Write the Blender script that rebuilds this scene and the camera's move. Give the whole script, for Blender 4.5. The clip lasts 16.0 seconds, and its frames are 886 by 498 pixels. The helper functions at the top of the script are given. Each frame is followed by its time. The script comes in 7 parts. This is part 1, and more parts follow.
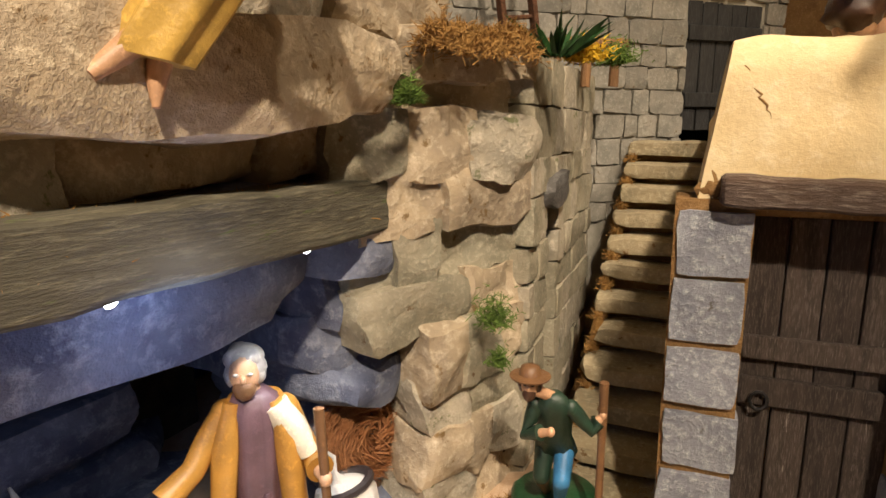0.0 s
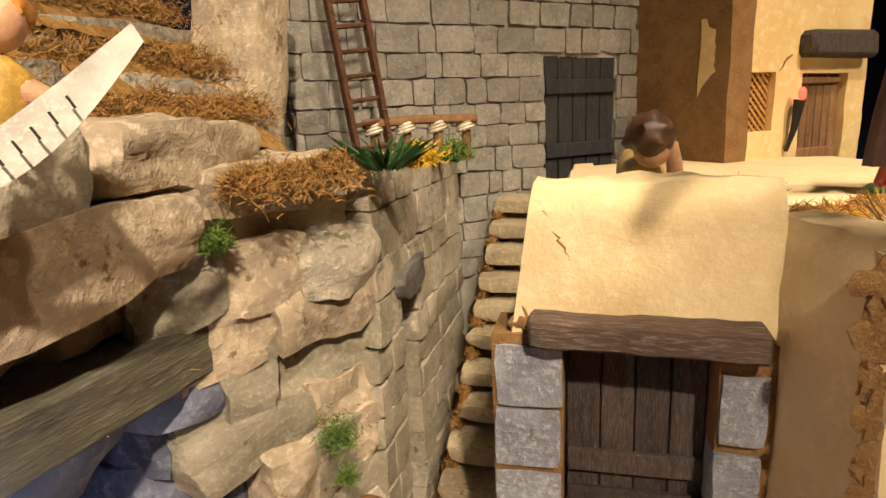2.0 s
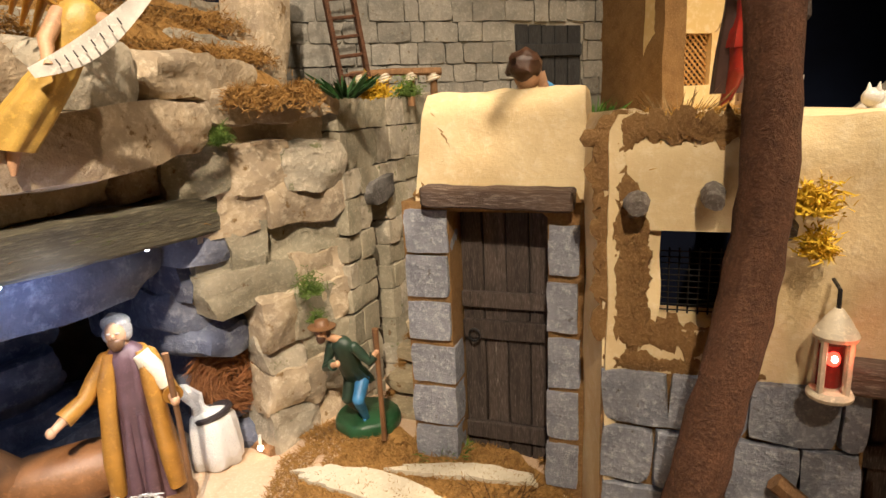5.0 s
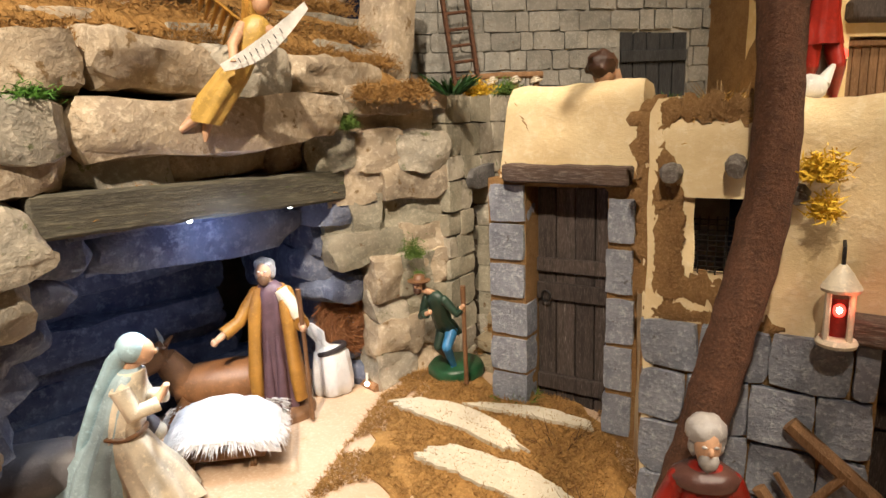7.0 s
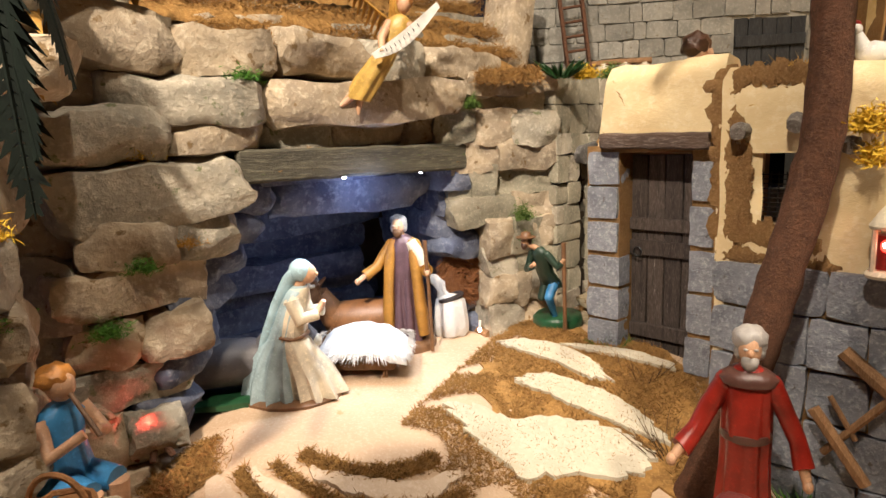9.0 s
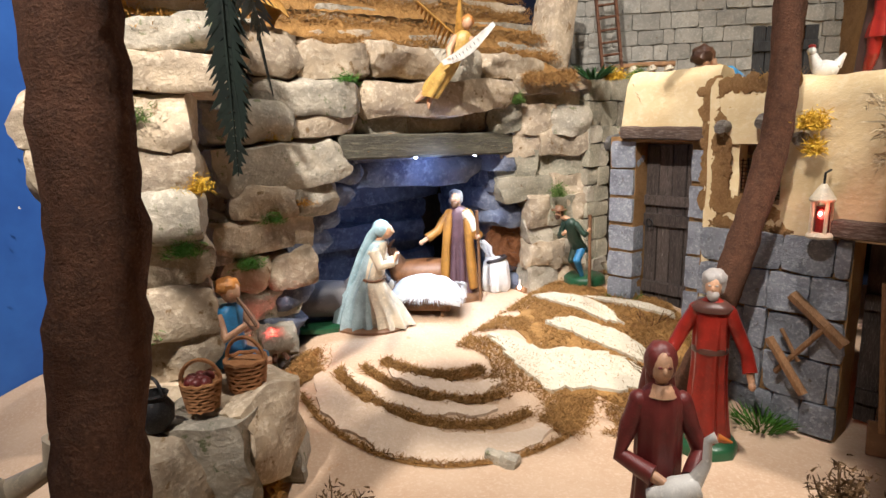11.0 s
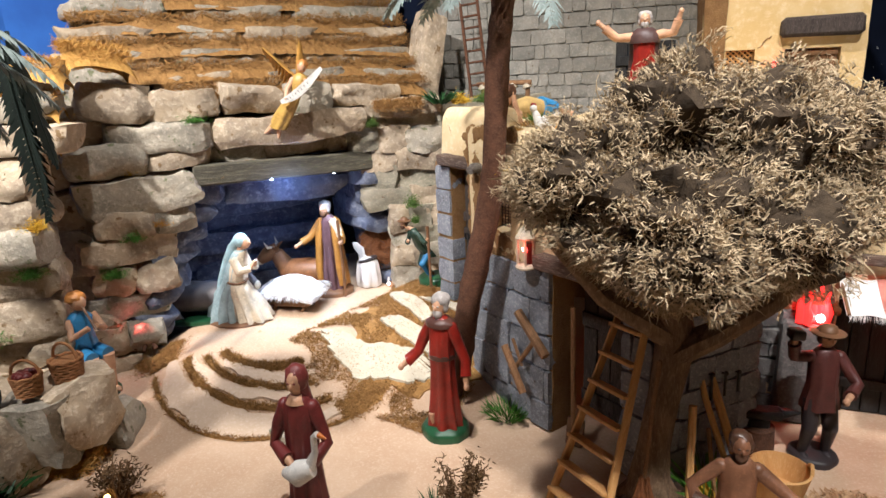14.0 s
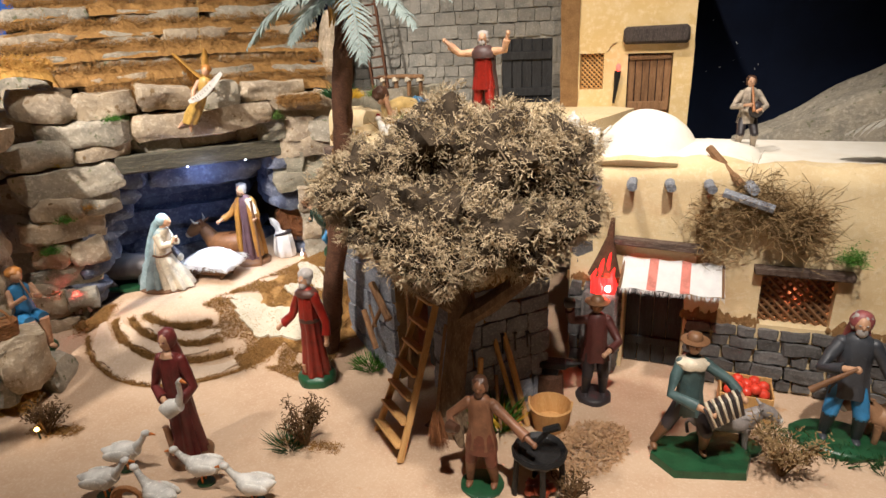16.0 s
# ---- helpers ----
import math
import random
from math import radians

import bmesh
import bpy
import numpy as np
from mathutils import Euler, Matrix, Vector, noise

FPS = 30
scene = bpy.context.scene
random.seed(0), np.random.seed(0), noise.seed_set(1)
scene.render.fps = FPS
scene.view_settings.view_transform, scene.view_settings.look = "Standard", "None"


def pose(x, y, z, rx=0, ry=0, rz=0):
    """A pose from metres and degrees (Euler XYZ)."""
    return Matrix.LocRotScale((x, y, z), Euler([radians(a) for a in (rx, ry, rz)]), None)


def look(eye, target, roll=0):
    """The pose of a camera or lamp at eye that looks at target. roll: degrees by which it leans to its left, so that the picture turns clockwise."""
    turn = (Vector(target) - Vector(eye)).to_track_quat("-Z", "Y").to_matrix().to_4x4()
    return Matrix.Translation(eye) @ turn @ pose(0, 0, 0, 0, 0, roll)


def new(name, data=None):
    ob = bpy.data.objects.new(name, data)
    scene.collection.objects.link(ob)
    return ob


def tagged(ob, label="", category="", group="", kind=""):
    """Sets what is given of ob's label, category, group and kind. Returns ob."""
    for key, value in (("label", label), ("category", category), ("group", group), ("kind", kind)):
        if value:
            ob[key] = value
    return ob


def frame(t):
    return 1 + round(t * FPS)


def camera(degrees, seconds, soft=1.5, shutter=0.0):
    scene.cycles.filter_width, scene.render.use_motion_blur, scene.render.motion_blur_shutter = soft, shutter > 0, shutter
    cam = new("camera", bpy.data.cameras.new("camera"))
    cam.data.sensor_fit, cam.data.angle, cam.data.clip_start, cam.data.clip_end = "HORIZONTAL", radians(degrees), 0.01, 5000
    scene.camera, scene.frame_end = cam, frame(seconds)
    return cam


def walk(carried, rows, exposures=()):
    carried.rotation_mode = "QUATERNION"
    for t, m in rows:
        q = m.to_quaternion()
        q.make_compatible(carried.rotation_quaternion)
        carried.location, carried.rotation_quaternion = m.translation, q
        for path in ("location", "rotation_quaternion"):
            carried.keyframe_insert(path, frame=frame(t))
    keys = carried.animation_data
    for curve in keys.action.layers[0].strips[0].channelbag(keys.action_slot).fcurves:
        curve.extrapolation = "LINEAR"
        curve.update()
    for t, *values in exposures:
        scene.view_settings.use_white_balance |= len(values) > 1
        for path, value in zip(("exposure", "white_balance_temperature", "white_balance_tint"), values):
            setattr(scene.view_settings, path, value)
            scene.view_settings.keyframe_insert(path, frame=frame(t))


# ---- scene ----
cam = camera(73.0, 16.0)
PATH = [
    (0, (0.015, -0.009, 0.322), (-0.043, 1.949, -0.08), -0.3),
    (0.5, (0.035, 0.007, 0.316), (0.019, 1.969, -0.068), -0.7),
    (1, (0.05, 0.019, 0.336), (0.062, 1.981, -0.053), -0.4),
    (1.5, (0.06, 0.02, 0.374), (0.205, 1.971, -0.046), -0.6),
    (2, (0.071, 0.007, 0.398), (0.266, 1.946, -0.05), -2.5),
    (2.5, (0.079, -0.014, 0.408), (0.273, 1.919, -0.07), -3.3),
    (3, (0.094, -0.034, 0.41), (0.277, 1.894, -0.088), -3.7),
    (3.5, (0.109, -0.064, 0.41), (0.267, 1.86, -0.113), -3.9),
    (4, (0.125, -0.095, 0.395), (0.254, 1.827, -0.143), -3.4),
    (4.2, (0.13, -0.105, 0.388), (0.232, 1.821, -0.14), -3.4),
    (6.3, (0.181, -0.211, 0.318), (-0.07, 1.731, -0.088), -1.9),
    (6.5, (0.181, -0.216, 0.32), (-0.123, 1.718, -0.086), -2.1),
    (7, (0.201, -0.24, 0.332), (-0.237, 1.67, -0.067), -2.3),
    (7.5, (0.212, -0.279, 0.331), (-0.358, 1.597, -0.063), -2.7),
    (8, (0.227, -0.293, 0.327), (-0.456, 1.546, -0.062), -3.0),
    (8.5, (0.242, -0.306, 0.327), (-0.526, 1.502, -0.048), -3.1),
    (9, (0.25, -0.338, 0.303), (-0.589, 1.44, -0.065), -2.7),
    (9.5, (0.258, -0.391, 0.29), (-0.635, 1.362, -0.069), -2.3),
    (9.7, (0.265, -0.408, 0.29), (-0.646, 1.337, -0.062), -2.2),
    (11.8, (0.371, -0.507, 0.331), (-0.63, 1.168, -0.108), -1.6),
    (12, (0.39, -0.506, 0.339), (-0.621, 1.161, -0.105), -1.6),
    (12.5, (0.448, -0.497, 0.359), (-0.582, 1.155, -0.099), -1.7),
    (13, (0.506, -0.483, 0.375), (-0.548, 1.147, -0.107), -1.9),
    (13.5, (0.569, -0.462, 0.388), (-0.512, 1.142, -0.118), -2.3),
    (14, (0.633, -0.426, 0.395), (-0.475, 1.153, -0.137), -2.7),
    (14.5, (0.702, -0.385, 0.399), (-0.428, 1.165, -0.168), -3.0),
    (15, (0.781, -0.37, 0.432), (-0.356, 1.158, -0.176), -3.3),
    (15.5, (0.84, -0.419, 0.462), (-0.267, 1.114, -0.188), -3.2),
    (16, (0.863, -0.437, 0.468), (-0.211, 1.108, -0.21), -2.7),
]
walk(cam, [(t, look(eye, target, roll)) for t, eye, target, roll in PATH], [(0, -0.3, 6900, 10), (3, -0.12, 7300, 12), (6.5, -0.21, 6500, 10), (9.5, -0.02, 6200, 10), (12, 0.1, 5300, 10), (14, 0.06, 5300, 10), (16, -0.08, 5700, 10)])

# ---- room light ----
world = bpy.data.worlds.new("room_air")
scene.world = world
world.use_nodes = True
world.node_tree.nodes["Background"].inputs[0].default_value = (1.0, 0.8, 0.58, 1)
world.node_tree.nodes["Background"].inputs[1].default_value = 0.10


def lamp(name, kind, eye, target, watts, colour, size=0.1, cone=60, blend=0.6):
    data = bpy.data.lights.new(name, kind)
    data.energy, data.color = watts, colour
    if kind == "AREA":
        data.size = size
    else:
        data.shadow_soft_size = size
    if kind == "SPOT":
        data.spot_size, data.spot_blend = radians(cone), blend
    ob = new(name, data)
    ob.matrix_world = look(eye, target)
    return ob


WARM = (1.0, 0.835, 0.66)
lamp("ceiling_spot", "SPOT", (0.14, -0.78, 1.22), (-0.19, 0.15, 0.33), 150, WARM, 0.025, 58, 1.0)
lamp("ceiling_spot", "SPOT", (0.40, -0.20, 1.50), (0.36, -0.14, 0.03), 62, WARM, 0.025, 74, 0.9)
lamp("ceiling_spot", "SPOT", (0.95, -0.34, 1.26), (0.68, 0.26, 0.20), 84, WARM, 0.02, 58, 0.8)
lamp("ceiling_spot", "SPOT", (0.46, -0.05, 1.35), (0.36, 0.60, 0.42), 46, WARM, 0.025, 56, 0.8)

# ---- building helpers (all sizes in centimetres) ----
CM = 0.01


def rgb(r, g, b):
    return (r, g, b, 1.0)


def rnd(a, b):
    return random.uniform(a, b)


def link(bm, name, mats, smooth=True):
    bmesh.ops.transform(bm, matrix=Matrix.Diagonal((CM, CM, CM, 1)), verts=bm.verts)
    me = bpy.data.meshes.new(name)
    bm.to_mesh(me)
    bm.free()
    for m in mats if isinstance(mats, (list, tuple)) else [mats]:
        me.materials.append(m)
    if smooth:
        me.polygons.foreach_set("use_smooth", [True] * len(me.polygons))
        me.set_sharp_from_angle(angle=radians(38 if smooth is True else smooth))
    return me


def at(x, y, z, rz=0.0, rx=0.0, ry=0.0, s=1.0):
    return pose(x * CM, y * CM, z * CM, rx, ry, rz) @ Matrix.Diagonal((s, s, s, 1))


def part(name, bm, mats, parent, label="", m=None, smooth=True):
    """One mesh under a thing, in the thing's own space."""
    me = bm if isinstance(bm, bpy.types.Mesh) else link(bm, name, mats, smooth)
    ob = new(name, me)
    ob.parent = parent
    if m is not None:
        ob.matrix_basis = m
    return tagged(ob, label)


def thing(name, label, category, m=None, group="", kind="", bm=None, mats=None, smooth=True):
    """A top-level thing: an empty at its base, or one mesh."""
    ob = new(name, None if bm is None else link(bm, name, mats, smooth))
    if m is not None:
        ob.matrix_basis = m
    return tagged(ob, label, category, group, kind)


def wob(p, size, amount, seed=0.0):
    q = Vector(p) / size + Vector((seed, seed * 1.7, -seed))
    return noise.noise_vector(q) * amount


def box(bm, x0, x1, y0, y1, z0, z1, bevel=0.0, mat=0, m=None, rough=0.0, seed=0.0):
    made = bmesh.ops.create_cube(bm, size=1)["verts"]
    for v in made:
        v.co = Vector((x0 + (v.co.x + 0.5) * (x1 - x0), y0 + (v.co.y + 0.5) * (y1 - y0), z0 + (v.co.z + 0.5) * (z1 - z0)))
        if rough:
            v.co += wob(v.co, 1.3, rough, seed)
    faces = list({f for v in made for f in v.link_faces})
    if bevel:
        out = bmesh.ops.bevel(bm, geom=list({e for v in made for e in v.link_edges}), offset=bevel, segments=1, profile=0.5, affect="EDGES")
        made = list({v for f in out["faces"] for v in f.verts} | {v for v in made if v.is_valid})
        faces = list({f for v in made for f in v.link_faces})
    for f in faces:
        f.material_index = mat
    if m is not None:
        bmesh.ops.transform(bm, matrix=m, verts=made)
    return made


def tube(bm, pts, radii, seg=8, mat=0, squash=1.0, caps=True, rough=0.0, seed=0.0):
    """A round bar along points, with a radius at each."""
    pts = [Vector(p) for p in pts]
    if not isinstance(radii, (list, tuple)):
        radii = [radii] * len(pts)
    rings, side = [], None
    for i, p in enumerate(pts):
        way = (pts[min(i + 1, len(pts) - 1)] - pts[max(i - 1, 0)]).normalized()
        if side is None:
            side = way.cross(Vector((0.31, 0.2, 0.93)))
            if side.length < 0.1:
                side = way.cross(Vector((1, 0, 0)))
        side = (side - way * side.dot(way)).normalized()
        up = way.cross(side)
        ring = []
        for k in range(seg):
            a = 2 * math.pi * k / seg
            co = p + (side * math.cos(a) + up * math.sin(a) * squash) * radii[i]
            if rough:
                co += wob(co, radii[i] * 1.6, rough * radii[i], seed)
            ring.append(bm.verts.new(co))
        rings.append(ring)
    for a, b in zip(rings, rings[1:]):
        for k in range(seg):
            bm.faces.new((a[k], a[(k + 1) % seg], b[(k + 1) % seg], b[k])).material_index = mat
    if caps:
        bm.faces.new(rings[0][::-1]).material_index = mat
        bm.faces.new(rings[-1]).material_index = mat


def ball(bm, c, r, mat=0, sub=2, rough=0.0, seed=0.0, m=None):
    r = (r, r, r) if not isinstance(r, (list, tuple)) else r
    made = bmesh.ops.create_icosphere(bm, subdivisions=sub, radius=1)["verts"]
    for v in made:
        if rough:
            v.co *= 1 + rough * noise.noise(v.co * 2.2 + Vector((seed, seed, seed)))
        v.co = Vector((v.co.x * r[0], v.co.y * r[1], v.co.z * r[2]))
        if m is not None:
            v.co = m @ v.co
        v.co += Vector(c)
    for f in {f for v in made for f in v.link_faces}:
        f.material_index = mat


def turned(bm, rows, seg=20, mat=0, folds=0, depth=0.0, c=(0, 0), swing=0.0):
    """A turned body from rows of (z, radius across, radius deep, shift x, shift y); folds: pleats that fade upwards."""
    rings = []
    for i, row in enumerate(rows):
        z, rx, ry = row[:3]
        dx, dy = (row[3], row[4]) if len(row) > 4 else (0, 0)
        k = depth * (1 - i / (len(rows) - 1)) if folds else 0
        ring = []
        for j in range(seg):
            a = 2 * math.pi * j / seg
            w = 1 + k * math.sin(folds * a + 1.3 * math.sin(a * 2 + i * 0.25 + swing))
            ring.append(bm.verts.new((c[0] + dx + rx * w * math.cos(a), c[1] + dy + ry * w * math.sin(a), z)))
        rings.append(ring)
    for a, b in zip(rings, rings[1:]):
        for k in range(seg):
            bm.faces.new((a[k], a[(k + 1) % seg], b[(k + 1) % seg], b[k])).material_index = mat
    bm.faces.new(rings[0][::-1]).material_index = mat
    bm.faces.new(rings[-1]).material_index = mat


def stone_mesh(sx, sy, sz, seed, mats, round_=0.35, rough=0.16, cuts=5, strata=0.0, chip=(0.74, 0.95)):
    """A worn stone about its own middle: a block drawn towards a rounded form, with chips and layers."""
    bm = bmesh.new()
    bmesh.ops.create_cube(bm, size=2)
    bmesh.ops.subdivide_edges(bm, edges=bm.edges[:], cuts=cuts, use_grid_fill=True)
    small = min(sx, sy, sz)
    dice = random.Random(int(seed * 1000))
    planes = []
    for _ in range(16):
        way = Vector((dice.uniform(-1, 1), dice.uniform(-1, 1), dice.uniform(-0.9, 0.9))).normalized()
        reach = 0.5 * (abs(way.x) * sx + abs(way.y) * sy + abs(way.z) * sz)
        planes.append((way, reach * dice.uniform(*chip)))
    for v in bm.verts:
        c = v.co
        b = c / max(c.length, 1e-6) * 1.2
        p = c.lerp(b, 0.6 * round_ * min(1.0, (c.length - 1) * 1.6))
        p = Vector((p.x * sx / 2, p.y * sy / 2, p.z * sz / 2))
        for way, far in planes:
            over = p.dot(way) - far
            if over > 0:
                p -= way * over * 0.9
        p += wob(p, small * 1.3, rough * small * 0.7, seed) + wob(p, small * 0.45, rough * small * 0.42, seed + 5) + wob(p, small * 0.2, rough * small * 0.2, seed + 9)
        if strata:
            p += Vector((c.x, c.y, 0)) * strata * noise.noise(Vector((p.x * 0.05, p.z * 1.5, seed)))
        v.co = p
    return link(bm, "stone", mats, smooth=32)


class Frame:
    """A vertical plane: s runs along it, d out of it towards the viewer, z up."""

    def __init__(self, x, y, angle):
        self.x, self.y, self.angle = x, y, angle
        self.u = (math.cos(radians(angle)), math.sin(radians(angle)))

    def xy(self, s, d=0.0):
        return self.x + s * self.u[0] + d * self.u[1], self.y + s * self.u[1] - d * self.u[0]

    def m(self, s=0.0, d=0.0, z=0.0, rz=0.0, rx=0.0, ry=0.0):
        """Local x along, local -y out, z up."""
        x, y = self.xy(s, d)
        return at(x, y, z, self.angle + rz, rx, ry)


# ---- materials ----
def mat(name, a, b, c=None, size=1.0, detail=6.0, rough=0.8, bump=0.4, fine=18.0, spec=0.3, metal=0.0, stretch=(1, 1, 1), edge=0.5, vary=0.0, wear=None, wear_at=0.62, sheen=0.0):
    """A worn surface: two colours mixed by broad noise, a third by finer stains, relief at two scales. size: width of the
    broad patches in centimetres."""
    m = bpy.data.materials.new(name)
    m.use_nodes = True
    nt = m.node_tree
    n, l = nt.nodes, nt.links
    shader = n["Principled BSDF"]
    coord = n.new("ShaderNodeTexCoord")
    info = n.new("ShaderNodeObjectInfo")
    mapping = n.new("ShaderNodeMapping")
    mapping.inputs["Scale"].default_value = [100.0 / size * k for k in stretch]
    shift = n.new("ShaderNodeVectorMath")
    shift.operation = "SCALE"
    shift.inputs[0].default_value = (7.0, 3.0, 5.0)
    l.new(info.outputs["Random"], shift.inputs["Scale"])
    l.new(coord.outputs["Object"], mapping.inputs["Vector"])
    l.new(shift.outputs[0], mapping.inputs["Location"])

    def noisy(scale, det=6.0, r=0.6):
        t = n.new("ShaderNodeTexNoise")
        t.inputs["Scale"].default_value, t.inputs["Detail"].default_value, t.inputs["Roughness"].default_value = scale, det, r
        l.new(mapping.outputs[0], t.inputs["Vector"])
        return t.outputs["Fac"]

    def ramp(src, lo, hi):
        t = n.new("ShaderNodeMapRange")
        t.inputs["From Min"].default_value, t.inputs["From Max"].default_value = lo, hi
        l.new(src, t.inputs["Value"])
        return t.outputs["Result"]

    def mixed(fac, x, y):
        t = n.new("ShaderNodeMix")
        t.data_type = "RGBA"
        l.new(fac, t.inputs["Factor"])
        for sock, v in (("A", x), ("B", y)):
            if isinstance(v, tuple):
                t.inputs[6 if sock == "A" else 7].default_value = v
            else:
                l.new(v, t.inputs[6 if sock == "A" else 7])
        return t.outputs[2]

    broad, grain = noisy(1.0, detail), noisy(fine / 3.0, 5.0, 0.7)
    col = mixed(ramp(broad, edge - 0.14, edge + 0.14), rgb(*a), rgb(*b))
    if c:
        col = mixed(ramp(grain, 0.5, 0.72), col, rgb(*c))
    if wear:
        col = mixed(ramp(noisy(2.3, 8.0, 0.65), wear_at, wear_at + 0.05), col, rgb(*wear))
    if vary:
        hsv = n.new("ShaderNodeHueSaturation")
        l.new(col, hsv.inputs["Color"])
        span = n.new("ShaderNodeMapRange")
        span.inputs["To Min"].default_value, span.inputs["To Max"].default_value = 1 - vary, 1 + vary
        l.new(info.outputs["Random"], span.inputs["Value"])
        l.new(span.outputs[0], hsv.inputs["Value"])
        col = hsv.outputs[0]
    l.new(col, shader.inputs["Base Color"])
    shader.inputs["Roughness"].default_value = rough
    shader.inputs["Metallic"].default_value = metal
    shader.inputs["Specular IOR Level"].default_value = spec
    if bump:
        add = n.new("ShaderNodeMath")
        add.operation = "MULTIPLY_ADD"
        l.new(grain, add.inputs[0])
        add.inputs[1].default_value = 1.1
        l.new(broad, add.inputs[2])
        bm_ = n.new("ShaderNodeBump")
        bm_.inputs["Strength"].default_value, bm_.inputs["Distance"].default_value = min(bump, 1.0), 0.0026 * max(bump, 0.3)
        l.new(add.outputs[0], bm_.inputs["Height"])
        l.new(bm_.outputs[0], shader.inputs["Normal"])
    return m


def glow(name, colour, strength):
    m = bpy.data.materials.new(name)
    m.use_nodes = True
    s = m.node_tree.nodes["Principled BSDF"]
    s.inputs["Base Color"].default_value = rgb(*colour)
    s.inputs["Emission Color"].default_value = rgb(*colour)
    s.inputs["Emission Strength"].default_value = strength
    return m


ROCK = mat("ochre_rock", (0.50, 0.40, 0.27), (0.29, 0.235, 0.17), (0.64, 0.55, 0.41), 4.0, 8, 0.85, 0.9, 16, vary=0.16, wear=(0.20, 0.13, 0.06), wear_at=0.60)
ROCK_GREY = mat("grey_rock", (0.43, 0.38, 0.29), (0.27, 0.25, 0.20), (0.56, 0.50, 0.40), 3.0, 8, 0.85, 0.9, 16, vary=0.15, wear=(0.16, 0.17, 0.09), wear_at=0.6)
# Cave rock with the blue cast of the bulbs mixed into its colour.
ROCK_BLUE_GLOW = mat("cave_rock_blue_glow", (0.17, 0.19, 0.25), (0.065, 0.075, 0.12), (0.27, 0.29, 0.34), 4.0, 8, 0.85, 0.9, 14, vary=0.12)
# Near-black filler colour that stands for the shade in gaps between stones.
GAP_SHADE = mat("rock_core", (0.10, 0.075, 0.05), (0.05, 0.04, 0.03), None, 3.0, 6, 0.95, 0.8)
PLASTER = mat("cream_plaster", (0.72, 0.58, 0.34), (0.66, 0.50, 0.27), (0.76, 0.64, 0.42), 5.0, 8, 0.9, 0.55, 20, wear=(0.34, 0.19, 0.07), wear_at=0.70)
PLASTER_Y = mat("yellow_plaster", (0.74, 0.56, 0.28), (0.66, 0.47, 0.20), (0.78, 0.62, 0.36), 6.0, 8, 0.9, 0.5, 20, wear=(0.36, 0.20, 0.07), wear_at=0.70)
PLASTER_W = mat("white_plaster", (0.86, 0.82, 0.72), (0.80, 0.74, 0.62), None, 4.0, 6, 0.85, 0.4, 16)
MUD = mat("brown_mud", (0.30, 0.17, 0.065), (0.22, 0.12, 0.045), (0.38, 0.23, 0.10), 1.5, 8, 0.95, 0.9, 22)
BLOCK = mat("painted_grey_stone", (0.27, 0.285, 0.32), (0.17, 0.18, 0.21), (0.46, 0.48, 0.50), 2.2, 8, 0.75, 0.9, 18, vary=0.14, wear=(0.12, 0.11, 0.10), wear_at=0.63)
BLOCK_DARK = mat("dark_grey_stone", (0.15, 0.145, 0.14), (0.09, 0.085, 0.08), (0.22, 0.21, 0.20), 2.2, 8, 0.75, 0.9, 18, vary=0.18)
TOWER = mat("tower_stone", (0.30, 0.28, 0.24), (0.20, 0.195, 0.17), (0.38, 0.37, 0.32), 2.5, 8, 0.85, 0.8, 18, vary=0.17, wear=(0.17, 0.13, 0.08), wear_at=0.64)
TOWER_JOINT = mat("pale_mortar", (0.36, 0.34, 0.29), (0.27, 0.26, 0.22), None, 2.0, 6, 0.95, 0.6, 16)
STEPSTONE = mat("worn_step_stone", (0.40, 0.33, 0.21), (0.27, 0.23, 0.15), (0.52, 0.45, 0.31), 2.5, 8, 0.9, 0.8, 18, vary=0.12, wear=(0.20, 0.12, 0.05), wear_at=0.62)
BEAM_END = mat("grey_painted_log", (0.26, 0.23, 0.20), (0.14, 0.12, 0.10), (0.42, 0.39, 0.35), 1.0, 8, 0.8, 0.8, 16)
GREENISH = mat("mossy_stone", (0.36, 0.32, 0.235), (0.24, 0.225, 0.165), (0.46, 0.42, 0.32), 2.5, 8, 0.85, 0.8, 18, vary=0.14, wear=(0.16, 0.10, 0.05), wear_at=0.64)
DOORWOOD = mat("weathered_dark_wood", (0.085, 0.065, 0.055), (0.045, 0.035, 0.03), (0.17, 0.14, 0.12), 1.2, 8, 0.75, 0.8, 20, stretch=(2.4, 2.4, 0.3), vary=0.2, wear=(0.27, 0.24, 0.21), wear_at=0.64)
# Black paint of the tower door; also the shade in two open doorways.
BLACKDOOR_SHADE = mat("black_wood_and_shade", (0.035, 0.035, 0.035), (0.02, 0.02, 0.02), (0.06, 0.06, 0.06), 1.5, 6, 0.7, 0.6, 18, stretch=(2, 2, 0.3))
LINTEL = mat("weathered_lintel", (0.13, 0.085, 0.06), (0.08, 0.055, 0.045), (0.26, 0.21, 0.17), 2.0, 8, 0.8, 0.9, 20, stretch=(0.3, 2, 2), wear=(0.34, 0.30, 0.26), wear_at=0.66)
BEAM = mat("green_grey_beam", (0.13, 0.12, 0.085), (0.075, 0.07, 0.055), (0.22, 0.20, 0.14), 2.5, 8, 0.95, 0.9, 20, stretch=(0.25, 2, 2), wear=(0.11, 0.14, 0.05), wear_at=0.62)
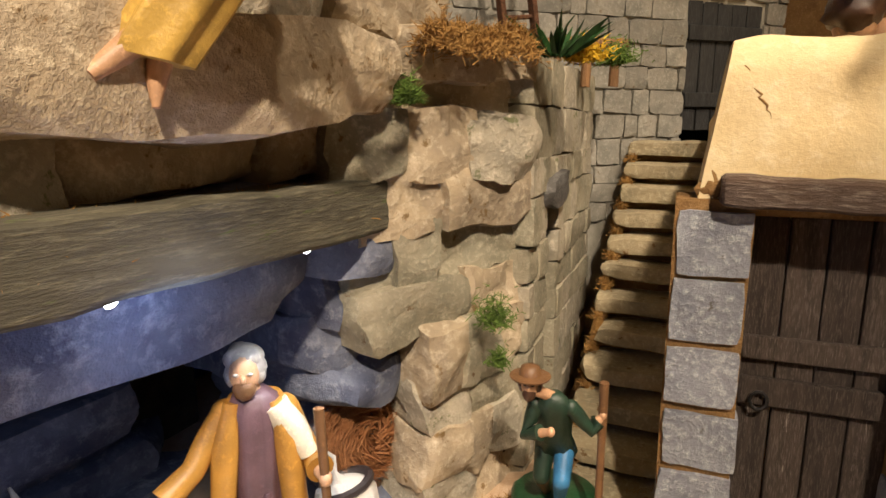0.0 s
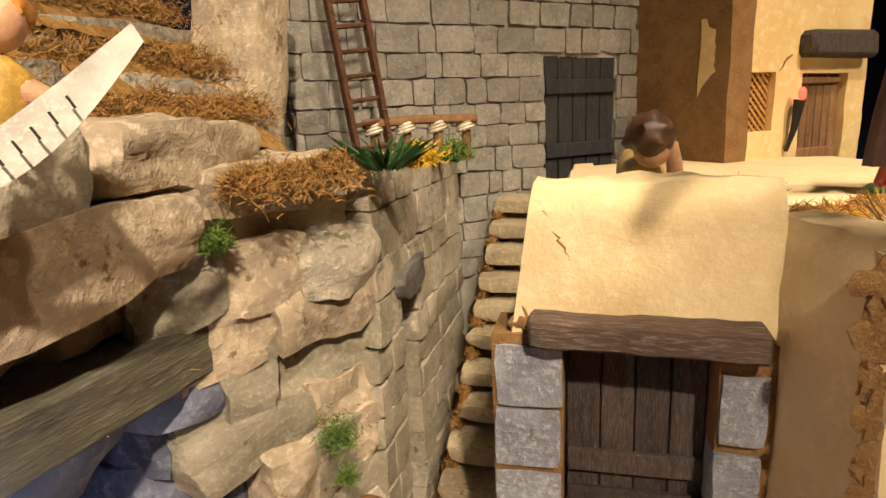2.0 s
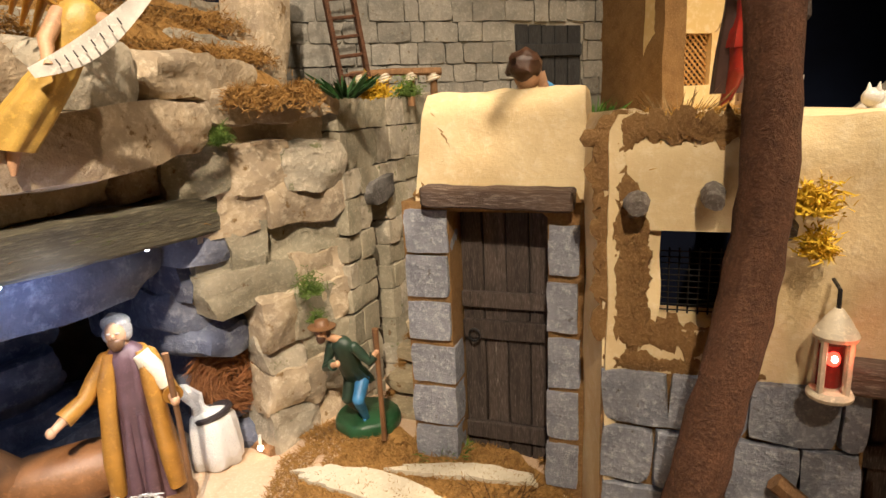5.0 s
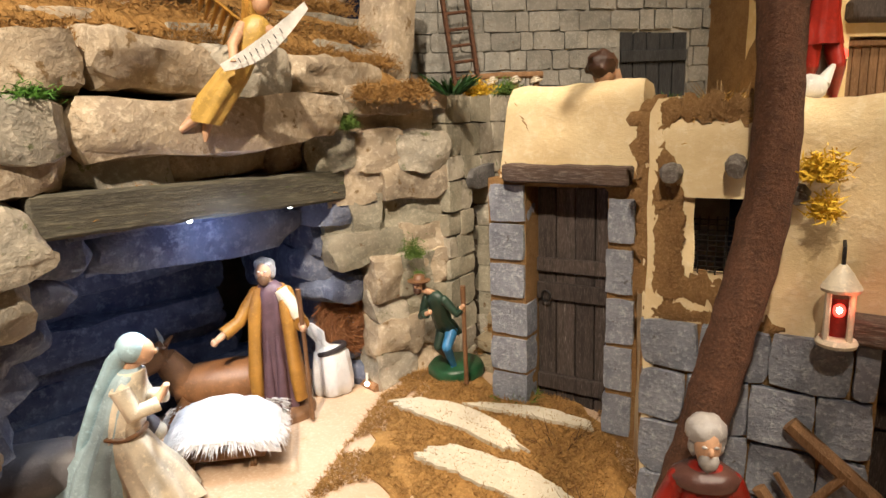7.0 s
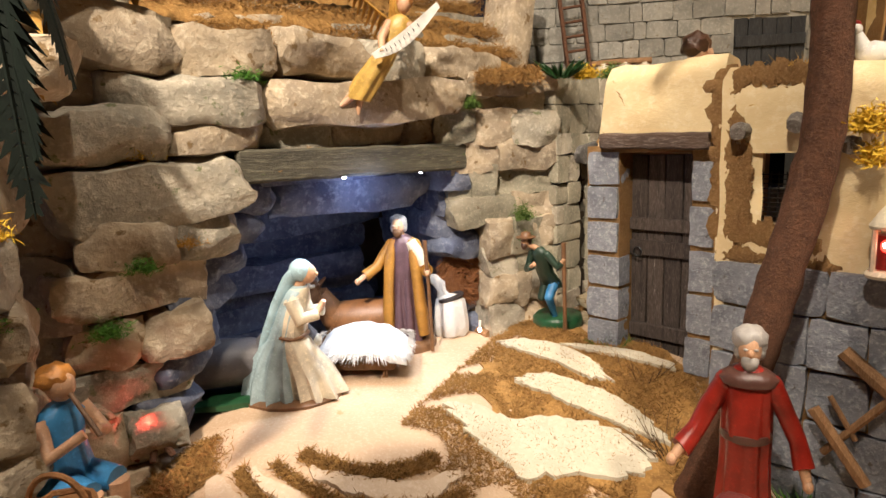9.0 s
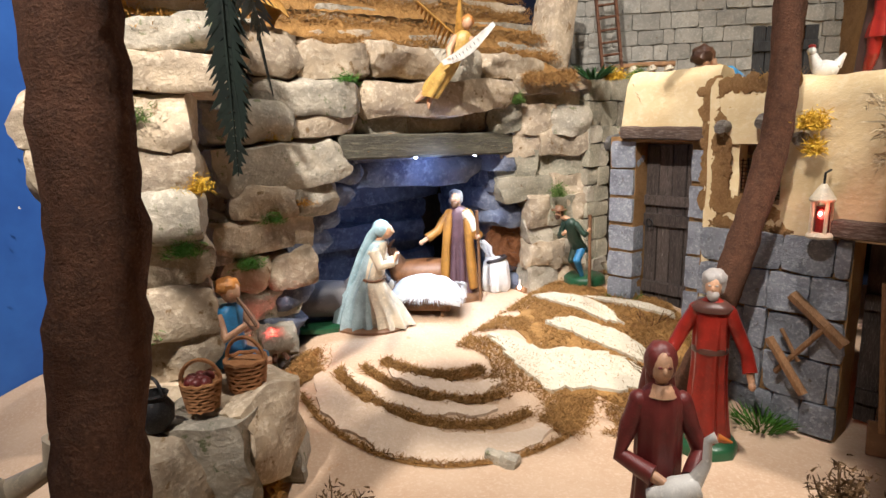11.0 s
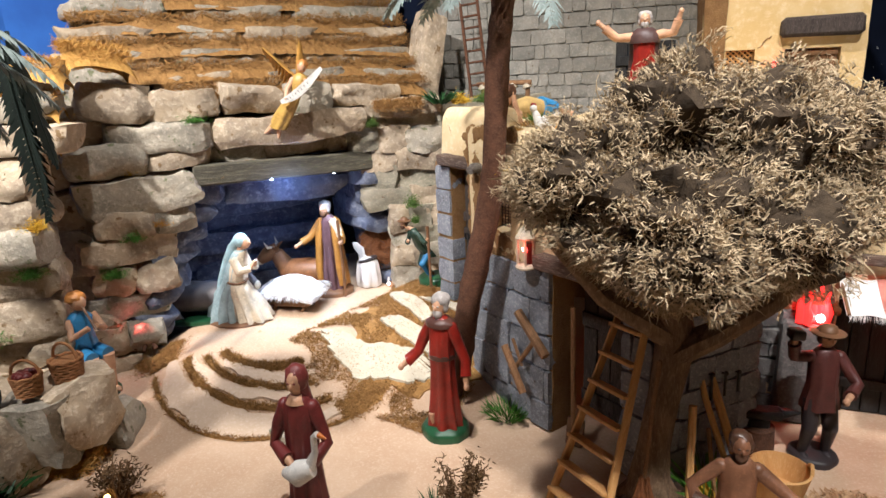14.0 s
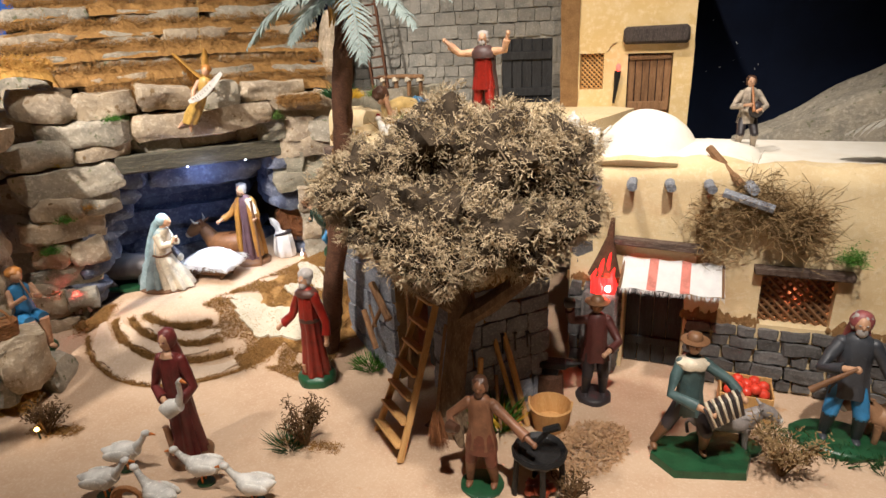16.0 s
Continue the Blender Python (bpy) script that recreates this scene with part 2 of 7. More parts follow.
PINE = mat("pale_pine", (0.62, 0.36, 0.13), (0.52, 0.28, 0.09), (0.68, 0.44, 0.20), 1.5, 6, 0.6, 0.4, 16, stretch=(2, 2, 0.3))
WOOD = mat("brown_wood", (0.27, 0.145, 0.065), (0.17, 0.09, 0.04), (0.34, 0.20, 0.10), 1.2, 7, 0.7, 0.7, 18, stretch=(2, 2, 0.35), vary=0.2)
BARK = mat("red_brown_bark", (0.145, 0.065, 0.035), (0.085, 0.04, 0.022), (0.20, 0.10, 0.055), 0.9, 8, 0.9, 1.0, 14)
BARK2 = mat("grey_brown_bark", (0.23, 0.15, 0.085), (0.12, 0.078, 0.045), (0.32, 0.22, 0.13), 1.2, 8, 0.9, 1.0, 14, stretch=(1.5, 1.5, 0.4))
SAND = mat("pink_sand", (0.55, 0.40, 0.27), (0.49, 0.34, 0.22), (0.61, 0.47, 0.34), 6.0, 9, 0.95, 0.5, 60, wear=(0.48, 0.29, 0.145), wear_at=0.66)
SLAB = mat("pale_step_stone", (0.60, 0.47, 0.34), (0.53, 0.40, 0.28), (0.65, 0.53, 0.41), 3.0, 8, 0.9, 0.5, 22)
PATCH = mat("white_step_stone", (0.56, 0.51, 0.39), (0.48, 0.43, 0.32), (0.62, 0.57, 0.46), 3.0, 8, 0.9, 0.5, 22)
MOSS_BROWN = mat("brown_moss", (0.34, 0.185, 0.055), (0.21, 0.11, 0.032), (0.46, 0.28, 0.10), 0.8, 6, 0.95, 0, 10)
MOSS_GOLD = mat("golden_moss", (0.52, 0.30, 0.07), (0.42, 0.22, 0.05), (0.60, 0.38, 0.11), 0.8, 6, 0.95, 0, 10)
MOSS_GREEN = mat("green_moss", (0.10, 0.17, 0.03), (0.06, 0.11, 0.02), (0.17, 0.25, 0.05), 0.8, 6, 0.9, 0, 10)
GRASS = mat("bright_grass", (0.075, 0.20, 0.02), (0.04, 0.13, 0.012), (0.14, 0.28, 0.04), 0.8, 6, 0.7, 0, 10)
DARKGREEN = mat("dark_green_leaf", (0.022, 0.075, 0.018), (0.012, 0.04, 0.012), (0.04, 0.11, 0.03), 0.8, 6, 0.55, 0, 10)
YELLOW = mat("yellow_flower_moss", (0.62, 0.40, 0.03), (0.50, 0.29, 0.015), (0.70, 0.50, 0.06), 0.8, 6, 0.9, 0, 10)
CROWN = mat("dried_lichen", (0.56, 0.45, 0.29), (0.36, 0.27, 0.15), (0.72, 0.62, 0.44), 1.0, 6, 0.95, 0, 10)
# Shade deep in the crown, given as a near-black colour.
CROWN_SHADE = mat("lichen_shade_core", (0.07, 0.05, 0.03), (0.035, 0.025, 0.015), None, 1.0, 6, 0.95, 0.6, 10)
FROND = mat("grey_green_palm_leaf", (0.24, 0.29, 0.27), (0.15, 0.19, 0.175), (0.34, 0.40, 0.37), 1.2, 6, 0.6, 0.3, 12)
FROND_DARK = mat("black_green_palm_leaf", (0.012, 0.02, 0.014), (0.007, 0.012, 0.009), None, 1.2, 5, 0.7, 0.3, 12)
TWIG = mat("dry_brown_twig", (0.13, 0.075, 0.03), (0.075, 0.042, 0.018), (0.20, 0.125, 0.055), 0.8, 6, 0.9, 0, 12)
HAY = mat("dry_hay", (0.30, 0.20, 0.09), (0.19, 0.12, 0.05), (0.42, 0.31, 0.16), 0.8, 6, 0.9, 0, 12)
STRAW = mat("red_brown_straw", (0.30, 0.125, 0.05), (0.20, 0.08, 0.03), (0.40, 0.19, 0.08), 0.6, 6, 0.85, 0, 12)
SHAVINGS = mat("wood_shavings", (0.55, 0.36, 0.20), (0.45, 0.27, 0.13), (0.64, 0.46, 0.29), 0.6, 6, 0.9, 0.3, 12)
WICKER = mat("wicker", (0.42, 0.20, 0.08), (0.30, 0.135, 0.05), (0.50, 0.27, 0.12), 0.5, 6, 0.8, 0.6, 12)
NIGHT = mat("night_blue_cloth", (0.006, 0.012, 0.035), (0.003, 0.006, 0.018), None, 20, 5, 0.95, 0.2, 8)
BLUEWALL = mat("blue_painted_board", (0.05, 0.16, 0.55), (0.035, 0.11, 0.42), None, 12, 5, 0.9, 0.2, 8)
IRON = mat("black_iron", (0.03, 0.03, 0.032), (0.02, 0.02, 0.02), (0.06, 0.055, 0.05), 0.8, 6, 0.45, 0.4, 12, metal=0.6)
CLOTH = mat("white_fluffy_cloth", (0.76, 0.75, 0.73), (0.68, 0.67, 0.66), None, 1.5, 6, 0.95, 0.8, 20)
PLAIN_WALL = mat("plain_room_wall", (0.13, 0.115, 0.10), (0.11, 0.095, 0.08), None, 40, 4, 0.9, 0.2, 8)


def paint(name, r, g, b, gloss=0.45, shade=0.6):
    return mat(name, (r, g, b), (r * shade, g * shade, b * shade), (min(1, r * 1.2), min(1, g * 1.2), min(1, b * 1.2)), 1.6, 6, gloss, 0.35, 12, spec=0.5)


SKIN = paint("painted_skin", 0.62, 0.36, 0.21)
SKIN_DARK = paint("painted_tan_skin", 0.24, 0.11, 0.055)
HAIR_GREY = paint("painted_grey_hair", 0.42, 0.39, 0.36, 0.35)
HAIR_BROWN = paint("painted_brown_hair", 0.085, 0.04, 0.022, 0.35)
HAIR_RED = paint("painted_ginger_hair", 0.50, 0.21, 0.045)
OCHRE = paint("painted_ochre_robe", 0.42, 0.20, 0.035)
PURPLE = paint("painted_purple_robe", 0.12, 0.065, 0.075)
CREAM = paint("painted_cream", 0.72, 0.63, 0.47)
WHITE = paint("painted_white", 0.80, 0.78, 0.72)
PALE_BLUE = paint("painted_pale_blue", 0.36, 0.47, 0.50)
BLUE = paint("painted_blue", 0.05, 0.24, 0.50)
NAVY = paint("painted_navy", 0.02, 0.04, 0.12)
DARK = paint("painted_dark_cloth", 0.035, 0.028, 0.03)
GREEN = paint("painted_green", 0.02, 0.085, 0.035, 0.3)
RED = paint("painted_red", 0.26, 0.018, 0.010, 0.28)
MAROON = paint("painted_maroon", 0.15, 0.025, 0.022, 0.4)
GOLD = paint("painted_gold", 0.60, 0.38, 0.09, 0.4)
BROWN = paint("painted_brown", 0.20, 0.10, 0.045, 0.45)
HIDE = paint("painted_ox_hide", 0.27, 0.12, 0.045)
ASH = paint("painted_grey_hide", 0.13, 0.12, 0.125, 0.4)
TOMATO = paint("painted_tomato", 0.70, 0.06, 0.03, 0.25)
ORANGE = paint("painted_beak", 0.65, 0.20, 0.03, 0.4)
LED_WHITE = glow("white_bulb", (0.85, 0.9, 1.0), 30)
LED_RED = glow("red_bulb", (1.0, 0.05, 0.03), 5)
LED_CORE = glow("hot_bulb", (1.0, 0.75, 0.6), 14)
# Emissive red that stands for bulb light falling on the forge chimney.
RED_GLOW = glow("red_chimney_glow", (1.0, 0.02, 0.012), 2.2)
LED_WARM = glow("warm_bulb", (1.0, 0.55, 0.12), 12)


class Fibres:
    """Many thin curved blades in one mesh."""

    def __init__(self):
        self.v, self.f = [], []

    def add(self, p, way, length, width, bend=0.5, steps=2):
        p, way = Vector(p), Vector(way).normalized()
        side = way.cross(Vector((rnd(-1, 1), rnd(-1, 1), rnd(-1, 1))))
        if side.length < 0.05:
            return
        side.normalize()
        turn = Vector((rnd(-1, 1), rnd(-1, 1), rnd(-1, 0.4))) * bend
        i = len(self.v)
        for k in range(steps):
            w = width * (1 - 0.35 * k / steps) / 2
            self.v += [tuple((p - side * w) * CM), tuple((p + side * w) * CM)]
            p = p + way * (length / steps)
            way = (way + turn / steps).normalized()
        self.v.append(tuple(p * CM))
        for k in range(steps - 1):
            a = i + 2 * k
            self.f.append((a, a + 1, a + 3, a + 2))
        a = i + 2 * (steps - 1)
        self.f.append((a, a + 1, a + 2))

    def mound(self, a, b, width, height, seed):
        """An uneven low bank from a to b under the blades."""
        a, b = Vector(a), Vector(b)
        run = b - a
        side = run.cross(Vector((0, 0, 1))).normalized()
        n, k_, i0 = max(4, int(run.length / 0.6)), 6, len(self.v)
        for i in range(n + 1):
            for k in range(k_ + 1):
                u = 2 * k / k_ - 1
                p = a + run * (i / n) + side * u * width * 0.5
                tip = math.sin(math.pi * i / n) ** 0.35 if 0 < i < n else 0.0
                p.z += tip * height * 0.7 * (1 - u * u) * (0.5 + 0.9 * noise.noise(Vector((i * 0.21, u, seed)))) - 1.6 * u * u - 1.6 * (1 - tip)
                p += wob(p, 0.8, 0.22, seed)
                self.v.append(tuple(p * CM))
        for i in range(n):
            for k in range(k_):
                q = i0 + i * (k_ + 1) + k
                self.f.append((q, q + 1, q + k_ + 2, q + k_ + 1))

    def mesh(self, name, material):
        me = bpy.data.meshes.new(name)
        me.from_pydata(self.v, [], self.f)
        me.materials.append(material)
        return me


def stuff(name, fib, material, label, category, m=None, parent=None):
    ob = new(name, fib.mesh(name, material))
    if m is not None:
        ob.matrix_basis = m
    if parent is not None:
        ob.parent = parent
        return tagged(ob, label)
    return tagged(ob, label, category, "", "stuff")


def moss_strip(a, b, width, height, count, material, label, length=0.7, thick=0.07, bank=True):
    """Fibrous moss along a line from a to b, in centimetres."""
    fib, a, b = Fibres(), Vector(a), Vector(b)
    run = b - a
    side = run.cross(Vector((0, 0, 1))).normalized()
    n1 = rnd(0, 50)
    if bank:
        fib.mound(a, b, width * 1.1, height * 0.8, n1)
    for _ in range(count * 2):
        k, w = random.random(), random.gauss(0, 0.42)
        lump = 0.45 + 0.9 * abs(noise.noise(Vector((k * run.length * 0.35, w, n1))))
        p = a + run * k + side * w * width * 0.6 + Vector((0, 0, rnd(0, height) * lump * max(0.1, 1 - w * w) - 0.8 * w * w))
        fib.add(p, (rnd(-1, 1), rnd(-1, 1), rnd(-0.3, 1)), length * rnd(0.5, 1.3), thick, 1.2)
    return stuff("moss_patch", fib, material, label, "moss")


def tuft(x, y, z, r, h, count, material, label, name="grass_tuft", width=0.14, bend=0.6, flat=0.35):
    fib = Fibres()
    if bend >= 1.0:
        for _ in range(count * 3):
            v = Vector((random.gauss(0, 0.45), random.gauss(0, 0.45), abs(random.gauss(0, 0.4)) - 0.15))
            v *= 0.75 + 0.5 * noise.noise(v * 2.5 + Vector((x, y, z)))
            fib.add((x + v.x * r, y + v.y * r, z + v.z * h), (rnd(-1, 1), rnd(-1, 1), rnd(-0.4, 1)), rnd(0.3, 0.8), width * 0.5, 1.2)
        return stuff(name, fib, material, label, "plant")
    for _ in range(count):
        a, q = rnd(0, 6.283), r * math.sqrt(random.random())
        p = (x + q * math.cos(a), y + q * math.sin(a), z - 0.1)
        out = flat + 0.8 * q / r
        fib.add(p, (out * math.cos(a) + rnd(-0.3, 0.3), out * math.sin(a) + rnd(-0.3, 0.3), 1), h * rnd(0.5, 1.15), width, bend, 3)
    return stuff(name, fib, material, label, "plant")


# ---- ground ----
def ease(lo, hi, v):
    v = min(1.0, max(0.0, (v - lo) / (hi - lo)))
    return v * v * (3 - 2 * v)


def round_platform(x, y):
    """How far a place lies from the middle of the raised floor before the cave; 1 is its rim."""
    return math.hypot((x + 9) / 14, (y - 19) / 20)


def ground_z(x, y):
    raised = 5.5 * (1 - ease(0.78, 1.72, round_platform(x, y)))
    landing = 7.6 * (1 - ease(6, 27, math.hypot((x - 14) * 0.95, y - 33)))
    behind = 5.5 * ease(24, 40, y) * (1 - ease(20, 32, x))
    left = 3.0 * ease(-6, -22, x) * ease(-30, -8, y)
    return max(raised, landing, behind, left) + 0.12 * noise.noise(Vector((x * 0.12, y * 0.12, 0))) + 0.05 * noise.noise(Vector((x * 0.5, y * 0.5, 3)))


def build_ground():
    bm = bmesh.new()
    nx, ny = 130, 120
    grid = []
    for j in range(ny + 1):
        row = []
        for i in range(nx + 1):
            x, y = -45 + 155 * i / nx, -75 + 155 * j / ny
            row.append(bm.verts.new((x, y, ground_z(x, y))))
        grid.append(row)
    for j in range(ny):
        for i in range(nx):
            bm.faces.new((grid[j][i], grid[j][i + 1], grid[j + 1][i + 1], grid[j + 1][i]))
    thing("ground", "pinkish sand spread over the raised display base", "ground", kind="structure", bm=bm, mats=SAND)


build_ground()

# ---- room that holds the display ----
def room():
    def slab(name, x0, x1, y0, y1, z0, z1, label, material=PLAIN_WALL):
        bm = bmesh.new()
        box(bm, x0, x1, y0, y1, z0, z1)
        thing(name, label, "room", kind="structure", bm=bm, mats=material, smooth=False)

    slab("wall_west", -152, -140, -200, 150, -80, 190, "plain dim wall of the room")
    slab("wall_east", 212, 224, -200, 150, -80, 190, "plain dim wall of the room")
    slab("wall_south", -152, 224, -212, -200, -80, 190, "plain dim wall of the room")
    slab("wall_north", -152, 224, 150, 162, -80, 190, "plain dim wall of the room")
    slab("ceiling", -152, 224, -212, 162, 190, 200, "plain ceiling above the display")
    slab("floor", -152, 224, -212, 162, -92, -80, "plain floor of the room")
    slab("display_base", -46, 111, -76, 81, -80, -1.5, "boarded base under the display", WOOD)


room()


def backdrop():
    bm = bmesh.new()
    pts = [(-24, 66), (20, 88), (70, 98), (110, 92), (135, 60)]
    for (x0, y0), (x1, y1) in zip(pts, pts[1:]):
        q = [bm.verts.new(c) for c in ((x0, y0, -5), (x1, y1, -5), (x1, y1, 100), (x0, y0, 100))]
        bm.faces.new(q)
    thing("backdrop", "dark blue night sky cloth behind the village", "backdrop", kind="structure", bm=bm, mats=NIGHT)
    bm = bmesh.new()
    pts = [(-18, -78), (-44, -40), (-46, 0), (-36, 40), (-24, 66)]
    for (x0, y0), (x1, y1) in zip(pts, pts[1:]):
        q = [bm.verts.new(c) for c in ((x0, y0, -5), (x1, y1, -5), (x1, y1, 100), (x0, y0, 100))]
        bm.faces.new(q)
    thing("backdrop", "bright blue starry sky board beside the rocks", "backdrop", kind="structure", bm=bm, mats=BLUEWALL)
    fib = Fibres()
    rs = random.Random(4)
    for _ in range(60):
        k = rs.random()
        x, y, z = -43.2 + 1.6 * k, -36 + 34 * k, rs.uniform(5, 70)
        fib.add((x, y, z), (0, 0, 1), 0.35, 0.3, 0)
    for _ in range(70):
        k = rs.random()
        x, y, z = 20 + 50 * k, 87.4 + 10 * k, rs.uniform(34, 75)
        fib.add((x, y, z), (0, 0, 1), 0.3, 0.25, 0)
    stuff("painted_stars", fib, WHITE, "tiny white stars painted on the sky", "star")


backdrop()

# ---- cave cliff ----
CAVE = Frame(-13.1, 7.1, 67)
cliff = thing("cave_cliff", "layered ochre rock cliff with a cave opening", "cliff", CAVE.m(), kind="structure")
ROCKS = {}


def stone(parent, s, d, z, ls, ld, lz, material, rx=0.0, ry=0.0, rz=0.0, round_=0.35, rough=0.16, strata=0.0, cuts=5, label="", chip=(0.74, 0.95)):
    """One stone centred at s, d, z of its frame."""
    me = stone_mesh(ls, ld, lz, rnd(0, 90), material, round_, rough, cuts, strata, chip)
    return part("stone", me, None, parent, label, at(s, -d, z, rz, rx, ry))


def course(parent, s0, s1, z0, z1, d, count, depth, material, jitter=0.35, gap=0.12, **kw):
    """A row of stones of uneven length between s0 and s1."""
    cuts_at = [0.0]
    for k in range(count):
        cuts_at.append(cuts_at[-1] + rnd(1 - jitter, 1 + jitter))
    span = cuts_at[-1]
    for a, b in zip(cuts_at, cuts_at[1:]):
        p, q = s0 + (s1 - s0) * a / span, s0 + (s1 - s0) * b / span
        h = (z1 - z0) * rnd(0.95, 1.1)
        mt = material if not isinstance(material, list) else random.choice(material)
        stone(parent, (p + q) / 2, d - depth / 2 + rnd(-0.5, 0.5), (z0 + z1) / 2 + rnd(-0.15, 0.15), q - p - gap, depth, h, mt, rnd(-3, 3), rnd(-2, 2), rnd(-3, 3), **kw)


def core(parent, name, s0, s1, d0, d1, z0, z1, material=GAP_SHADE):
    # added filler block behind the stones; keeps light and views out of gaps
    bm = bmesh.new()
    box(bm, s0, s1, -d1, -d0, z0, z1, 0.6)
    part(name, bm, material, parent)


def build_cliff():
    random.seed(11)
    mixed = [ROCK, ROCK, ROCK_GREY]
    # lintel zone and the long slabs above the opening
    course(cliff, -5.5, 28, 29.4, 33.0, -2.2, 4, 7, mixed, gap=-0.6, round_=0.3, rough=0.2, cuts=7)
    stone(cliff, -3.6, -3.4, 34.2, 14.5, 8, 4.2, ROCK_GREY, 0, 2, -3, round_=0.5, rough=0.22, cuts=8, label="pale flat boulder")
    stone(cliff, 15.0, -3.6, 34.2, 24, 8.5, 4.4, ROCK, 0, -1.5, -5, round_=0.5, rough=0.2, cuts=9, label="long reddish overhanging slab")
    stone(cliff, -8.8, -3.6, 38.8, 8.6, 8, 5.0, ROCK, 0, 5, 8, round_=0.5, rough=0.24, cuts=7)
    stone(cliff, -0.2, -3.8, 38.2, 9.4, 8, 4.0, ROCK, 0, -5, -4, round_=0.5, rough=0.24, cuts=7)
    stone(cliff, 9.0, -3.5, 38.6, 10.4, 8, 4.2, ROCK, 0, 4, 0, round_=0.55, rough=0.22, cuts=7)
    stone(cliff, 18.0, -2.4, 38.4, 7.2, 6.5, 4.6, ROCK_GREY, 0, 0, 0, round_=0.9, rough=0.15, cuts=7)
    stone(cliff, 27.5, -3.0, 38.2, 13.5, 8, 3.4, ROCK, 0, 1, 4, round_=0.4, rough=0.24, cuts=8)
    # grassy terraces that step back
    for k, (z, d, s0, s1, n) in enumerate([(41.6, -4.6, -3, 40, 3), (45.2, -8.2, -14, 41, 3), (48.8, -11.6, -14, 42, 4), (52.6, -15.5, -12, 43, 3), (56.4, -19.5, -10, 43, 3), (60.2, -23, -10, 43, 3)]):
        course(cliff, s0, s1, z - 1.5, z + 0.9, d, n, 7, [ROCK_GREY, ROCK], gap=-0.8, round_=0.45, rough=0.26, cuts=8)
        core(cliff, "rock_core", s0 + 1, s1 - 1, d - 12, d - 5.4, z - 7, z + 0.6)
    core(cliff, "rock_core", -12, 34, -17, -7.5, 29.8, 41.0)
    stone(cliff, 42.6, -6.6, 45, 4.2, 6, 17, ROCK, 0, 12, 0, round_=0.6, rough=0.15, cuts=7, label="tall smooth ochre rock edge")
    # pile left of the opening
    for k in range(8):
        z0 = 1.0 + k * 4.05
        right = -10.5 + 11.0 * (z0 / 27)
        left = -16.5 + 0.35 * k + rnd(-1.5, 1.5)
        if k % 2:
            mid = rnd(0.4, 0.6) * (left + right)
            spans = ((left, mid), (mid, right))
        else:
            spans = ((left, right),)
        for p, q in spans:
            stone(cliff, (p + q) / 2, -4.2 + rnd(-1.0, 1.2), z0 + 2 + rnd(-0.3, 0.3), q - p + 1.2, 8, 4.5 * rnd(0.85, 1.15), random.choice(mixed), rnd(-5, 5), rnd(-5, 5), rnd(-9, 9), round_=0.45, rough=0.26, cuts=7)
    core(cliff, "rock_core", -17, -9, -18, -8.0, 0, 33)
    # cave mouth sides and inside, built of long thin layers
    for k in range(8):
        z0 = 4.4 + k * 2.9
        lean = -11.5 + 12.0 * (k / 8)
        stone(cliff, lean - 0.5, -9.5, z0 + 1.4, 7, 17, 3.7, ROCK_BLUE_GLOW, rnd(-4, 4), rnd(-5, 5), rnd(14, 24), round_=0.35, rough=0.24, cuts=6)
        stone(cliff, 11 + rnd(-2.5, 2.5), -22 + rnd(-1.5, 1.5), z0 + 1.4, 34, 7, 3.6, ROCK_BLUE_GLOW, rnd(-4, 4), rnd(-3, 3), rnd(-5, 5), round_=0.3, rough=0.26, cuts=8)
        stone(cliff, (29.5 if k > 3 else 33.0) - 0.15 * k, -10.0 + rnd(-1, 1), z0 + 1.4, 6.5, 17, 3.7, ROCK_BLUE_GLOW, rnd(-4, 4), rnd(-5, 5), rnd(-14, -4), round_=0.35, rough=0.24, cuts=6)
    stone(cliff, 14.0, -5.5, 24.9, 20, 5, 4.2, ROCK_BLUE_GLOW, 8, 1, 2, round_=0.3, rough=0.22, cuts=8, label="blue lit slab under the cave roof")
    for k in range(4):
        stone(cliff, 12.5 + rnd(-1, 1), -4.2 - 4.4 * k, 28.2 - 0.6 * k, 29, 5.4, 3.0, ROCK_BLUE_GLOW, rnd(-5, 5), rnd(-1.5, 1.5), 0, round_=0.3, rough=0.24, cuts=7)
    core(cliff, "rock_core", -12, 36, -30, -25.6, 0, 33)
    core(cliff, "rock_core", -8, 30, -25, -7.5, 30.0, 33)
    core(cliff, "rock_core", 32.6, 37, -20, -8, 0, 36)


build_cliff()

beam = thing("wooden_beam", "weathered grey green beam over the cave mouth", "beam", CAVE.m(13.6, -1.5, 28.2, 0, 0, 1.2))
bm = bmesh.new()
box(bm, -14.2, 14.2, -1.4, 1.4, -1.5, 1.5, 0.22)
bmesh.ops.subdivide_edges(bm, edges=[e for e in bm.edges if e.calc_length() > 5], cuts=14)
for v in bm.verts:
    v.co += wob(v.co, 2.0, 0.16)
part("plank", bm, BEAM, beam)

# right shoulder of the cave, up to the corner with the stairs
SHOULDER = Frame(-2.6, 32.4, 42)
shoulder = thing("rock_shoulder", "mossy ochre stones between cave and stair", "cliff", SHOULDER.m(), kind="structure")


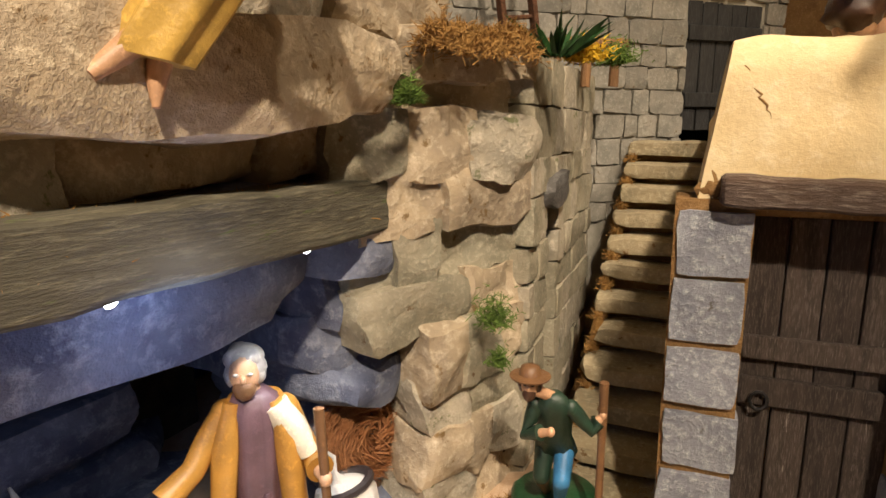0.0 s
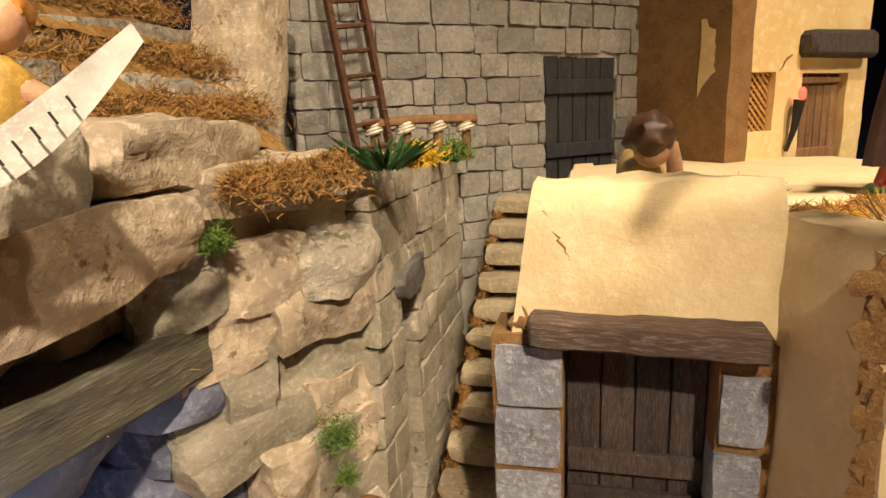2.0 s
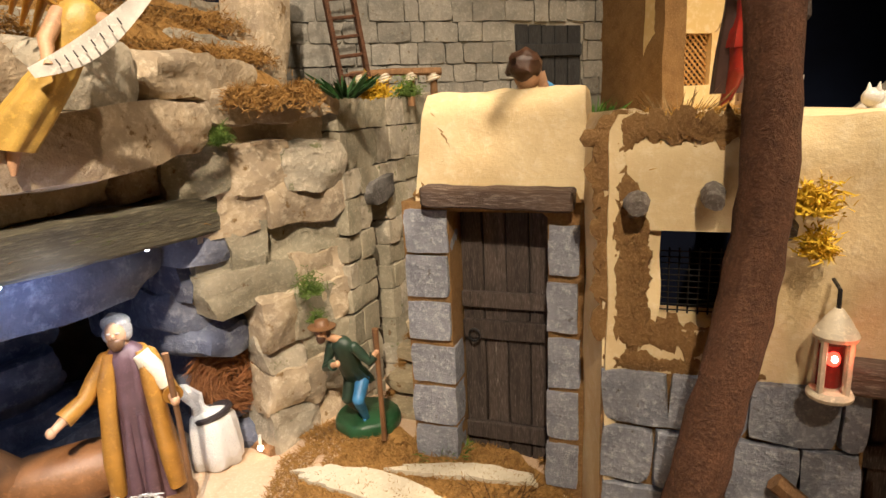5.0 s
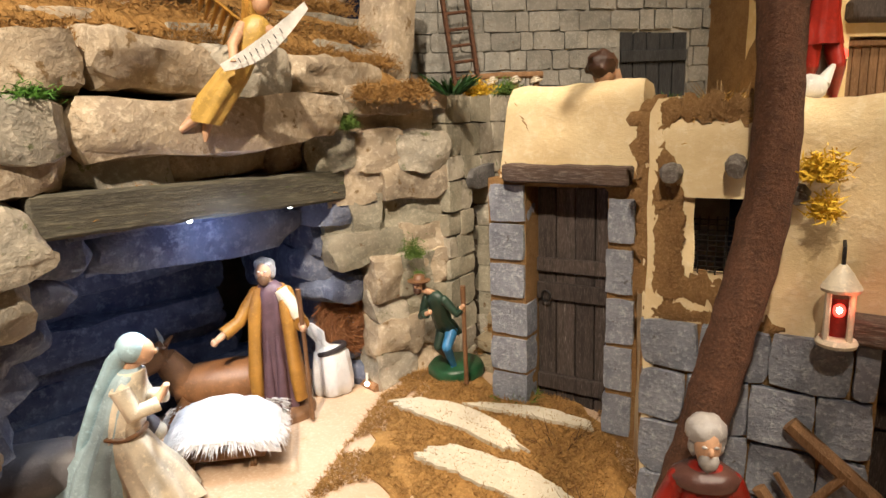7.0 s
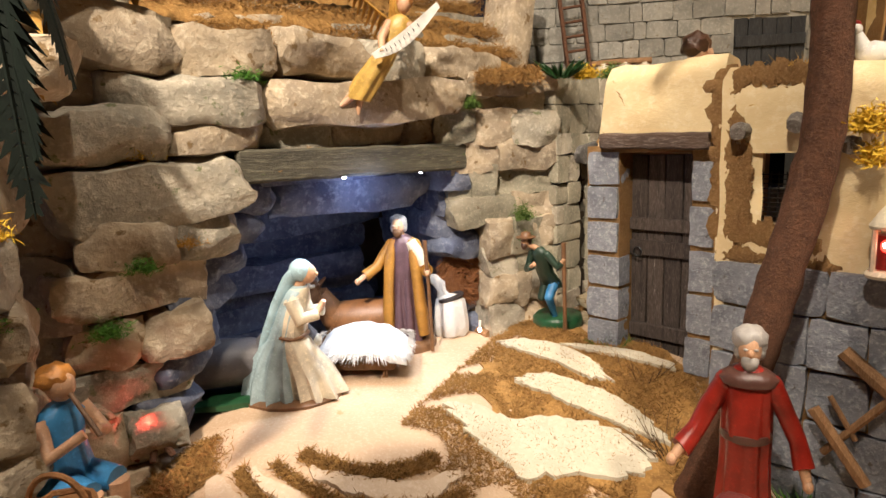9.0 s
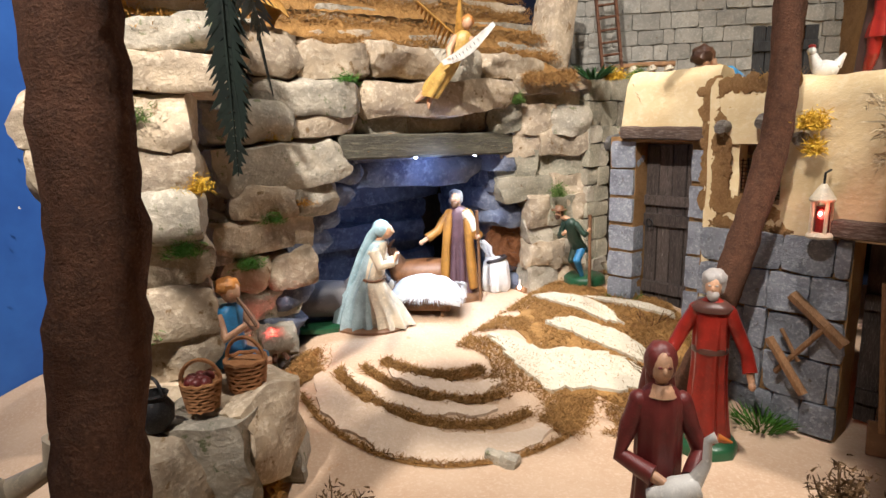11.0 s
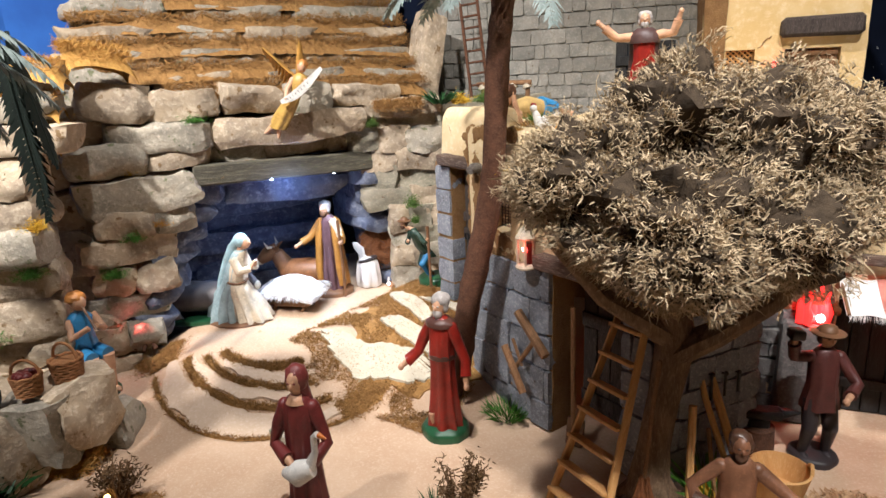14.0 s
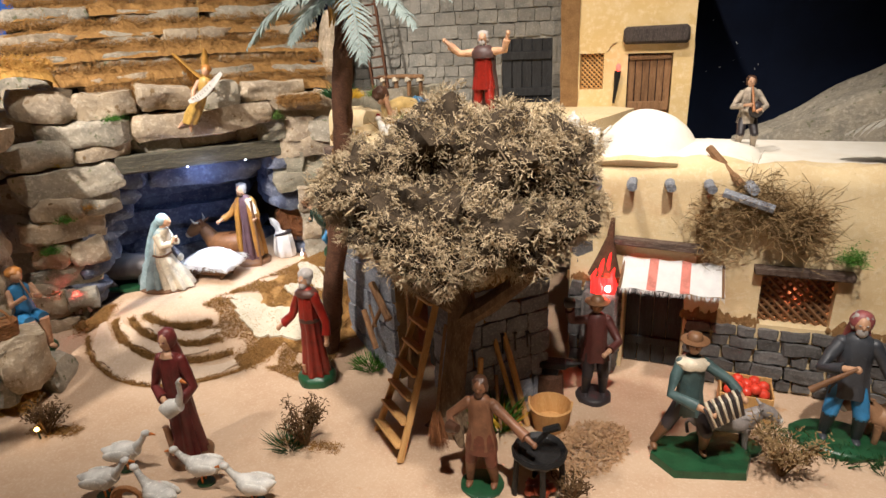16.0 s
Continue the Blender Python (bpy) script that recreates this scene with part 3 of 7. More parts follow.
def build_shoulder():
    random.seed(23)
    zs = [4.5, 9.2, 13.0, 16.0, 19.5, 22.6, 26.2, 29.5, 32.6, 35.0, 37.0]
    for k, (z0, z1) in enumerate(zip(zs, zs[1:])):
        course(shoulder, (-2.0 if z0 > 16.5 else 2.4) - 1.5 * (z0 > 28), 11.2, z0 - 0.2, z1 + 0.4, rnd(-0.5, 0.6), 2 + k % 2, 6, [ROCK, ROCK, ROCK_GREY, GREENISH], 0.5, -0.8, round_=0.25, rough=0.24, cuts=7, chip=(0.84, 1.0))
    core(shoulder, "rock_core", 1, 10.5, -12, -4.2, 2, 36.5)


build_shoulder()

# wall with a small arch that runs back beside the stair
ARCH = Frame(5.7, 39.9, 69)
arch_wall = thing("stone_wall", "old squared stone wall with a dark arched opening", "wall", ARCH.m(), kind="structure")


def masonry(parent, s0, s1, z0, z1, d, rows, mean, depth, material, holes=(), proud=0.25, gap=0.14, name="stone", rough=0.10, round_=0.16):
    """Squared stones laid in courses, each one its own piece, left out where holes lie."""
    marks_ = [0.0]
    for r in range(rows):
        marks_.append(marks_[-1] + rnd(0.72, 1.3))
    for r in range(rows):
        base_z = z0 + (z1 - z0) * marks_[r] / marks_[-1]
        h = (z1 - z0) * (marks_[r + 1] - marks_[r]) / marks_[-1]
        s = s0
        first = True
        while s < s1 - 0.2:
            w = mean * rnd(0.5, 1.5) * (0.6 if first and r % 2 else 1)
            first = False
            e = min(s1, s + w)
            if s1 - e < mean * 0.35:
                e = s1
            zc, a, b = base_z + h * 0.5, s, e
            for h0, h1, hz0, hz1 in holes:
                if hz0 < zc < hz1:
                    if a >= h0 and b <= h1:
                        a = b
                    elif a < h0 < b <= h1:
                        b = h0
                    elif h0 <= a < h1 < b:
                        a = h1
                    elif a < h0 and b > h1:
                        b = h0
            if b - a > 0.5:
                me = stone_mesh(b - a - gap * rnd(0.5, 2), depth, h * rnd(0.94, 1.03) - gap, rnd(0, 90), random.choice(material) if isinstance(material, list) else material, round_, rough, 4, 0, (0.85, 1.02))
                part(name, me, None, parent, "", at((a + b) / 2, -(d - depth / 2 + rnd(0, proud)), zc, rnd(-2, 2), rnd(-2, 2), rnd(-2.5, 2.5)))
            s = e


def solid_wall(bm, length, z0, z1, thick, holes=(), step=1.0, rough=0.12, mat_=0, seed=0.0, soft_top=0.0):
    """A wall from s=0 to length, its face at d=0, with openings cut through; the face is a little uneven."""
    def marks(lo, hi, extra):
        cuts = sorted({lo, hi, *[e for e in extra if lo < e < hi]})
        out = []
        for a, b in zip(cuts, cuts[1:]):
            n = max(1, round((b - a) / step))
            out += [a + (b - a) * i / n for i in range(n)]
        return out + [hi]

    ss = marks(0.0, length, [v for h in holes for v in h[:2]])
    zs = marks(z0, z1, [v for h in holes for v in h[2:]])
    solid = lambda i, j: 0 <= i < len(ss) - 1 and 0 <= j < len(zs) - 1 and not any(h[0] - 1e-6 < (ss[i] + ss[i + 1]) / 2 < h[1] and h[2] < (zs[j] + zs[j + 1]) / 2 < h[3] for h in holes)
    keep = {}

    def vert(i, j, back):
        if (i, j, back) not in keep:
            p = Vector((ss[i], thick if back else 0.0, zs[j]))
            off = wob(p, 5.0, rough * 1.5, seed) + wob(p, 1.4, rough * 0.6, seed + 3)
            if soft_top:
                drop = max(0.0, 1 - (z1 - zs[j]) / soft_top)
                p.y += (-1 if back else 1) * 0.45 * soft_top * drop * drop
                p.z += 2 * off.x * drop
            keep[i, j, back] = bm.verts.new(p + Vector((0.3 * off.x, off.y, 0.3 * off.z)))
        return keep[i, j, back]

    for i in range(len(ss) - 1):
        for j in range(len(zs) - 1):
            if not solid(i, j):
                continue
            quads = [[(i, j, 0), (i + 1, j, 0), (i + 1, j + 1, 0), (i, j + 1, 0)], [(i, j, 1), (i, j + 1, 1), (i + 1, j + 1, 1), (i + 1, j, 1)]]
            if not solid(i - 1, j):
                quads.append([(i, j, 0), (i, j + 1, 0), (i, j + 1, 1), (i, j, 1)])
            if not solid(i + 1, j):
                quads.append([(i + 1, j, 0), (i + 1, j, 1), (i + 1, j + 1, 1), (i + 1, j + 1, 0)])
            if not solid(i, j - 1):
                quads.append([(i, j, 0), (i, j, 1), (i + 1, j, 1), (i + 1, j, 0)])
            if not solid(i, j + 1):
                quads.append([(i, j + 1, 0), (i + 1, j + 1, 0), (i + 1, j + 1, 1), (i, j + 1, 1)])
            for q in quads:
                bm.faces.new([vert(*c) for c in q]).material_index = mat_


def build_arch_wall():
    random.seed(31)
    bm = bmesh.new()
    solid_wall(bm, 25, 3, 37, 3, [(5.2, 8.6, 3.5, 26)], 1.5, 0.1)
    part("wall_core", bm, GAP_SHADE, arch_wall, m=at(0, 0.9, 0))
    masonry(arch_wall, 0, 25, 5, 37, 0.6, 11, 4.0, 2.2, [GREENISH, ROCK_GREY, GREENISH], [(5.2, 8.6, 4, 26)], gap=0.0, rough=0.09)
    stone(arch_wall, 6.9, 0.3, 27.3, 6.2, 2.4, 2.4, BLOCK_DARK, 0, -4, label="dark stone lintel")
    # black sheet behind the arch, standing for the shade inside
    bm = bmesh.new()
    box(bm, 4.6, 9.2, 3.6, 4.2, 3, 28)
    part("dark_door", bm, BLACKDOOR_SHADE, arch_wall)


build_arch_wall()

# ---- stair up to the tower ----
STAIR = Frame(11.6, 36.0, 67)
stair = thing("stone_stair", "narrow worn stone stair with brown moss edges", "stair", STAIR.m(), kind="structure")


def build_stair():
    random.seed(37)
    for k in range(12):
        s = k * 2.5
        me = stone_mesh(4.4, 11.5, 1.3, rnd(0, 90), STEPSTONE, 0.15, 0.16, 7, 0, (0.86, 1.0))
        part("step", me, None, stair, "", at(s + 1.0, rnd(-0.3, 0.3) - 2.2, 7.3 + k * 2.05, rnd(-5, 5), rnd(-2, 2), rnd(-3, 3)))
        bm = bmesh.new()
        box(bm, s + 0.5, s + 3.6, -7.6, 3.6, 2, 6.9 + k * 2.05, rough=0.2, seed=k)
        part("riser", bm, MUD, stair)


build_stair()
for k in range(11):
    for side in (-3.1,):
        x, y = STAIR.xy(k * 2.5 + 1, side)
        moss_strip((x, y, 8.2 + k * 2.05), (x + 0.8, y + 2.4, 8.8 + k * 2.05), 1.2, 0.6, 130, MOSS_BROWN, "brown moss on the stair edge", 0.6)

# ---- tower wall behind ----
TOWERF = Frame(26.0, 66.5, 20)
tower = thing("tower_wall", "tall grey squared stone tower wall", "wall", TOWERF.m(), kind="structure")


def build_tower():
    random.seed(41)
    bm = bmesh.new()
    solid_wall(bm, 52, 10, 62, 4, [(34, 44, 20, 45)], 2.0, 0.08)
    part("wall_core", bm, TOWER_JOINT, tower, m=at(-34, 0.9, 0))
    masonry(tower, -34, 18, 22, 62, -0.55, 17, 3.2, 1.2, TOWER, [(0, 10, 22, 45)], 0.16, 0.09, rough=0.12, round_=0.08)


build_tower()


def plank_door(m, w, h, boards, material, label, rails, name="wooden_door", latch=True):
    door = thing(name, label, "door", m)
    for k in range(boards):
        bm = bmesh.new()
        x = -w / 2 + w * k / boards
        box(bm, x + 0.05, x + w / boards - 0.05, -0.3, 0.3, 0, h, 0.07, rough=0.06, seed=k * 3.1)
        part("board", bm, material, door)
    rail_ = door
    for z, t in rails:
        bm = bmesh.new()
        box(bm, -w / 2 + 0.1, w / 2 - 0.1, -0.75, -0.28, z, z + t, 0.09, rough=0.06, seed=z)
        rail_ = part("rail", bm, material, door)
    if latch:
        bm = bmesh.new()
        pts = [(-w / 2 + 1.1 + 0.42 * math.cos(a), -0.95, h * 0.52 + 0.5 * math.sin(a)) for a in [i * 0.6283 for i in range(11)]]
        tube(bm, pts, 0.11, 6)
        part("ring_handle", bm, IRON, rail_, "iron ring handle")
    return door


plank_door(TOWERF.m(5, -1.2, 31.6), 10, 13.6, 5, BLACKDOOR_SHADE, "black plank door in the tower wall", [(2.5, 1.6), (9.5, 1.6)], latch=False)

# ---- near house with the roof terrace ----
DOORF = Frame(12.4, 29.6, -20)
UPPER_AT, RIGHT_AT = Frame(42.0, 59.2, 17), Frame(56.0, 31.4, 12)
house = thing("plaster_house", "cream plaster house with grey stone base and flat roof", "house", kind="structure")
VENTF = Frame(24.6, 19.0, -20)
RIGHTF = Frame(50.0, 9.8, 58)


def quoin_column(parent, frame, s0, s1, z0, z1, rows, material, depth=2.4, d=0.35):
    for r in range(rows):
        h = (z1 - z0) / rows
        w = (s1 - s0) * rnd(0.9, 1.04)
        me = stone_mesh(w, depth, h * rnd(0.86, 0.95), rnd(0, 90), material, 0.10, 0.07, 6, 0, (0.92, 1.04))
        part("stone", me, None, parent, "", frame.m((s0 + s1) / 2 + rnd(-0.1, 0.1), d - depth / 2 + 0.3, z0 + h * (r + 0.5)))


def build_house():
    random.seed(53)
    # door side
    bm = bmesh.new()
    solid_wall(bm, 13.4, 28.6, 36.2, 4, [], 0.6, 0.16, 0, 1, 1.6)
    for v in bm.verts:
        lean = min(1.0, max(0.0, (v.co.z - 28.6) / 7.6))
        v.co.x += (1.0 + 1.1 * lean) * (1 - v.co.x / 13.4) - 0.5 * max(0.0, lean - 0.75) * (v.co.x / 13.4) ** 3
    part("plaster_wall", bm, PLASTER, house, "cracked cream plaster", DOORF.m())
    bm = bmesh.new()
    solid_wall(bm, 13.4, 3, 28.6, 3.4, [(3.6, 10.9, 3, 27.9)], 0.9, 0.1, 0, 2)
    part("mortar_wall", bm, MUD, house, m=DOORF.m(0, 0.38))
    quoin_column(house, DOORF, 0.1, 3.6, 7.0, 28.2, 6, BLOCK)
    quoin_column(house, DOORF, 10.8, 13.1, 6.5, 27.4, 5, BLOCK)
    # wall that steps forward, and the long front
    bm = bmesh.new()
    solid_wall(bm, 8.0, 3, 34.4, 3, [], 0.8, 0.14, 0, 4, 1.2)
    part("plaster_wall", bm, PLASTER, house, m=Frame(25.0, 26.6, -92).m())
    bm = bmesh.new()
    solid_wall(bm, 27.0, 19.4, 34.0, 4, [(2.3, 7.4, 22.2, 28.0)], 0.7, 0.16, 0, 5, 1.8)
    part("plaster_wall", bm, PLASTER, house, "cream plaster with a square vent", VENTF.m())
    bm = bmesh.new()
    solid_wall(bm, 27.0, -1, 19.4, 3.4, [(14.0, 23.6, -1, 19.4)], 1.0, 0.1, 0, 6)
    part("mortar_wall", bm, MUD, house, m=VENTF.m(0, 0.05))
    masonry(house_stones, 0, 27, 0.2, 19.6, 0.45, 5, 4.4, 2.2, BLOCK, [(14.0, 23.6, -1, 30)], 0.3, 0.12, rough=0.09, round_=0.12)
    # right side, under the tree
    bm = bmesh.new()
    solid_wall(bm, 13.5, 17.5, 34, 3.5, [], 0.9, 0.16, 0, 7, 1.6)
    part("plaster_wall", bm, PLASTER, house, m=RIGHTF.m())
    bm = bmesh.new()
    solid_wall(bm, 13.5, -1, 17.5, 3.2, [], 1.2, 0.1, 0, 8)
    part("mortar_wall", bm, MUD, house, m=RIGHTF.m(0, 0.0))
    masonry(side_stones, 0, 13.5, 0.2, 17.5, 0.4, 6, 3.8, 2.0, BLOCK, [], 0.3, 0.12, rough=0.09, round_=0.12)
    # side towards the stair, back, and roof
    bm = bmesh.new()
    solid_wall(bm, 34.5, 3, 33.6, 3, [], 1.2, 0.15, 0, 9, 1.4)
    part("plaster_wall", bm, PLASTER, house, m=Frame(27.6, 64.0, -111).m())
    bm = bmesh.new()
    roof = [(15.8, 30.0), (26, 26.5), (26.2, 20.6), (49.4, 12.2), (55, 21.5), (53, 34), (55, 60), (40, 66), (28.4, 63)]
    top = [bm.verts.new((x, y, 33.4)) for x, y in roof]
    low = [bm.verts.new((x, y, 31.0)) for x, y in roof]
    bm.faces.new(top)
    bm.faces.new(low[::-1])
    for k in range(len(roof)):
        bm.faces.new((top[k], low[k], low[(k + 1) % len(roof)], top[(k + 1) % len(roof)]))
    part("roof", bm, PLASTER, house, "flat plastered roof terrace")


house_stones = thing("stone_footing", "grey blue painted stone blocks of the house front", "wall", VENTF.m(), kind="structure")
side_stones = thing("stone_footing", "grey stone blocks under the house side", "wall", RIGHTF.m(), kind="structure")
build_house()

for frame_, s, z, w, mt in [(DOORF, 7.4, 29.0, 10.8, LINTEL), (VENTF, 18.6, 20.6, 12.5, LINTEL)]:
    bm = bmesh.new()
    box(bm, -w / 2, w / 2, -1.5, 0.8, -0.75, 0.75, 0.16)
    bmesh.ops.subdivide_edges(bm, edges=[e for e in bm.edges if e.calc_length() > 4], cuts=9)
    for v in bm.verts:
        v.co += wob(v.co, 1.5, 0.13, s)
    thing("door_lintel", "weathered dark wooden lintel over a door", "lintel", frame_.m(s, 0.2, z, 0, 0, 1.5 if frame_ is DOORF else 0), bm=bm, mats=mt)
plank_door(DOORF.m(7.3, -2.2, 7.2), 7.2, 20.4, 4, DOORWOOD, "closed weathered plank door between stone posts", [(1.5, 1.5), (10.2, 1.6), (12.8, 1.3)])
plank_door(VENTF.m(18.8, -5.4, 0.6), 9.8, 19.0, 5, DOORWOOD, "dark wide plank door of the lower house", [(2.0, 1.5), (11.5, 1.7)], latch=False)

# mud bands where the plaster has fallen away
def mud_band(frame, runs, label):
    bm = bmesh.new()
    for s0, z0, s1, z1, w in runs:
        n_ = max(6, int(math.hypot(s1 - s0, z1 - z0) / (0.22 * w)))
        for k in range(n_ + 1):
            q = k / n_
            r = w * rnd(0.35, 1.3)
            ball(bm, (s0 + (s1 - s0) * q + random.gauss(0, 0.55) * w, 0.05, z0 + (z1 - z0) * q + random.gauss(0, 0.4) * w), (r, 0.17 + 0.05 * random.random(), r * rnd(0.8, 2.0)), 0, 2, 0.9, k * 1.7 + s0)
    thing("bare_mud", label, "plaster", frame.m(), bm=bm, mats=MUD)


def crack(frame, pts, label="thin dark crack in the plaster"):
    bm = bmesh.new()
    line = []
    for (s0, z0), (s1, z1) in zip(pts, pts[1:]):
        for k in range(6):
            q = k / 6
            line.append((s0 + (s1 - s0) * q + rnd(-0.16, 0.16), -0.03, z0 + (z1 - z0) * q + rnd(-0.1, 0.1)))
    tube(bm, line, [0.03 + 0.05 * math.sin(3.14 * k / len(line)) for k in range(len(line))], 5)
    thing("plaster_crack", label, "crack", frame.m(), bm=bm, mats=MUD)


random.seed(59)
mud_band(DOORF, [(1.8, 29.2, 2.8, 29.0, 0.5), (11.6, 28.4, 13.2, 28.0, 0.8), (12.6, 27.6, 12.9, 12.0, 0.5)], "bare brown mud round the lintel ends")
mud_band(VENTF, [(0.2, 34, 0.9, 22, 0.65), (1.0, 22, 7.0, 21.2, 0.5), (0.9, 33.6, 8, 33.7, 0.4), (2.0, 28.4, 2.0, 22.4, 0.35), (0.4, 20.0, 8.5, 19.6, 0.3)], "bare brown mud at the wall corner")
mud_band(RIGHTF, [(0.5, 17.8, 13, 17.4, 0.9)], "bare brown mud above the stones")
mud_band(RIGHT_AT, [(0.3, 13.5, 7.2, 13.2, 0.5), (15.8, 9.4, 24, 9.2, 0.5), (33, 9.4, 41, 9.2, 0.5), (16.5, 24, 17.5, 14, 0.5)], "bare brown mud on the dome house wall")
crack(DOORF, [(2.6, 34.9), (3.4, 33.4), (4.0, 32.5), (5.4, 32.2)])
crack(DOORF, [(2.6, 30.6), (3.4, 31.6), (4.6, 31.4), (5.6, 30.6), (6.2, 30.9)])
crack(UPPER_AT, [(7.6, 42.4), (8.6, 43.8), (9.6, 44.0)])
crack(UPPER_AT, [(17.6, 44.0), (19.4, 47.0)])

# vent with a wire grille
vent = thing("vent_grille", "rusty wire grille in a square wall vent", "grille", VENTF.m(4.85, -2.8, 22.2) @ Matrix.Diagonal((1.15, 1, 0.72, 1)))
for k in range(11):
    bm = bmesh.new()
    tube(bm, [(-2.2, 0, 0.3 + k * 0.52), (2.2, 0, 0.3 + k * 0.52)], 0.06, 5)
    part("wire", bm, IRON, vent)
for k in range(9):
    bm = bmesh.new()
    tube(bm, [(-2.0 + k * 0.5, 0.06, 0), (-2.0 + k * 0.5, 0.06, 5.8)], 0.05, 5)
    part("wire", bm, IRON, vent)
for s, z in ((1.8, 29.6), (5.6, 30.0), (9.0, 28.4)):
    bm = bmesh.new()
    tube(bm, [(0, 1.5, 0), (0, -0.9, 0.1), (0.1, -1.5, -0.1)], [0.6, 0.68, 0.5], 10, rough=0.35, seed=s)
    thing("beam_end", "grey rounded roof beam end in the wall", "beam", VENTF.m(s, 0, z), bm=bm, mats=BEAM_END)

# ---- upper yellow house ----
UPPER = Frame(42.0, 59.2, 17)
upper = thing("upper_house", "yellow plaster upper house with shuttered door", "house", kind="structure")


def build_upper():
    bm = bmesh.new()
    solid_wall(bm, 21.5, 28, 62, 3.5, [(3.2, 7.2, 36.3, 42.3), (11.2, 18.4, 31, 42.1)], 0.9, 0.15, 0, 12)
    part("plaster_wall", bm, PLASTER_Y, upper, m=UPPER.m())
    bm = bmesh.new()
    solid_wall(bm, 18, 28, 62, 3, [], 1.2, 0.15, 0, 13)
    part("plaster_wall", bm, MUD, upper, "bare brown side wall", Frame(*UPPER.xy(-0.05, -17.5), -73).m())
    bm = bmesh.new()
    solid_wall(bm, 18, 28, 62, 3, [], 1.5, 0.15, 0, 14)
    part("plaster_wall", bm, PLASTER_Y, upper, m=Frame(*UPPER.xy(21.5, -0.1), 107).m())
    bm = bmesh.new()
    box(bm, 8, 18.5, -1.9, 0.6, 43.6, 46.4, 0.5, rough=0.3)
    part("door_canopy", bm, DOORWOOD, upper, "short dark canopy board", UPPER.m(2.2))


build_upper()
plank_door(UPPER.m(14.8, -1.2, 31), 7.0, 11.0, 6, WOOD, "brown plank door of the upper house", [(1.6, 1.5), (10.0, 0.7)], latch=False)


def lattice(m, w, h, n_x, material, label, backing=DARK):
    ob = thing("lattice_window", label, "window", m)
    step = w / n_x
    bm = bmesh.new()
    rows = int(h / step)
    for k in range(-rows, n_x + 1):
        for sign in (1, -1):
            x0, z0 = (k * step, 0) if sign == 1 else (w - k * step, 0)
            pts = []
            for q in range(0, 41):
                x, z = x0 + sign * h * q / 40, h * q / 40
                if 0 <= x <= w:
                    pts.append((x, z))
            if len(pts) > 1:
                (xa, za), (xb, zb) = pts[0], pts[-1]
                tube(bm, [(xa - w / 2, 0.1 * sign, za), (xb - w / 2, 0.1 * sign, zb)], step * 0.19, 4)
    part("lattice", bm, material, ob)
    bm = bmesh.new()
    box(bm, -w / 2 - 0.3, w / 2 + 0.3, 1.2, 1.5, -0.3, h + 0.3)
    part("backing", bm, backing, ob)
    return ob


lattice(UPPER.m(5.2, -1.0, 36.3), 4.0, 6.0, 5, PINE, "pierced terracotta lattice window, dark behind")

# ---- right house with dome ----
RIGHT = Frame(56.0, 31.4, 12)
rhouse = thing("dome_house", "sunlit plaster house with a white dome and roof poles", "house", kind="structure")
right_stones = thing("stone_footing", "dark rough stones at the foot of the dome house", "wall", RIGHT.m(), kind="structure")


def build_right():
    random.seed(61)
    bm = bmesh.new()
    solid_wall(bm, 42, -1, 30.2, 4, [(7.6, 15.4, -1, 15.0), (24.2, 32.4, 9.4, 16.4)], 0.9, 0.2, 0, 21, 2.2)
    part("plaster_wall", bm, PLASTER, rhouse, m=RIGHT.m())
    masonry(right_stones, 0, 7.4, 0.2, 13, 0.5, 6, 3.0, 2.0, BLOCK_DARK, [], 0.5, 0.2, rough=0.2)
    masonry(right_stones, 15.6, 42, 0.2, 9.0, 0.5, 5, 3.6, 2.0, BLOCK_DARK, [], 0.5, 0.2, rough=0.2)
    bm = bmesh.new()
    solid_wall(bm, 22, -1, 30.2, 3, [], 1.5, 0.2, 0, 22, 1.5)
    part("plaster_wall", bm, BLOCK_DARK, rhouse, m=Frame(*RIGHT.xy(0, -22), -78).m())
    bm = bmesh.new()
    box(bm, 0.5, 42, 2, 22, 28.4, 29.6, 0.3)
    part("roof", bm, PLASTER_W, rhouse, "white flat roof", RIGHT.m())
    bm = bmesh.new()
    ball(bm, (8.5, 11.5, 29.0), (6.8, 6.8, 6.2), 0, 4, 0.05, 3)
    part("dome", bm, PLASTER_W, rhouse, "smooth white dome", RIGHT.m())
    bm = bmesh.new()
    ball(bm, (17.5, 8.5, 29.0), (6, 6, 2.6), 0, 3, 0.15, 7)
    part("dome", bm, PLASTER_W, rhouse, "low white roof swell", RIGHT.m())
    bm = bmesh.new()
    tube(bm, [(3, 0.6, 29.9), (7, 0.4, 30.3), (13, 0.6, 29.9)], [0.5, 0.7, 0.5], 8, rough=0.3)
    part("roof_edge", bm, PLASTER, rhouse, m=RIGHT.m())


build_right()
for k in range(5):
    bm = bmesh.new()
    tube(bm, [(0, 2, 0), (0, -1.2, 0.0), (rnd(0.1, 0.5), -2.6, -0.1)], [0.62, 0.66, 0.6], 10, rough=0.2, seed=k)
    thing("roof_pole", "grey round roof pole end in the plaster", "pole", RIGHT.m(3.2 + 4.55 * k, 0, 27.4 + 0.1 * k), "roof poles", bm=bm, mats=BLOCK)
bm = bmesh.new()
box(bm, -5.6, 5.6, -1.0, 1.0, -0.5, 0.5, 0.15, rough=0.15)
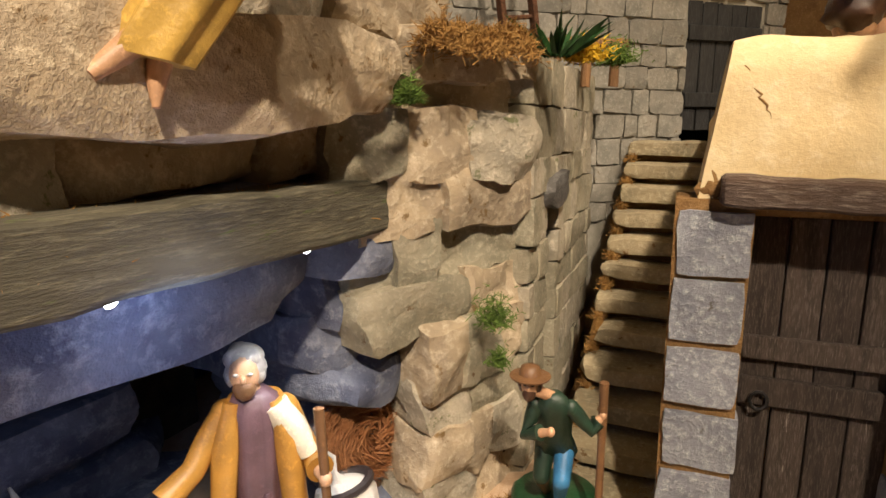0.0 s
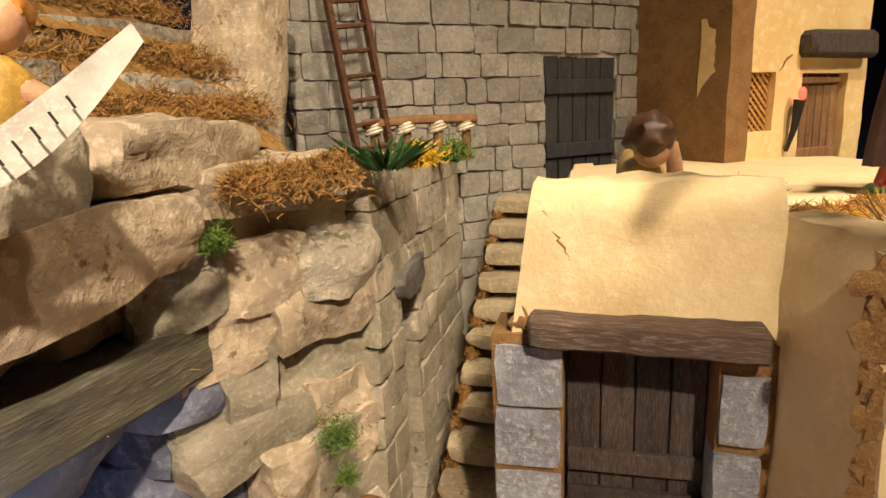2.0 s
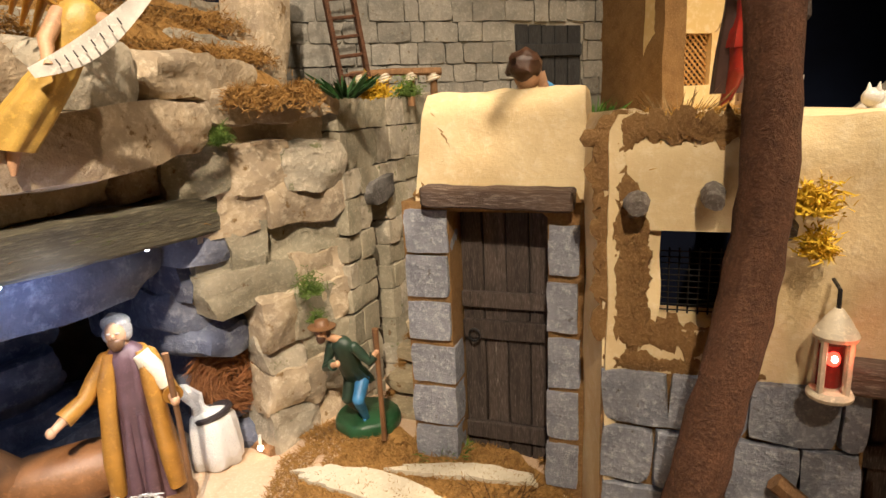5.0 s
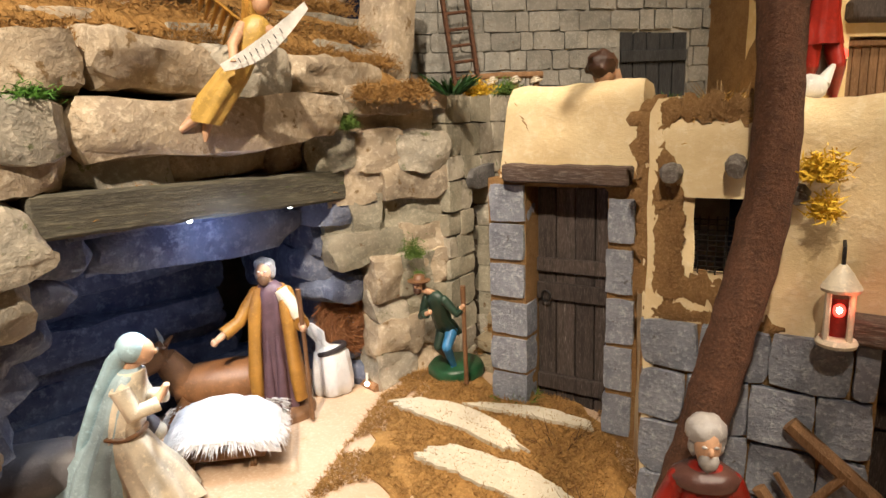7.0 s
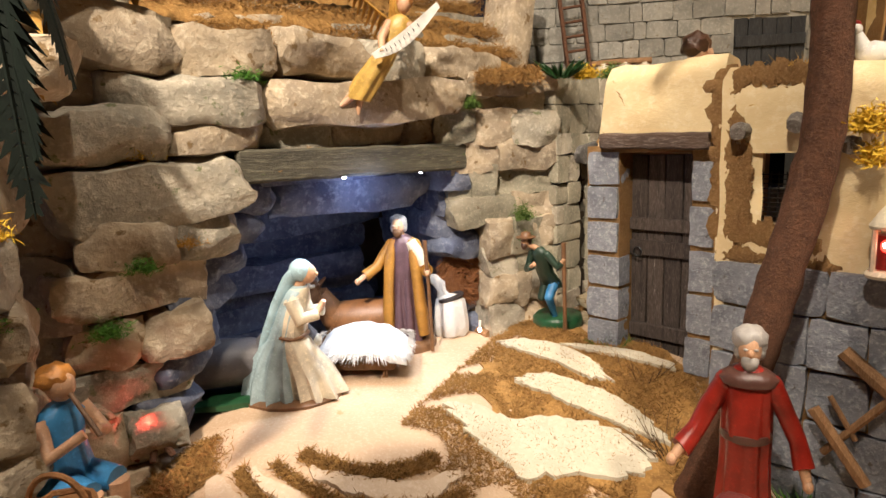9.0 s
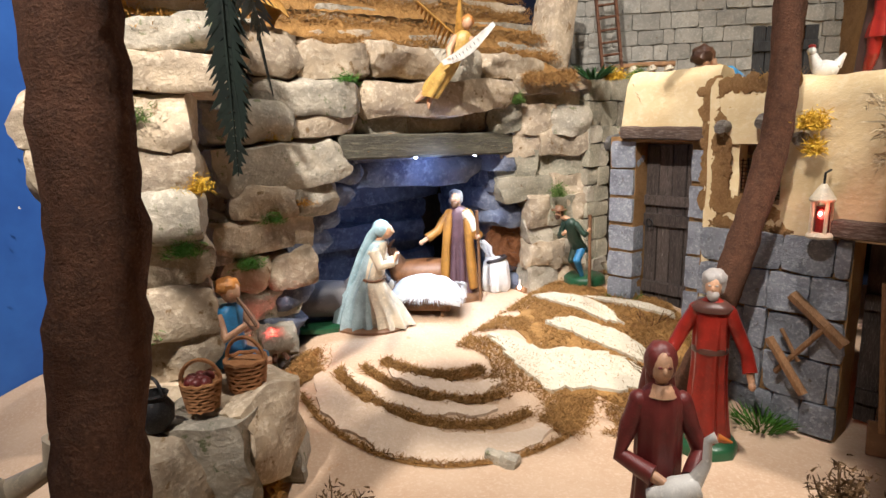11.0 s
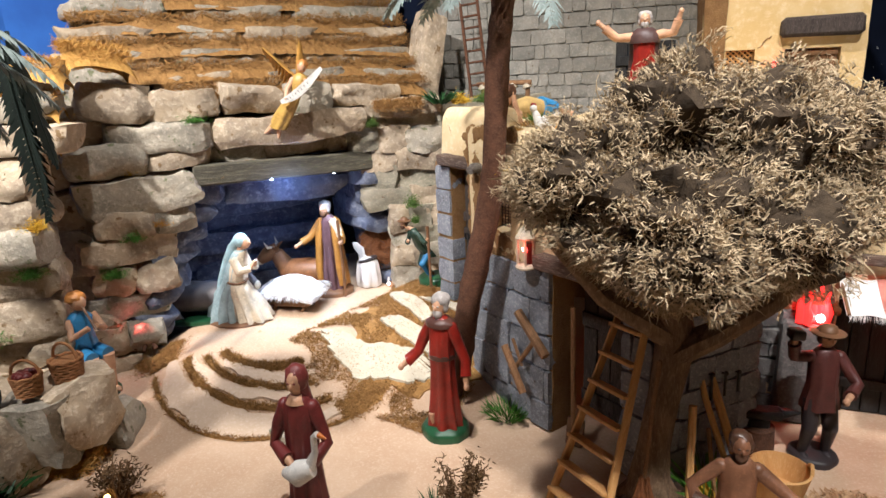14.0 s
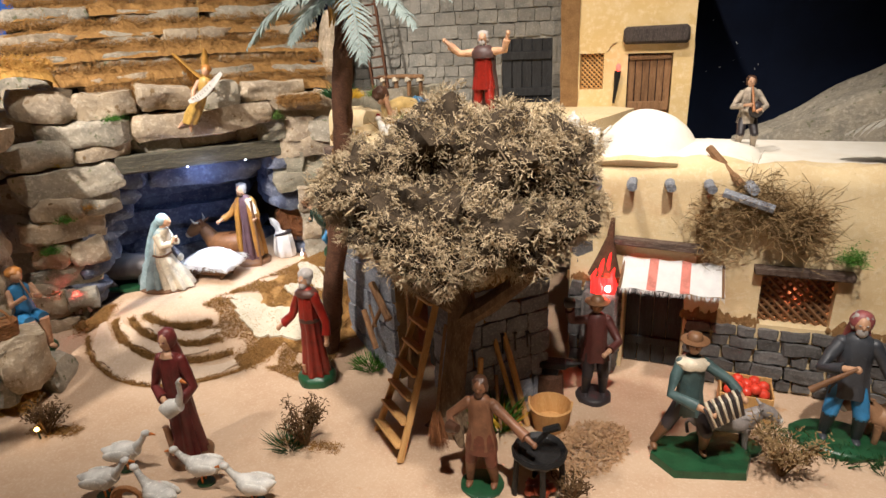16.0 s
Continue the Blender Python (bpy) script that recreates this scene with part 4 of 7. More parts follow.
thing("door_lintel", "short dark wooden lintel above the awning", "lintel", RIGHT.m(11.4, 0.3, 19.4, 0, 0, 2), bm=bm, mats=LINTEL)
# These black boards stand for the shade of the open doorway.
plank_door(RIGHT.m(11.5, -2.4, 0.2), 7.6, 14.8, 4, BLACKDOOR_SHADE, "black boards as shade in the dome house doorway", [(3, 1.2)], latch=False)
lattice(RIGHT.m(28.3, -1.6, 9.4), 8.2, 7.0, 7, WOOD, "brown pierced lattice window lit red")
bm = bmesh.new()
box(bm, -5.4, 5.4, -1.2, 0.8, -0.5, 0.5, 0.15, rough=0.1)
thing("window_lintel", "dark beam above the lattice window", "lintel", RIGHT.m(28.5, 0.3, 17.2), bm=bm, mats=LINTEL)

# ---- awning ----
def build_awning():
    aw = thing("striped_awning", "white cloth awning with red stripes and frayed edge", "awning", RIGHT.m(12.4, 0, 0))
    bm = bmesh.new()
    n, k_ = 22, 10
    rows = []
    for j in range(k_ + 1):
        row = []
        for i in range(n + 1):
            x = -5.2 + 12.6 * i / n
            y, z = -0.4 - 5.4 * j / k_, 17.2 - 2.3 * (j / k_) - 0.35 * math.sin(math.pi * j / k_) + 0.12 * math.sin(i * 1.1 + j * 0.4)
            row.append(bm.verts.new((x, y, z)))
        rows.append(row)
    for j in range(k_):
        for i in range(n):
            bm.faces.new((rows[j][i], rows[j][i + 1], rows[j + 1][i + 1], rows[j + 1][i])).material_index = 1 if i in (6, 7, 13, 14) else 0
    cloth_ = part("cloth", bm, [CLOTH, paint("faded_red_stripe", 0.62, 0.22, 0.17, 0.9)], aw)
    fib = Fibres()
    for _ in range(260):
        x = rnd(-5.2, 7.4)
        fib.add((x, -5.75, 14.9), (rnd(-0.3, 0.3), -0.4, -1), rnd(0.4, 0.9), 0.07, 0.5)
    part("fringe", fib.mesh("fringe", CLOTH), None, cloth_, "frayed white fringe")
    for x in (-5.0, 7.2):
        bm = bmesh.new()
        tube(bm, [(x, 0.3, 17.2), (x, -5.8, 14.9)], 0.18, 6)
        part("rod", bm, WOOD, aw)


build_awning()

# ---- steps before the cave ----
def crescent(cx, cy, r0, r1, a0, a1, seed, thick=0.34):
    """A ragged curved slab that tapers at both ends and lies on the slope."""
    bm = bmesh.new()
    n, across = 60, 6
    rows = []
    for i in range(n + 1):
        a = radians(a0 + (a1 - a0) * i / n)
        taper = math.sin(math.pi * min(1, max(0, 0.02 + 0.96 * i / n))) ** 0.55
        mid, half = (r0 + r1) / 2 + 0.5 * noise.noise(Vector((i * 0.13, seed, 1))), (r1 - r0) / 2 * taper
        row = []
        for k in range(-1, across + 2):
            q = min(1.0, max(-1.0, 2 * k / across - 1))
            r = mid + half * q * (1 + 0.3 * noise.noise(Vector((i * 0.35, q * 2, seed))) + 0.16 * noise.noise(Vector((i * 1.1, q * 2, seed + 4))))
            x, y = cx + r * math.cos(a), cy + r * math.sin(a)
            up = thick + 0.07 * noise.noise(Vector((x * 0.8, y * 0.8, seed))) if 0 <= k <= across else -0.7
            row.append(bm.verts.new((x, y, ground_z(x, y) + up)))
        rows.append(row)
    for p, q in zip(rows, rows[1:]):
        for k in range(across + 2):
            bm.faces.new((p[k], p[k + 1], q[k + 1], q[k]))
    bm.faces.new(rows[0])
    bm.faces.new(rows[-1])
    bmesh.ops.recalc_face_normals(bm, faces=bm.faces[:])
    return bm


steps = thing("curved_steps", "low curved pale stone steps with mossy edges", "steps", kind="structure")
TREADS = ((-1.5, 9.0, 12.9, 16.9, 230, 346), (-2.6, 9.6, 11.0, 12.5, 242, 330), (-2.6, 9.8, 8.4, 10.0, 262, 344))
for cx, cy, r0, r1, a0, a1 in TREADS:
    part("tread", crescent(cx, cy, r0, r1, a0, a1, r0 * 1.7), SLAB, steps)


def flat_patch(cx, cy, lx, ly, rot, seed, thick=0.55):
    """A thin ragged slab that lies on the slope."""
    bm = bmesh.new()
    n_, rings = 72, 5
    mid = bm.verts.new((cx, cy, ground_z(cx, cy) + thick))
    prev = None
    c, s_ = math.cos(radians(rot)), math.sin(radians(rot))
    for k in range(1, rings + 2):
        ring = []
        for i in range(n_):
            a = 2 * math.pi * i / n_
            q = min(1.0, k / rings) * (1 + 0.24 * noise.noise(Vector((math.cos(a) * 1.6, math.sin(a) * 1.6, seed))) + 0.16 * noise.noise(Vector((math.cos(a) * 6, math.sin(a) * 6, seed))) + 0.12 * noise.noise(Vector((math.cos(a) * 15, math.sin(a) * 15, seed))))
            u, v = lx * q * math.cos(a), ly * q * math.sin(a)
            x, y = cx + u * c - v * s_, cy + u * s_ + v * c
            z = ground_z(x, y) + (thick if k <= rings else -0.6) + 0.07 * noise.noise(Vector((x, y, seed)))
            ring.append(bm.verts.new((x, y, z)))
        for i in range(n_):
            j = (i + 1) % n_
            if prev is None:
                bm.faces.new((mid, ring[i], ring[j]))
            else:
                bm.faces.new((prev[i], ring[i], ring[j], prev[j]))
        prev = ring
    return bm


for k, (x, y, lx, ly, rot) in enumerate(((9.6, 24.9, 7.8, 1.15, -28), (13.6, 19.3, 7.6, 1.2, -15), (11.4, 13.9, 8.6, 2.9, 6), (16.2, 26.0, 5.4, 0.75, -7))):
    part("tread", flat_patch(x, y, lx, ly, rot, k * 4.7), PATCH, steps, "pale ragged flat stone")
thing("moss_bed", "brown moss bed on the slope below the door", "moss", kind="stuff", bm=flat_patch(13.5, 21.5, 13.0, 9.5, -40, 3.3, 0.2), mats=MOSS_BROWN)

random.seed(71)
def mossy_ring(cx, cy, r, a0, a1, count, width, grow=0.0):
    """A low mossy bank along an arc; its radius may grow on the way."""
    fib = Fibres()
    n_ = 60
    for i in range(n_ + 1):
        a = radians(a0 + (a1 - a0) * i / n_)
        for k in (-1.6, 0.0, 1.6):
            q = r + grow * i / n_ + k * width * (1 + 0.5 * noise.noise(Vector((i * 0.4, k, r))))
            x, y = cx + q * math.cos(a), cy + q * math.sin(a)
            fib.v.append((x * CM, y * CM, (ground_z(x, y) + (0.3 if k == 0 else 0.08)) * CM))
    for i in range(n_):
        for k in (0, 1):
            p = 3 * i + k
            fib.f.append((p, p + 1, p + 4, p + 3))
    for _ in range(count):
        k = random.random()
        a = radians(a0 + (a1 - a0) * k)
        q = r + grow * k + random.gauss(0, width)
        x, y = cx + q * math.cos(a), cy + q * math.sin(a)
        fib.add((x, y, ground_z(x, y) + rnd(0, 0.4)), (rnd(-1, 1), rnd(-1, 1), rnd(0, 1)), rnd(0.3, 0.8), 0.08, 1.2)
    stuff("moss_patch", fib, MOSS_BROWN, "brown moss between the curved steps", "moss")


mossy_ring(-1.5, 9.0, 17.1, 236, 344, 2000, 0.14)
mossy_ring(-2.2, 9.4, 12.8, 236, 345, 3800, 0.28)
mossy_ring(-2.6, 9.7, 10.45, 246, 340, 3000, 0.24)
mossy_ring(-3.4, 9.6, 8.0, 256, 342, 4200, 0.3)
mossy_ring(-4.0, 9.0, 14.6, 214, 238, 3000, 1.0)
mossy_ring(0.0, 9.0, 14.0, 342, 368, 3600, 1.2)
fib = Fibres()
for _ in range(52000):
    x, y = rnd(0, 26), rnd(6, 36)
    if noise.noise(Vector((x * 0.22, y * 0.22, 7))) > -0.12 - 0.5 * (math.hypot(x - 13.5, y - 22) < 9):
        fib.add((x, y, ground_z(x, y) + rnd(0, 0.3)), (rnd(-1, 1), rnd(-1, 1), rnd(0, 1)), rnd(0.3, 0.8), 0.08, 1.2)
stuff("moss_patch", fib, MOSS_BROWN, "brown moss on the slope below the door", "moss")

# moss on the terraces and ledges
for z, d, s0, s1 in ((39.6, -3.4, -2, 40), (42.7, -6.6, -12, 41), (46.3, -10.2, -12, 41), (49.9, -13.6, -12, 42), (53.7, -17.5, -10, 42), (57.5, -21.5, -10, 42)):
    a, b = CAVE.xy(s0, d - 0.5), CAVE.xy(s1, d - 0.5)
    moss_strip((*a, z + 0.5), (*b, z + 0.5), 4.4, 2.2, 5200, MOSS_BROWN, "brown moss between the rock terraces", 0.8)
a, b = CAVE.xy(3, -1.4), CAVE.xy(26, -1.4)
moss_strip((*a, 29.2), (*b, 28.6), 1.6, 0.8, 1100, MOSS_BROWN, "brown moss along the cave beam", 0.6, bank=False)
a, b = CAVE.xy(27, 2.5), CAVE.xy(34, 5.5)
moss_strip((*a, 36.2), (*b, 36.4), 3.4, 2.2, 1900, MOSS_BROWN, "brown moss on the rock shoulder", 0.8, bank=False)
a, b = CAVE.xy(-14, 1.5), CAVE.xy(-6, -1)
moss_strip((*a, 45.5), (*b, 44.5), 3.0, 2.2, 1300, MOSS_GOLD, "golden moss on the upper terrace", 0.9)

# ---- figurines ----
def human(bm, H, robe=0, skin=1, hair=2, sleeve=None, arms=(), legs=None, foot=0.02, spread=0.15, head=(0, 0), hood=None, beard=None, belt=None, folds=9, hat=None, long_hair=False, waist=0.085, lean=0.0):
    """A standing plaster figure that faces -y. arms: per arm a side, an elbow and a hand, in parts of the height."""
    sleeve = robe if sleeve is None else sleeve
    ly = -lean * H
    if legs is None:
        rows = [(foot * H, spread * H, spread * 0.85 * H), (0.12 * H, spread * 0.95 * H, spread * 0.8 * H), (0.3 * H, spread * 0.82 * H, spread * 0.66 * H, 0, ly * 0.2), (0.48 * H, spread * 0.74 * H, spread * 0.58 * H, 0, ly * 0.5), (0.58 * H, waist * H * 1.15, waist * H, 0, ly * 0.7), (0.70 * H, 0.098 * H, 0.078 * H, 0, ly * 0.85), (0.79 * H, 0.102 * H, 0.068 * H, 0, ly), (0.835 * H, 0.07 * H, 0.055 * H, 0, ly), (0.86 * H, 0.036 * H, 0.036 * H, 0, ly)]
        turned(bm, rows, 44, robe, folds, 0.17)
    else:
        rows = [(0.40 * H, 0.125 * H, 0.10 * H, 0, ly * 0.3), (0.5 * H, 0.11 * H, 0.085 * H, 0, ly * 0.5), (0.58 * H, waist * H * 1.1, waist * H, 0, ly * 0.7), (0.70 * H, 0.098 * H, 0.078 * H, 0, ly * 0.85), (0.79 * H, 0.102 * H, 0.068 * H, 0, ly), (0.835 * H, 0.07 * H, 0.055 * H, 0, ly), (0.86 * H, 0.036 * H, 0.036 * H, 0, ly)]
        turned(bm, rows, 28, robe, folds, 0.10)
        for side, knee, ankle, thigh_m, shin_m in legs:
            tube(bm, [(side * 0.055 * H, ly * 0.4, 0.47 * H), (knee[0] * H, knee[1] * H, knee[2] * H)], [0.062 * H, 0.05 * H], 10, thigh_m)
            tube(bm, [(knee[0] * H, knee[1] * H, knee[2] * H), (ankle[0] * H, ankle[1] * H, ankle[2] * H)], [0.05 * H, 0.03 * H], 10, shin_m)
            ball(bm, (ankle[0] * H, (ankle[1] - 0.03) * H, (ankle[2] - 0.02) * H), (0.03 * H, 0.06 * H, 0.025 * H), shin_m)
            ball(bm, (knee[0] * H, knee[1] * H, knee[2] * H), 0.051 * H, thigh_m)
    hx, hy = head[0] * H, head[1] * H + ly
    tube(bm, [(0, ly, 0.83 * H), (hx, hy, 0.90 * H)], 0.03 * H, 10, skin)
    ball(bm, (hx, hy - 0.008 * H, 0.925 * H), (0.047 * H, 0.055 * H, 0.066 * H), skin, 3)
    ball(bm, (hx, hy - 0.062 * H, 0.92 * H), (0.010 * H, 0.016 * H, 0.016 * H), skin)
    ball(bm, (hx, hy + 0.018 * H, 0.947 * H), (0.062 * H, 0.060 * H, 0.060 * H), hair, 3, 0.3, 4)
    for side in (-1, 1):
        ball(bm, (hx + side * 0.043 * H, hy + 0.008 * H, 0.915 * H), (0.02 * H, 0.03 * H, 0.04 * H), hair, 2, 0.3, side)
        ball(bm, (hx + side * 0.019 * H, hy - 0.056 * H, 0.934 * H), (0.012 * H, 0.008 * H, 0.006 * H), hair, 1)
    if long_hair:
        ball(bm, (hx, hy + 0.03 * H, 0.88 * H), (0.062 * H, 0.045 * H, 0.10 * H), hair, 3, 0.15, 2)
    if beard is not None:
        ball(bm, (hx, hy - 0.035 * H, 0.882 * H), (0.036 * H, 0.034 * H, 0.042 * H), beard, 2, 0.15, 3)
    if hood is not None:
        ball(bm, (hx, hy + 0.018 * H, 0.935 * H), (0.07 * H, 0.066 * H, 0.078 * H), hood, 3, 0.1, 1)
        tube(bm, [(hx, hy + 0.03 * H, 0.96 * H), (hx, hy + 0.055 * H, 0.86 * H), (0, ly + 0.075 * H, 0.72 * H), (0, 0.08 * H, 0.5 * H)], [0.05 * H, 0.075 * H, 0.10 * H, 0.085 * H], 14, hood, 0.6)
    if hat is not None:
        turned(bm, [(0.955 * H, 0.105 * H, 0.105 * H, hx, hy), (0.965 * H, 0.11 * H, 0.11 * H, hx, hy), (0.972 * H, 0.06 * H, 0.06 * H, hx, hy), (1.01 * H, 0.05 * H, 0.05 * H, hx, hy), (1.02 * H, 0.02 * H, 0.02 * H, hx, hy)], 20, hat)
    if belt is not None:
        turned(bm, [(0.565 * H, waist * 1.2 * H, waist * 1.08 * H, 0, ly * 0.7), (0.575 * H, waist * 1.26 * H, waist * 1.12 * H, 0, ly * 0.7), (0.595 * H, waist * 1.2 * H, waist * 1.06 * H, 0, ly * 0.7)], 24, belt)
    for side, elbow, hand in arms:
        sh = Vector((side * 0.092 * H, ly, 0.785 * H))
        e, h = Vector(elbow) * H, Vector(hand) * H
        mid = e.lerp(h, 0.62)
        tube(bm, [sh, sh.lerp(e, 0.5), e, mid], [0.042 * H, 0.04 * H, 0.036 * H, 0.042 * H], 12, sleeve, rough=0.25)
        tube(bm, [mid, h], [0.024 * H, 0.018 * H], 8, skin)
        ball(bm, h, (0.022 * H, 0.026 * H, 0.026 * H), skin, 2)
        ball(bm, sh, 0.044 * H, sleeve)


def base_disc(bm, r, h, mat_, ry=1.0, seed=0.0):
    turned(bm, [(-0.3, r, r * ry), (h * 0.6, r * 1.02, r * ry * 1.02), (h, r * 0.9, r * ry * 0.9)], 24, mat_, 7, 0.04, swing=seed)


def figurine(name, label, m, bm, mats):
    return thing(name, label, "figurine", m, bm=bm, mats=mats, smooth=60)


def g(x, y, rz=0.0, up=0.0):
    return at(x, y, ground_z(x, y) + up, rz)


# standing father with staff
bm = bmesh.new()
base_disc(bm, 3.3, 0.9, 4)
human(bm, 16.0, 5, 1, 2, 0, [(-1, (-0.19, -0.06, 0.63), (-0.31, -0.17, 0.54)), (1, (0.17, -0.04, 0.62), (0.21, -0.15, 0.60))], beard=4, foot=0.04, spread=0.12, head=(-0.02, -0.02))
turned(bm, [(1.4, 2.3, 1.5, 0, 1.0), (5, 2.15, 1.4, 0, 0.9), (9, 1.85, 1.2, 0, 0.7), (12.2, 1.95, 1.15, 0, 0.45), (13.3, 1.3, 0.9, 0, 0.3)], 36, 0, 9, 0.14)
for side in (-1, 1):
    tube(bm, [(side * 1.05, -0.35, 13.2), (side * 1.5, -0.7, 11.0), (side * 1.75, -0.75, 8.0), (side * 2.0, -0.7, 4.5), (side * 2.15, -0.5, 1.7)], [0.5, 0.85, 0.8, 0.9, 0.8], 14, 0, 0.8, rough=0.2, seed=side)
    tube(bm, [(side * 0.6, -1.35, 1.9), (side * 0.62, -1.2, 5.0), (side * 0.45, -1.0, 8.4)], [0.55, 0.42, 0.25], 9, 5)
tube(bm, [(1.0, -0.4, 13.0), (1.75, -0.5, 11.6), (2.5, -0.7, 10.2)], [0.7, 0.85, 0.6], 12, 3, rough=0.2)
tube(bm, [(3.5, -2.4, 0.3), (3.4, -2.4, 8), (3.2, -2.4, 13.4)], [0.24, 0.22, 0.26], 8, 4, rough=0.2)
ball(bm, (-0.3, 0.0, 15.4), (0.95, 1.0, 0.65), 2, 3)
figurine("standing_bearded_figurine", "painted plaster figurine in ochre cloak and purple robe with staff", g(-9.0, 27.2, 14), bm, [OCHRE, SKIN, HAIR_GREY, CREAM, BROWN, PURPLE])

# kneeling mother
bm = bmesh.new()
base_disc(bm, 3.6, 0.5, 4, 1.2)
turned(bm, [(0.3, 2.9, 3.4, 0, 0.9), (2.2, 2.7, 3.0, 0, 0.9), (4.2, 2.1, 2.3, 0, 0.7), (6.0, 1.5, 1.5, 0, 0.3), (7.6, 1.5, 1.3, 0, -0.2), (9.2, 1.6, 1.15, 0, -0.8), (10.3, 1.2, 0.95, 0, -1.2), (10.8, 0.6, 0.6, 0, -1.4)], 44, 0, 11, 0.16)
turned(bm, [(0.35, 2.6, 2.8, 0, -1.9), (2.4, 2.4, 2.3, 0, -1.5), (4.4, 2.0, 1.75, 0, -0.7), (6.2, 1.45, 1.35, 0, -0.2)], 44, 3, 11, 0.16)
turned(bm, [(5.8, 1.5, 1.4, 0, -0.2), (8.0, 1.55, 1.3, 0, -0.6), (9.5, 1.65, 1.15, 0, -1.05), (10.6, 0.9, 0.85, 0, -1.4)], 28, 3, 9, 0.09)
tube(bm, [(1.5 * math.cos(q), -0.3 + 1.45 * math.sin(q), 6.1 + 0.1 * math.sin(3 * q)) for q in [k * 0.3307 for k in range(20)]], 0.2, 6, 4)
tube(bm, [(0, -1.3, 10.5), (0, -1.8, 11.5)], 0.48, 10, 1)
ball(bm, (0, -2.15, 11.9), (0.72, 0.86, 0.98), 1, 3)
ball(bm, (0, -2.98, 11.8), (0.14, 0.2, 0.22), 1)
ball(bm, (0, -1.65, 12.2), (1.02, 1.02, 1.08), 2, 3)
tube(bm, [(0, -1.6, 12.7), (0, -0.7, 11.4), (0, 0.4, 9.0), (0, 1.5, 6.2), (0, 2.4, 4.4)], [0.7, 1.1, 1.2, 1.15, 0.7], 18, 2, 0.5, rough=0.12)
for side in (-1, 1):
    tube(bm, [(side * 1.25, -1.0, 9.7), (side * 1.45, -1.6, 7.9), (side * 0.75, -3.0, 8.2)], [0.68, 0.68, 0.55], 12, 3, rough=0.15)
    tube(bm, [(side * 0.65, -2.9, 8.3), (side * 0.18, -3.4, 9.2)], [0.32, 0.22], 8, 1)
figurine("kneeling_figurine", "painted plaster kneeling figurine in white dress and pale blue veil", g(-13.4, 10.8, 112) @ Matrix.Diagonal((1.06, 1.12, 1.05, 1)), bm, [PALE_BLUE, SKIN, paint("painted_sky_veil", 0.42, 0.60, 0.66), CREAM, BROWN])

# crib with white cloth
crib = thing("straw_crib", "small wooden crib under a shaggy white cloth", "crib", g(-9.8, 18.4, 20) @ Matrix.Diagonal((1.08, 1.1, 1.5, 1)))
bm = bmesh.new()
box(bm, -3.4, 3.4, -1.9, 1.9, 0.6, 1.2, 0.15, rough=0.15)
part("trough", bm, WOOD, crib)
for sx in (-2.4, 2.4):
    bm = bmesh.new()
    tube(bm, [(sx, -1.7, 0), (sx, 1.7, 2.2)], 0.28, 7)
    tube(bm, [(sx, 1.7, 0), (sx, -1.7, 2.2)], 0.28, 7)
    part("leg", bm, WOOD, crib)
bm = bmesh.new()
n = 18
gridv = []
for j in range(n + 1):
    row = []
    for i in range(n + 1):
        u, v = 2 * i / n - 1, 2 * j / n - 1
        drop = max(abs(u), abs(v)) ** 4
        p = Vector((u * 4.6 - 0.3 * v, v * 3.3, 2.9 + 0.5 * math.cos(2 * u) - 1.1 * drop))
        row.append(bm.verts.new(p + wob(p, 1.2, 0.22)))
    gridv.append(row)
for j in range(n):
    for i in range(n):
        bm.faces.new((gridv[j][i], gridv[j][i + 1], gridv[j + 1][i + 1], gridv[j + 1][i]))
ext = bmesh.ops.extrude_face_region(bm, geom=bm.faces[:])
for v in [e for e in ext["geom"] if isinstance(e, bmesh.types.BMVert)]:
    v.co.z -= 0.25
bmesh.ops.recalc_face_normals(bm, faces=bm.faces[:])
cloth_ = part("cloth", bm, CLOTH, crib, "white woven cloth")
fib = Fibres()
for _ in range(900):
    a = rnd(0, 6.283)
    u, v = max(-1, min(1, 1.35 * math.cos(a))), max(-1, min(1, 1.35 * math.sin(a)))
    fib.add((u * 4.6 - 0.3 * v, v * 3.3, 2.1 + rnd(-0.2, 0.3)), (u, v, -0.5), rnd(0.4, 1.0), 0.1, 0.8)
part("fringe", fib.mesh("fringe", CLOTH), None, cloth_, "shaggy white fringe")


